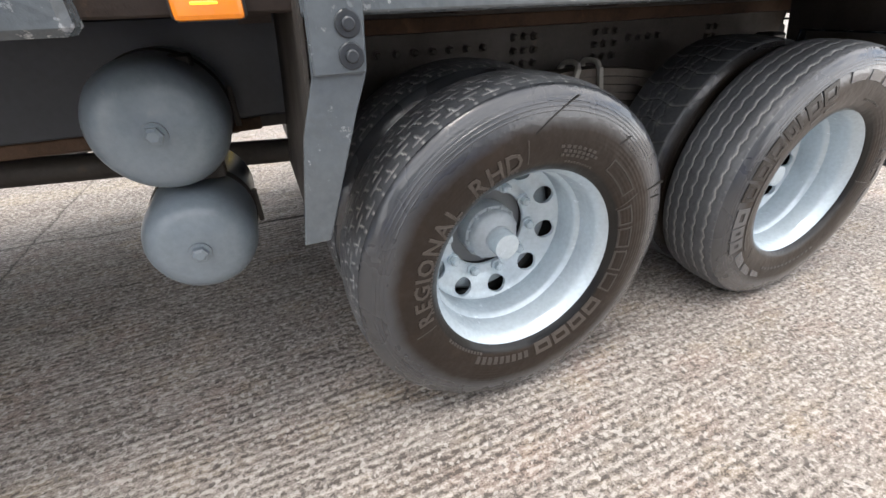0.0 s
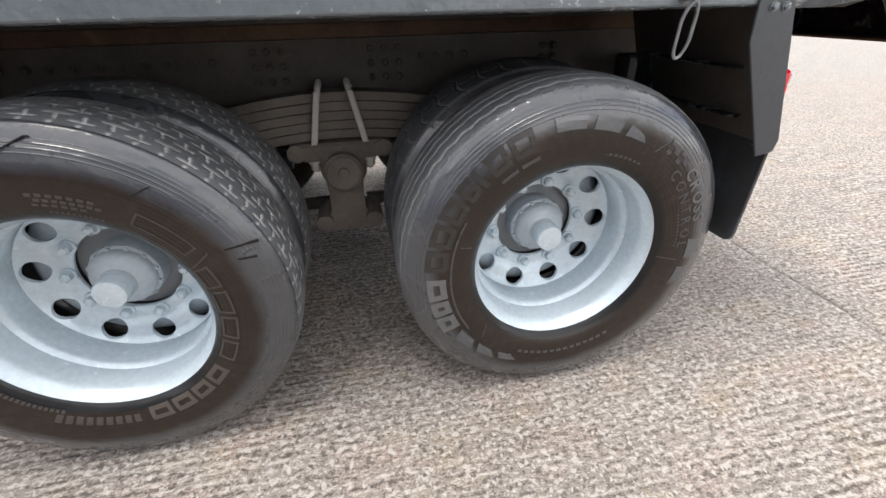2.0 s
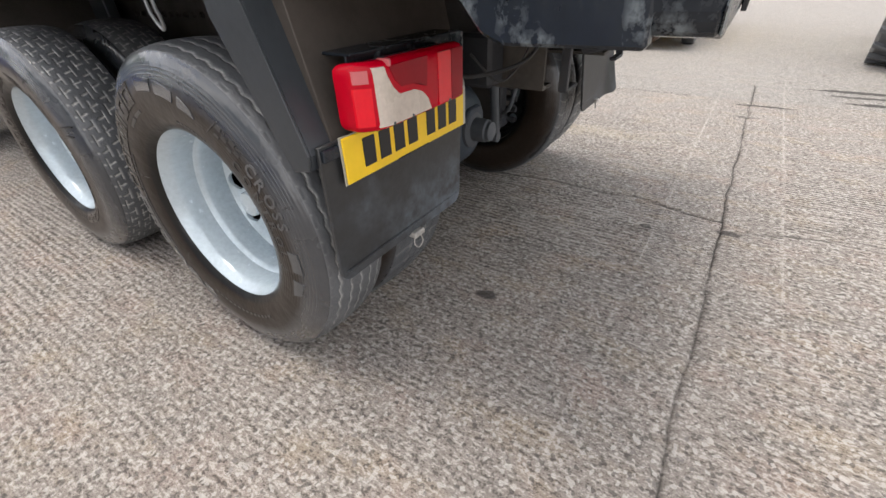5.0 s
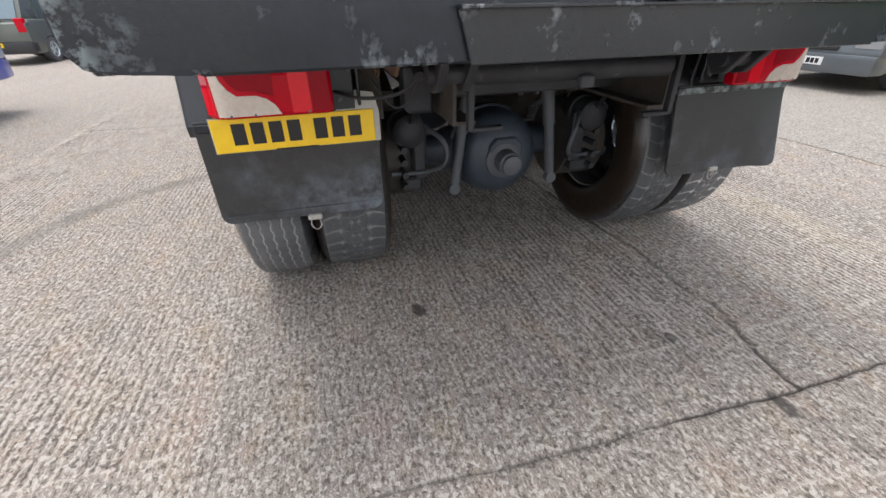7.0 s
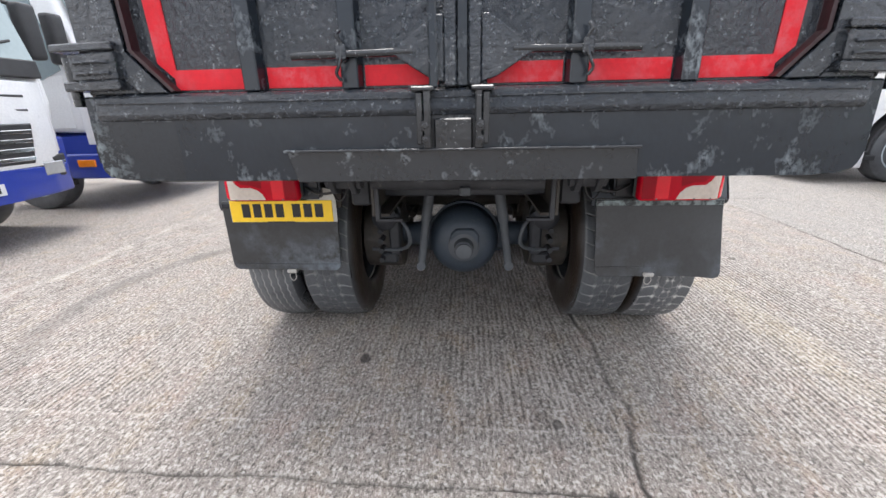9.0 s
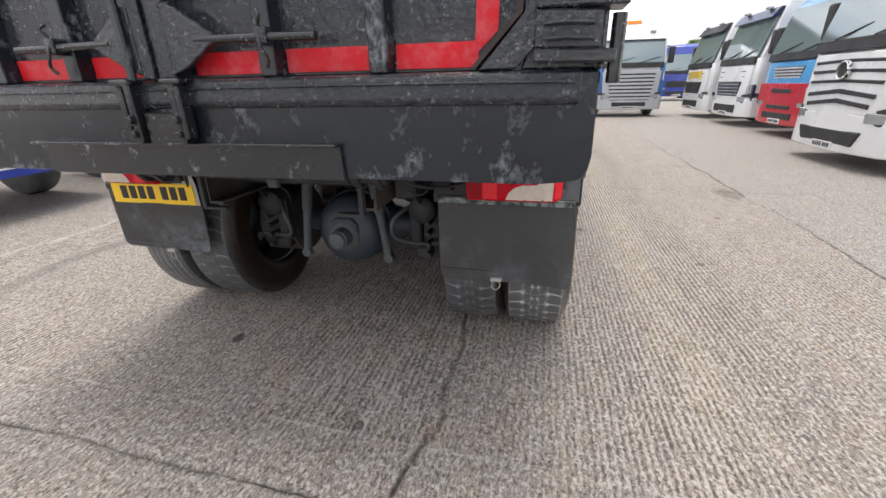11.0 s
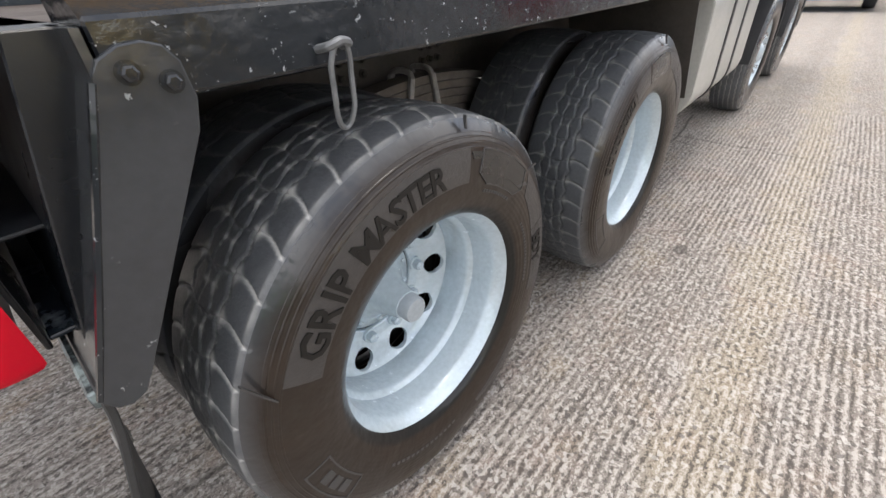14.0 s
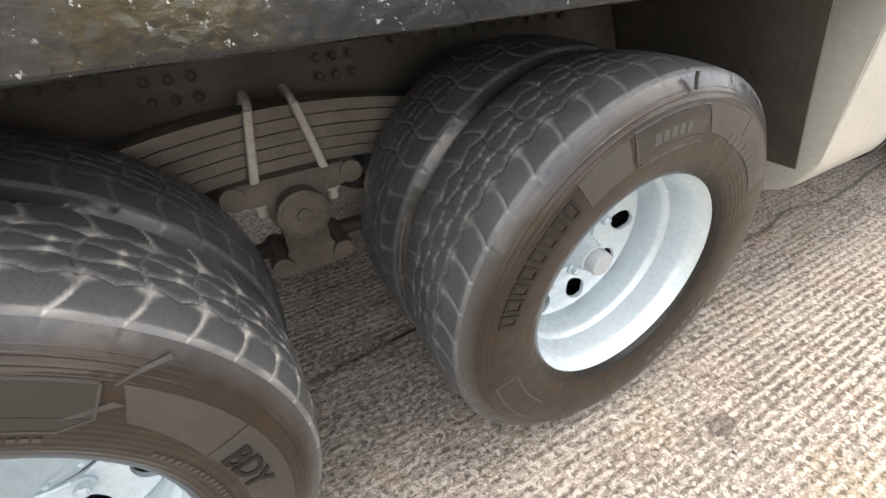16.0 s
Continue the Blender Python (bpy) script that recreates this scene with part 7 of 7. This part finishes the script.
    # the face of the cab
    if style == "slats":
        part("grille", prism([(-0.72, 0.62), (0.72, 0.62), (0.86, 1.58), (-0.86, 1.58)], "x", 0.02, 0.078, 0.01), BLACK_PLASTIC, fp, "dark grille opening")
        for i in range(7):
            z = 0.65 + 0.132 * i
            bar_on(fp, "grille_slat", z, z + 0.078, 0.73 + 0.14 * (z - 0.62), SILVER_CAB, 0.105, 0, 0.06, "silver grille slat")
    elif style == "badge":
        for k, (z, hw) in enumerate(((0.98, 0.74), (1.12, 0.80), (1.27, 0.84), (1.42, 0.86), (1.56, 0.87))):
            bar_on(fp, "grille_slot", z - 0.03, z + 0.03 if k < 2 else z + 0.015, hw, BLACK_PLASTIC, 0.078 - 0.012 * k, -0.07 if k < 2 else -0.02, 0.06, "dark slot in the white front")
        part("badge", lathe([(0.135, 0.0), (0.135, 0.05), (0.125, 0.058), (0.112, 0.052), (0.108, 0.03), (0.0, 0.03)], 28, "x", (0.06, 0, 1.42)), CHROME, fp, "round chrome badge", True)
        part("badge_face", lathe([(0.108, 0.025), (0.108, 0.034), (0.0, 0.034)], 24, "x", (0.06, 0, 1.42)), BLACK_PLASTIC, fp)
        part("bumper_opening", prism([(-0.66, 0.34), (0.66, 0.34), (0.78, 0.56), (-0.78, 0.56)], "x", 0.03, 0.085, 0.02), BLACK_PLASTIC, bp, "dark lower air opening")
    elif style == "small_grille":
        part("grille", prism([(-0.52, 1.30), (0.52, 1.30), (0.60, 1.56), (-0.60, 1.56)], "x", -0.02, 0.035, 0.01), BLACK_PLASTIC, fp, "small dark grille")
        for i in range(4):
            bar_on(fp, "grille_slat", 1.31 + 0.065 * i, 1.345 + 0.065 * i, 0.53 + 0.016 * i, SILVER_CAB, 0.045, 0, 0.04, "silver grille slat")
        bar_on(fp, "red_panel", 0.79, 1.20, 0.985, lower, 0.079, 0, 0.10, "painted lower front panel")
        part("panel_slot", box((0.05, -0.42, 0.98), (0.090, 0.42, 1.08), 0.012), BLACK_PLASTIC, fp, "dark slot in the panel")
        part("bumper_lower", box((0.04, -0.50, 0.62), (0.086, 0.50, 0.72), 0.012), BLACK_PLASTIC, bp)
    else:
        part("grille", prism([(-0.66, 0.84), (0.66, 0.84), (0.74, 1.24), (-0.74, 1.24)], "x", 0.0, 0.080, 0.012), BLACK_PLASTIC, fp, "dark honeycomb grille")
        for i in range(4):
            bar_on(fp, "grille_slat", 0.87 + 0.09 * i, 0.91 + 0.09 * i, 0.66 + 0.015 * i, CHROME if style == "chrome" else BLACK_PLASTIC, 0.092, 0, 0.04)
        for k in (0, 1):
            bar_on(fp, "panel_line", 1.36 + 0.14 * k, 1.385 + 0.14 * k, 0.80, BLACK_PLASTIC, 0.024 - 0.004 * k, 0, 0.03)
        if low_z < 0.4:
            part("bumper_opening", box((0.04, -0.70, 0.38), (0.086, 0.70, 0.60), 0.03, seg=2), BLACK_PLASTIC, bp, "dark lower opening")
    # windscreen, wipers
    gb = prism([(-0.035, w0), (-0.315, w1), (-0.36, w1), (-0.12, w0)], "y", -1.10, 1.10, 0.012)
    ws = part("windscreen", gb, GLASS, lo, "raked windscreen")
    part("screen_base", prism([(0.0, w0 - 0.16), (-0.02, w0 + 0.02), (-0.16, w0 + 0.02), (-0.12, w0 - 0.16)], "y", -1.10, 1.10, 0.012), BLACK_PLASTIC, lo, "black strip under the screen")
    for y in (-0.62, 0.28):
        part("wiper", rod((-0.01, y, w0 + 0.02), (-0.09, y + 0.66, w0 + 0.20), 0.014, n=6), BLACK_PLASTIC, ws)
    if visor:
        part("sun_visor", prism([(-0.16, w1 - 0.04), (-0.36, w1 + 0.22), (-0.46, w1 + 0.22), (-0.38, w1 - 0.02)], "y", -1.12, 1.12, 0.012), visor, lo, "sun visor")
        for y in (-0.62, 0.62):
            part("roof_lamp", box((-0.36, y - 0.10, w1 + 0.20), (-0.24, y + 0.10, w1 + 0.27), 0.015), HEADLIGHT, lo)
    if beacon:
        lb = part("light_bar", box((-1.0, -0.30, top + 0.05), (-0.80, 0.30, top + 0.17), 0.03, seg=2), AMBER_LENS, lo, "amber roof light bar")
        part("bar_rail", rod((-0.9, -0.8, top + 0.05), (-0.9, 0.8, top + 0.05), 0.022, n=8), CHROME, lb)
    # chassis and wheels
    for s in (-1, 1):
        part("chassis_rail", box((-chassis_len, 0.40 * s - 0.04, 0.72), (-0.5, 0.40 * s + 0.04, 0.96), 0.01), BLACK_PLASTIC, lo)
        small_wheel(lo, -1.40, 1.05 * s, 0.50, 0.30, s, SILVER)
        small_wheel(lo, -chassis_len + 1.1, 0.98 * s, 0.50, 0.50, s, SILVER)
        part("side_tank", box((-3.9, 1.10 * s - 0.12, 0.45), (-2.5, 1.10 * s + 0.12, 1.0), 0.05, seg=2), GALV, lo, "metal side tank", True)
    return lo


def facing(x, y, heading):
    """Stand a vehicle with the middle of its front at x, y."""
    return pose(x, y, 0, 0, 0, heading)


lorry("silver and blue lorry cab with pale slatted grille", facing(-15.9, 4.28, 2), WHITE_CAB, BLUE_CAB, SILVER_CAB, "slats", 3.30, SILVER_CAB, visor=WHITE_CAB, beacon=True, screen=(1.95, 2.80))
lorry("light blue lorry cab with dark grille", facing(-16.0, 0.92, 0), LIGHT_BLUE, LIGHT_BLUE, LIGHT_BLUE, "dark", 3.3)
lorry("white lorry cab with black slots and a round badge", facing(-5.72, 5.62, -90), WHITE_CAB, WHITE_CAB, WHITE_CAB, "badge", 3.7, screen=(1.86, 3.0), low_z=0.24)
lorry("blue lorry cab with red bumper and lower panels", facing(-9.62, 6.62, -88), LIGHT_BLUE, RED_CAB, RED_CAB, "small_grille", 3.25, LIGHT_BLUE, beacon=True, split=1.15)
lorry("white lorry cab with navy doors and chrome grille", facing(-12.78, 6.60, -88), WHITE_CAB, NAVY, WHITE_CAB, "chrome", 3.6, WHITE_CAB, NAVY, visor=NAVY)
yl = lorry("white lorry cab with dark grille and yellow badge panel", facing(-16.15, 6.60, -88), WHITE_CAB, WHITE_CAB, WHITE_CAB, "dark", 3.4, WHITE_CAB, visor=BLACK_PLASTIC)
bar_on(yl, "badge_panel", 1.27, 1.60, 0.62, YELLOW_CAB, 0.034, 0, 0.05, "yellow panel")
lorry("dark blue lorry far down the yard", facing(-30, 9.7, -8), ROYAL_BLUE, ROYAL_BLUE, ROYAL_BLUE, "dark", 3.5)
lorry("white and royal blue lorry cab with chrome lights", facing(-0.95, -4.65, 90), WHITE_CAB, ROYAL_BLUE, ROYAL_BLUE, "chrome", 3.4, WHITE_CAB, low_z=0.48, split=1.07)
lorry("royal blue lorry cab with white upper cab", facing(-4.2, -4.8, 89), WHITE_CAB, ROYAL_BLUE, ROYAL_BLUE, "dark", 3.3, WHITE_CAB, low_z=0.45, split=1.07)
lorry("royal blue lorry with white number plate", facing(-12.9, -5.10, 4), ROYAL_BLUE, ROYAL_BLUE, ROYAL_BLUE, "dark", 3.2)
lorry("blue and white lorry cab with dark grille slots", facing(-12.6, -1.65, 3), WHITE_CAB, BLUE_CAB, BLUE_CAB, "badge", 3.3, BLUE_CAB)


def car(label, m, paint, name="car", category="car", length=4.3, width=1.76, height=1.46, roof=(-0.9, -3.4), nose=0.72, rim=None, van=False, tail_lamps=True, spare=False):
    c = root(name, label, category, m)
    L, W = length, width / 2
    zb = 0.26
    bonnet = nose + 0.14
    if van:
        side = [(0.02, zb), (0.05, nose), (-0.55, bonnet + 0.08), (-1.25, height - 0.06), (-1.5, height), (-L + 0.1, height), (-L, height - 0.25), (-L, zb)]
    else:
        side = [(0.0, zb), (0.05, 0.5), (0.0, nose), (-0.95, bonnet), (-L + 0.25, bonnet + 0.06), (-L - 0.02, nose + 0.1), (-L, zb)]
    # wheel cut-outs along the sill
    for cx in (-L + 0.85, -0.85):
        side += [(cx - 0.38, zb)] + [(cx + 0.38 * math.cos(a), 0.31 + 0.38 * math.sin(a)) for a in [math.pi - math.pi * k / 8 for k in range(9)]] + [(cx + 0.38, zb)]
    part("body", prism(side, "y", -W, W, 0.035, None, None, 0, 2), paint, c, "painted car body", True)
    if not van:
        gh = [(-0.85, bonnet - 0.02), (-1.45, height - 0.04), (-1.75, height), (-L + 0.95, height), (-L + 0.45, height - 0.1), (-L + 0.12, bonnet)]
        part("cabin", prism(gh, "y", -W + 0.10, W - 0.10, 0.05, None, None, 0, 2), paint, c, "car cabin", True)
        for s in (-1, 1):
            for a, b in ((-1.28, -2.05), (-2.15, -L + 0.85)):
                part("side_window", prism([(a, bonnet + 0.05), (a - 0.22 if a > -2 else a, height - 0.10), (b, height - 0.10), (b, bonnet + 0.05)], "y", (W - 0.10) * s, (W - 0.088) * s, 0), GLASS, c, "side window")
        part("windscreen", prism([(-0.90, bonnet + 0.03), (-1.42, height - 0.08), (-1.44, height - 0.09), (-0.94, bonnet + 0.02)], "y", -W + 0.18, W - 0.18, 0), GLASS, c, "windscreen")
        part("rear_screen", prism([(-L + 0.16, bonnet + 0.06), (-L + 0.46, height - 0.14), (-L + 0.42, height - 0.13), (-L + 0.11, bonnet + 0.07)], "y", -W + 0.2, W - 0.2, 0), GLASS, c, "rear screen")
    else:
        part("windscreen", prism([(-0.60, bonnet + 0.12), (-1.22, height - 0.12), (-1.20, height - 0.10), (-0.57, bonnet + 0.13)], "y", -W + 0.14, W - 0.14, 0), GLASS, c, "windscreen")
    part("front_bumper", box((-0.25, -W - 0.005, 0.24), (0.09, W + 0.005, 0.50), 0.05, seg=2), paint if not van else BLACK_PLASTIC, c, "front bumper", True)
    part("rear_bumper", box((-L - 0.08, -W - 0.005, 0.28), (-L + 0.2, W + 0.005, 0.55), 0.05, seg=2), BLACK_PLASTIC, c, "rear bumper", True)
    part("grille", box((0.0, -0.38, 0.54), (0.065, 0.38, nose - 0.02), 0.015), BLACK_PLASTIC, c)
    plate_on(c, 0.085, 0, 0.34)
    for s in (-1, 1):
        part("headlight", box((-0.22, (W - 0.18) * s - 0.16, nose - 0.14), (0.045, (W - 0.18) * s + 0.16, nose), 0.03, seg=2), HEADLIGHT, c, "clear headlight", True)
        if tail_lamps:
            part("tail_lamp", box((-L - 0.03, (W - 0.12) * s - 0.10, nose - 0.1), (-L + 0.12, (W - 0.12) * s + 0.10, nose + 0.22), 0.02), RED_LENS, c, "red tail lamp")
        for x in (-0.85, -L + 0.85):
            small_wheel(c, x, (W - 0.10) * s, 0.32, 0.21, s, rim or SILVER, 5)
    yp = plate_on(c, 0, 0, 0, YELLOW)
    yp.matrix_local = pose(-L - 0.085, 0.0, 0.42, 0, 0, 180)
    if spare:
        sw = small_wheel(c, 0, 0, 0.33, 0.2, -1, SILVER, 5, "spare_wheel")
        sw.matrix_local = pose(-L - 0.12, 0.12, 0.98, 0, 0, -90)
    return c


car("grey hatchback car with dark windows", facing(-3.0, 6.45, -86), GREY_CAR, length=4.2, width=1.8, height=1.5)
car("bright yellow panel van", facing(-0.32, 6.62, -90), YELLOW_CAB, "van", "van", 4.6, 1.9, 1.95, van=True, nose=0.86)
car("grey-green off-road car with spare wheel on its tail door", facing(-16.4, -8.55, 178), SUV_PAINT, "off_road_car", "car", 4.1, 1.8, 1.75, nose=0.86, spare=True)


# ---------------------------------------------------------------- green tractor
def lugged_wheel(parent, x, y, r, w, side, rim_mat):
    m = pose(x, y, r - 0.01, 0, 0, 0 if side < 0 else 180)
    wh = part("wheel", lathe([(r * 0.52, 0.2 * w), (r * 0.55, -0.42 * w), (r * 0.50, -0.44 * w), (r * 0.46, -0.2 * w), (r * 0.2, -0.12 * w), (r * 0.16, -0.3 * w), (0, -0.32 * w)], 30), rim_mat, parent, "pale tractor rim", True, m)
    ty = part("tyre", lathe([(r * 0.54, -0.40 * w), (r * 0.62, -0.5 * w), (r * 0.85, -0.5 * w), (r * 0.93, -0.42 * w), (r * 0.945, 0), (r * 0.93, 0.42 * w), (r * 0.85, 0.5 * w), (r * 0.54, 0.40 * w)], 40), TREAD, wh, "lugged tractor tyre", True)
    lug = None
    for i in range(22):
        for s in (-1, 1):
            a = 360 / 22 * (i + (0.5 if s > 0 else 0))
            at = pose(0, 0, 0, 0, a, 0)
            if s > 0:
                at = at @ pose(0, 0, 0, 0, 0, 180)
            if lug is None:
                b = prism([(-0.03, -0.5 * w), (0.03, -0.5 * w), (0.14, 0.03 * w), (0.08, 0.03 * w)], "z", r * 0.925, r, 0.008)
                lug = part("tread_lug", b, TREAD, wh, "", False, at)
            else:
                again(lug, at, wh)
    return wh


tr = root("tractor", "bright green tractor with lugged tyres beside the joint", "tractor", pose(4.25, 7.40, 0, 0, 0, 80))
for s in (-1, 1):
    lugged_wheel(tr, -1.25, 1.02 * s, 0.80, 0.46, s, CREAM)
    lugged_wheel(tr, 1.35, 0.90 * s, 0.58, 0.36, s, CREAM)
    part("mudguard", prism([(-1.25 + 0.88 * math.cos(a), 0.79 + 0.88 * math.sin(a)) for a in [radians(20 + 16 * k) for k in range(9)]] + [(-1.25 + 0.93 * math.cos(a), 0.79 + 0.93 * math.sin(a)) for a in [radians(148 - 16 * k) for k in range(9)]], "y", 0.72 * s, 1.28 * s, 0.0),
         GREEN_MACHINE, tr, "green mudguard", True)
    part("lift_arm", rod((-1.5, 0.35 * s, 0.75), (-2.25, 0.42 * s, 0.55), 0.035, n=10), BLACK_PLASTIC, tr, "", True)
part("bonnet", prism([(-0.2, 0.75), (-0.2, 1.55), (1.6, 1.45), (1.85, 1.30), (1.9, 0.75)], "y", -0.38, 0.38, 0.05, None, None, 0, 2), GREEN_MACHINE, tr, "green bonnet", True)
part("rear_bar", box((-2.0, -0.72, 1.12), (-1.85, 0.72, 1.26), 0.02), GREEN_MACHINE, tr, "green rear bar")
part("transmission", box((-1.75, -0.42, 0.58), (0.2, 0.42, 1.0), 0.06, seg=2), BLACK_PLASTIC, tr, "dark transmission housing", True)
part("rear_axle", rod((-1.25, -0.9, 0.79), (-1.25, 0.9, 0.79), 0.12, n=16), BLACK_PLASTIC, tr, "", True)
part("front_axle", rod((1.35, -0.8, 0.57), (1.35, 0.8, 0.57), 0.08, n=14), BLACK_PLASTIC, tr, "", True)
part("hitch", prism([(-0.16, 1.18), (0.16, 1.18), (0.05, 0.98), (-0.05, 0.98)], "x", -2.06, -2.0, 0.008), RUSTY, tr, "rusty hitch plate")
part("cab_frame", prism([(-1.6, 1.35), (-1.5, 2.6), (-0.35, 2.6), (-0.2, 1.35)], "y", -0.72, 0.72, 0.04), GLASS, tr, "glazed tractor cab")
part("cab_roof", box((-1.7, -0.8, 2.58), (-0.25, 0.8, 2.72), 0.05, seg=2), GREEN_MACHINE, tr, "green cab roof", True)

# ---------------------------------------------------------------- shed and trees beyond
SHED = surface("green_sheet_cladding", (0.13, 0.17, 0.105), (0.10, 0.135, 0.085), 0.5, big=0.8, streak=(1, 1, 0.15), relief=0.05)
ROOF = surface("grey_sheet_roof", (0.22, 0.23, 0.23), None, 0.6, big=0.6, relief=0.05)
shed = root("shed", "green corrugated metal shed with an open dark bay", "building", pose(-22.5, 0, 0))
pr = []
for i in range(0, 100):
    y = 3.35 - i * 0.17
    pr += [(0.0, y), (0.0, y - 0.06), (0.035, y - 0.085), (0.035, y - 0.145)]
part("wall", prism(pr + [(-0.08, 3.35 - 17), (-0.08, 3.35)], "z", 3.4, 6.6, 0.0), SHED, shed, "green ribbed cladding")
for y in (3.3, -1.4, -6.2, -11):
    part("column", box((-0.25, y - 0.16, 0), (0.02, y + 0.16, 3.42), 0.01), WHITE_CAB if y > 3 else GALV, shed, "pale upright column")
part("side_wall", box((-9, 3.2, 0), (-0.1, 3.32, 6.6), 0.0), SHED, shed, "green side wall")
part("back_wall", box((-9.1, -14, 0), (-9, 3.3, 6.6), 0.0), SHED, shed)
part("roof", prism([(-9.3, 6.6), (0.25, 6.6), (0.25, 6.72), (-4.5, 7.7), (-9.3, 6.72)], "y", -14, 3.5, 0.0), ROOF, shed, "grey sheet roof")

BARK = surface("tree_bark", (0.10, 0.075, 0.05), None, 0.85, relief=0.8, relief_scale=20, relief_dist=0.02)
LEAF = surface("green_leaves", (0.060, 0.115, 0.028), (0.038, 0.080, 0.020), 0.55, big=1.5, relief=0.0)


def tree(m, h, seed):
    rnd = random.Random(seed)
    t = root("tree", "leafy green tree beyond the parked lorries", "tree", m, "trees beyond the yard")
    tk = bmesh.new()
    rod((0, 0, 0), (0.1, 0.05, h * 0.35), 0.32, 0.22, 12, tk)
    rod((0.1, 0.05, h * 0.34), (0.0, 0.1, h * 0.7), 0.22, 0.08, 10, tk)
    tips = []
    for i in range(9):
        a, z = rnd.uniform(0, 6.28), h * rnd.uniform(0.28, 0.6)
        d = rnd.uniform(0.15, 0.30) * h
        e = Vector((math.cos(a) * d, math.sin(a) * d, z + h * rnd.uniform(0.08, 0.25)))
        rod((0.08, 0.05, z), e, 0.11, 0.03, 8, tk)
        tips.append(e)
    part("trunk", tk, BARK, t, "brown tapered trunk", True)
    vs, fs = [], []
    tips += [Vector((rnd.uniform(-.2, .2) * h, rnd.uniform(-.2, .2) * h, h * rnd.uniform(0.5, 0.95))) for _ in range(12)]
    for c in tips:
        rad = h * rnd.uniform(0.09, 0.16)
        for _ in range(130):
            d = Vector((rnd.gauss(0, 1), rnd.gauss(0, 1), rnd.gauss(0, 0.8))).normalized() * rad * rnd.uniform(0.5, 1.1)
            u = Vector((rnd.gauss(0, 1), rnd.gauss(0, 1), rnd.gauss(0, 1))).normalized()
            v = u.orthogonal().normalized()
            s, k = rnd.uniform(0.12, 0.26), len(vs)
            p = c + d
            vs += [p - u * s, p + v * s * 0.55, p + u * s, p - v * s * 0.55]
            fs.append((k, k + 1, k + 2, k + 3))
    me = bpy.data.meshes.new("crown")
    me.from_pydata([tuple(v) for v in vs], [], fs)
    me.materials.append(LEAF)
    cr = new("crown", me)
    cr.parent = t
    cr["label"] = "loose crown of small leaves"
    return t


for i, (x, y, h) in enumerate(((-50, 6, 6.5), (-54, 11, 7), (-47, 16, 5.5), (-52, 21, 6.5), (-44, 27, 6), (-36, 33, 5.5), (-55, 1, 6.5))):
    tree(pose(x, y, 0, 0, 0, 50 * i), h, i + 3)
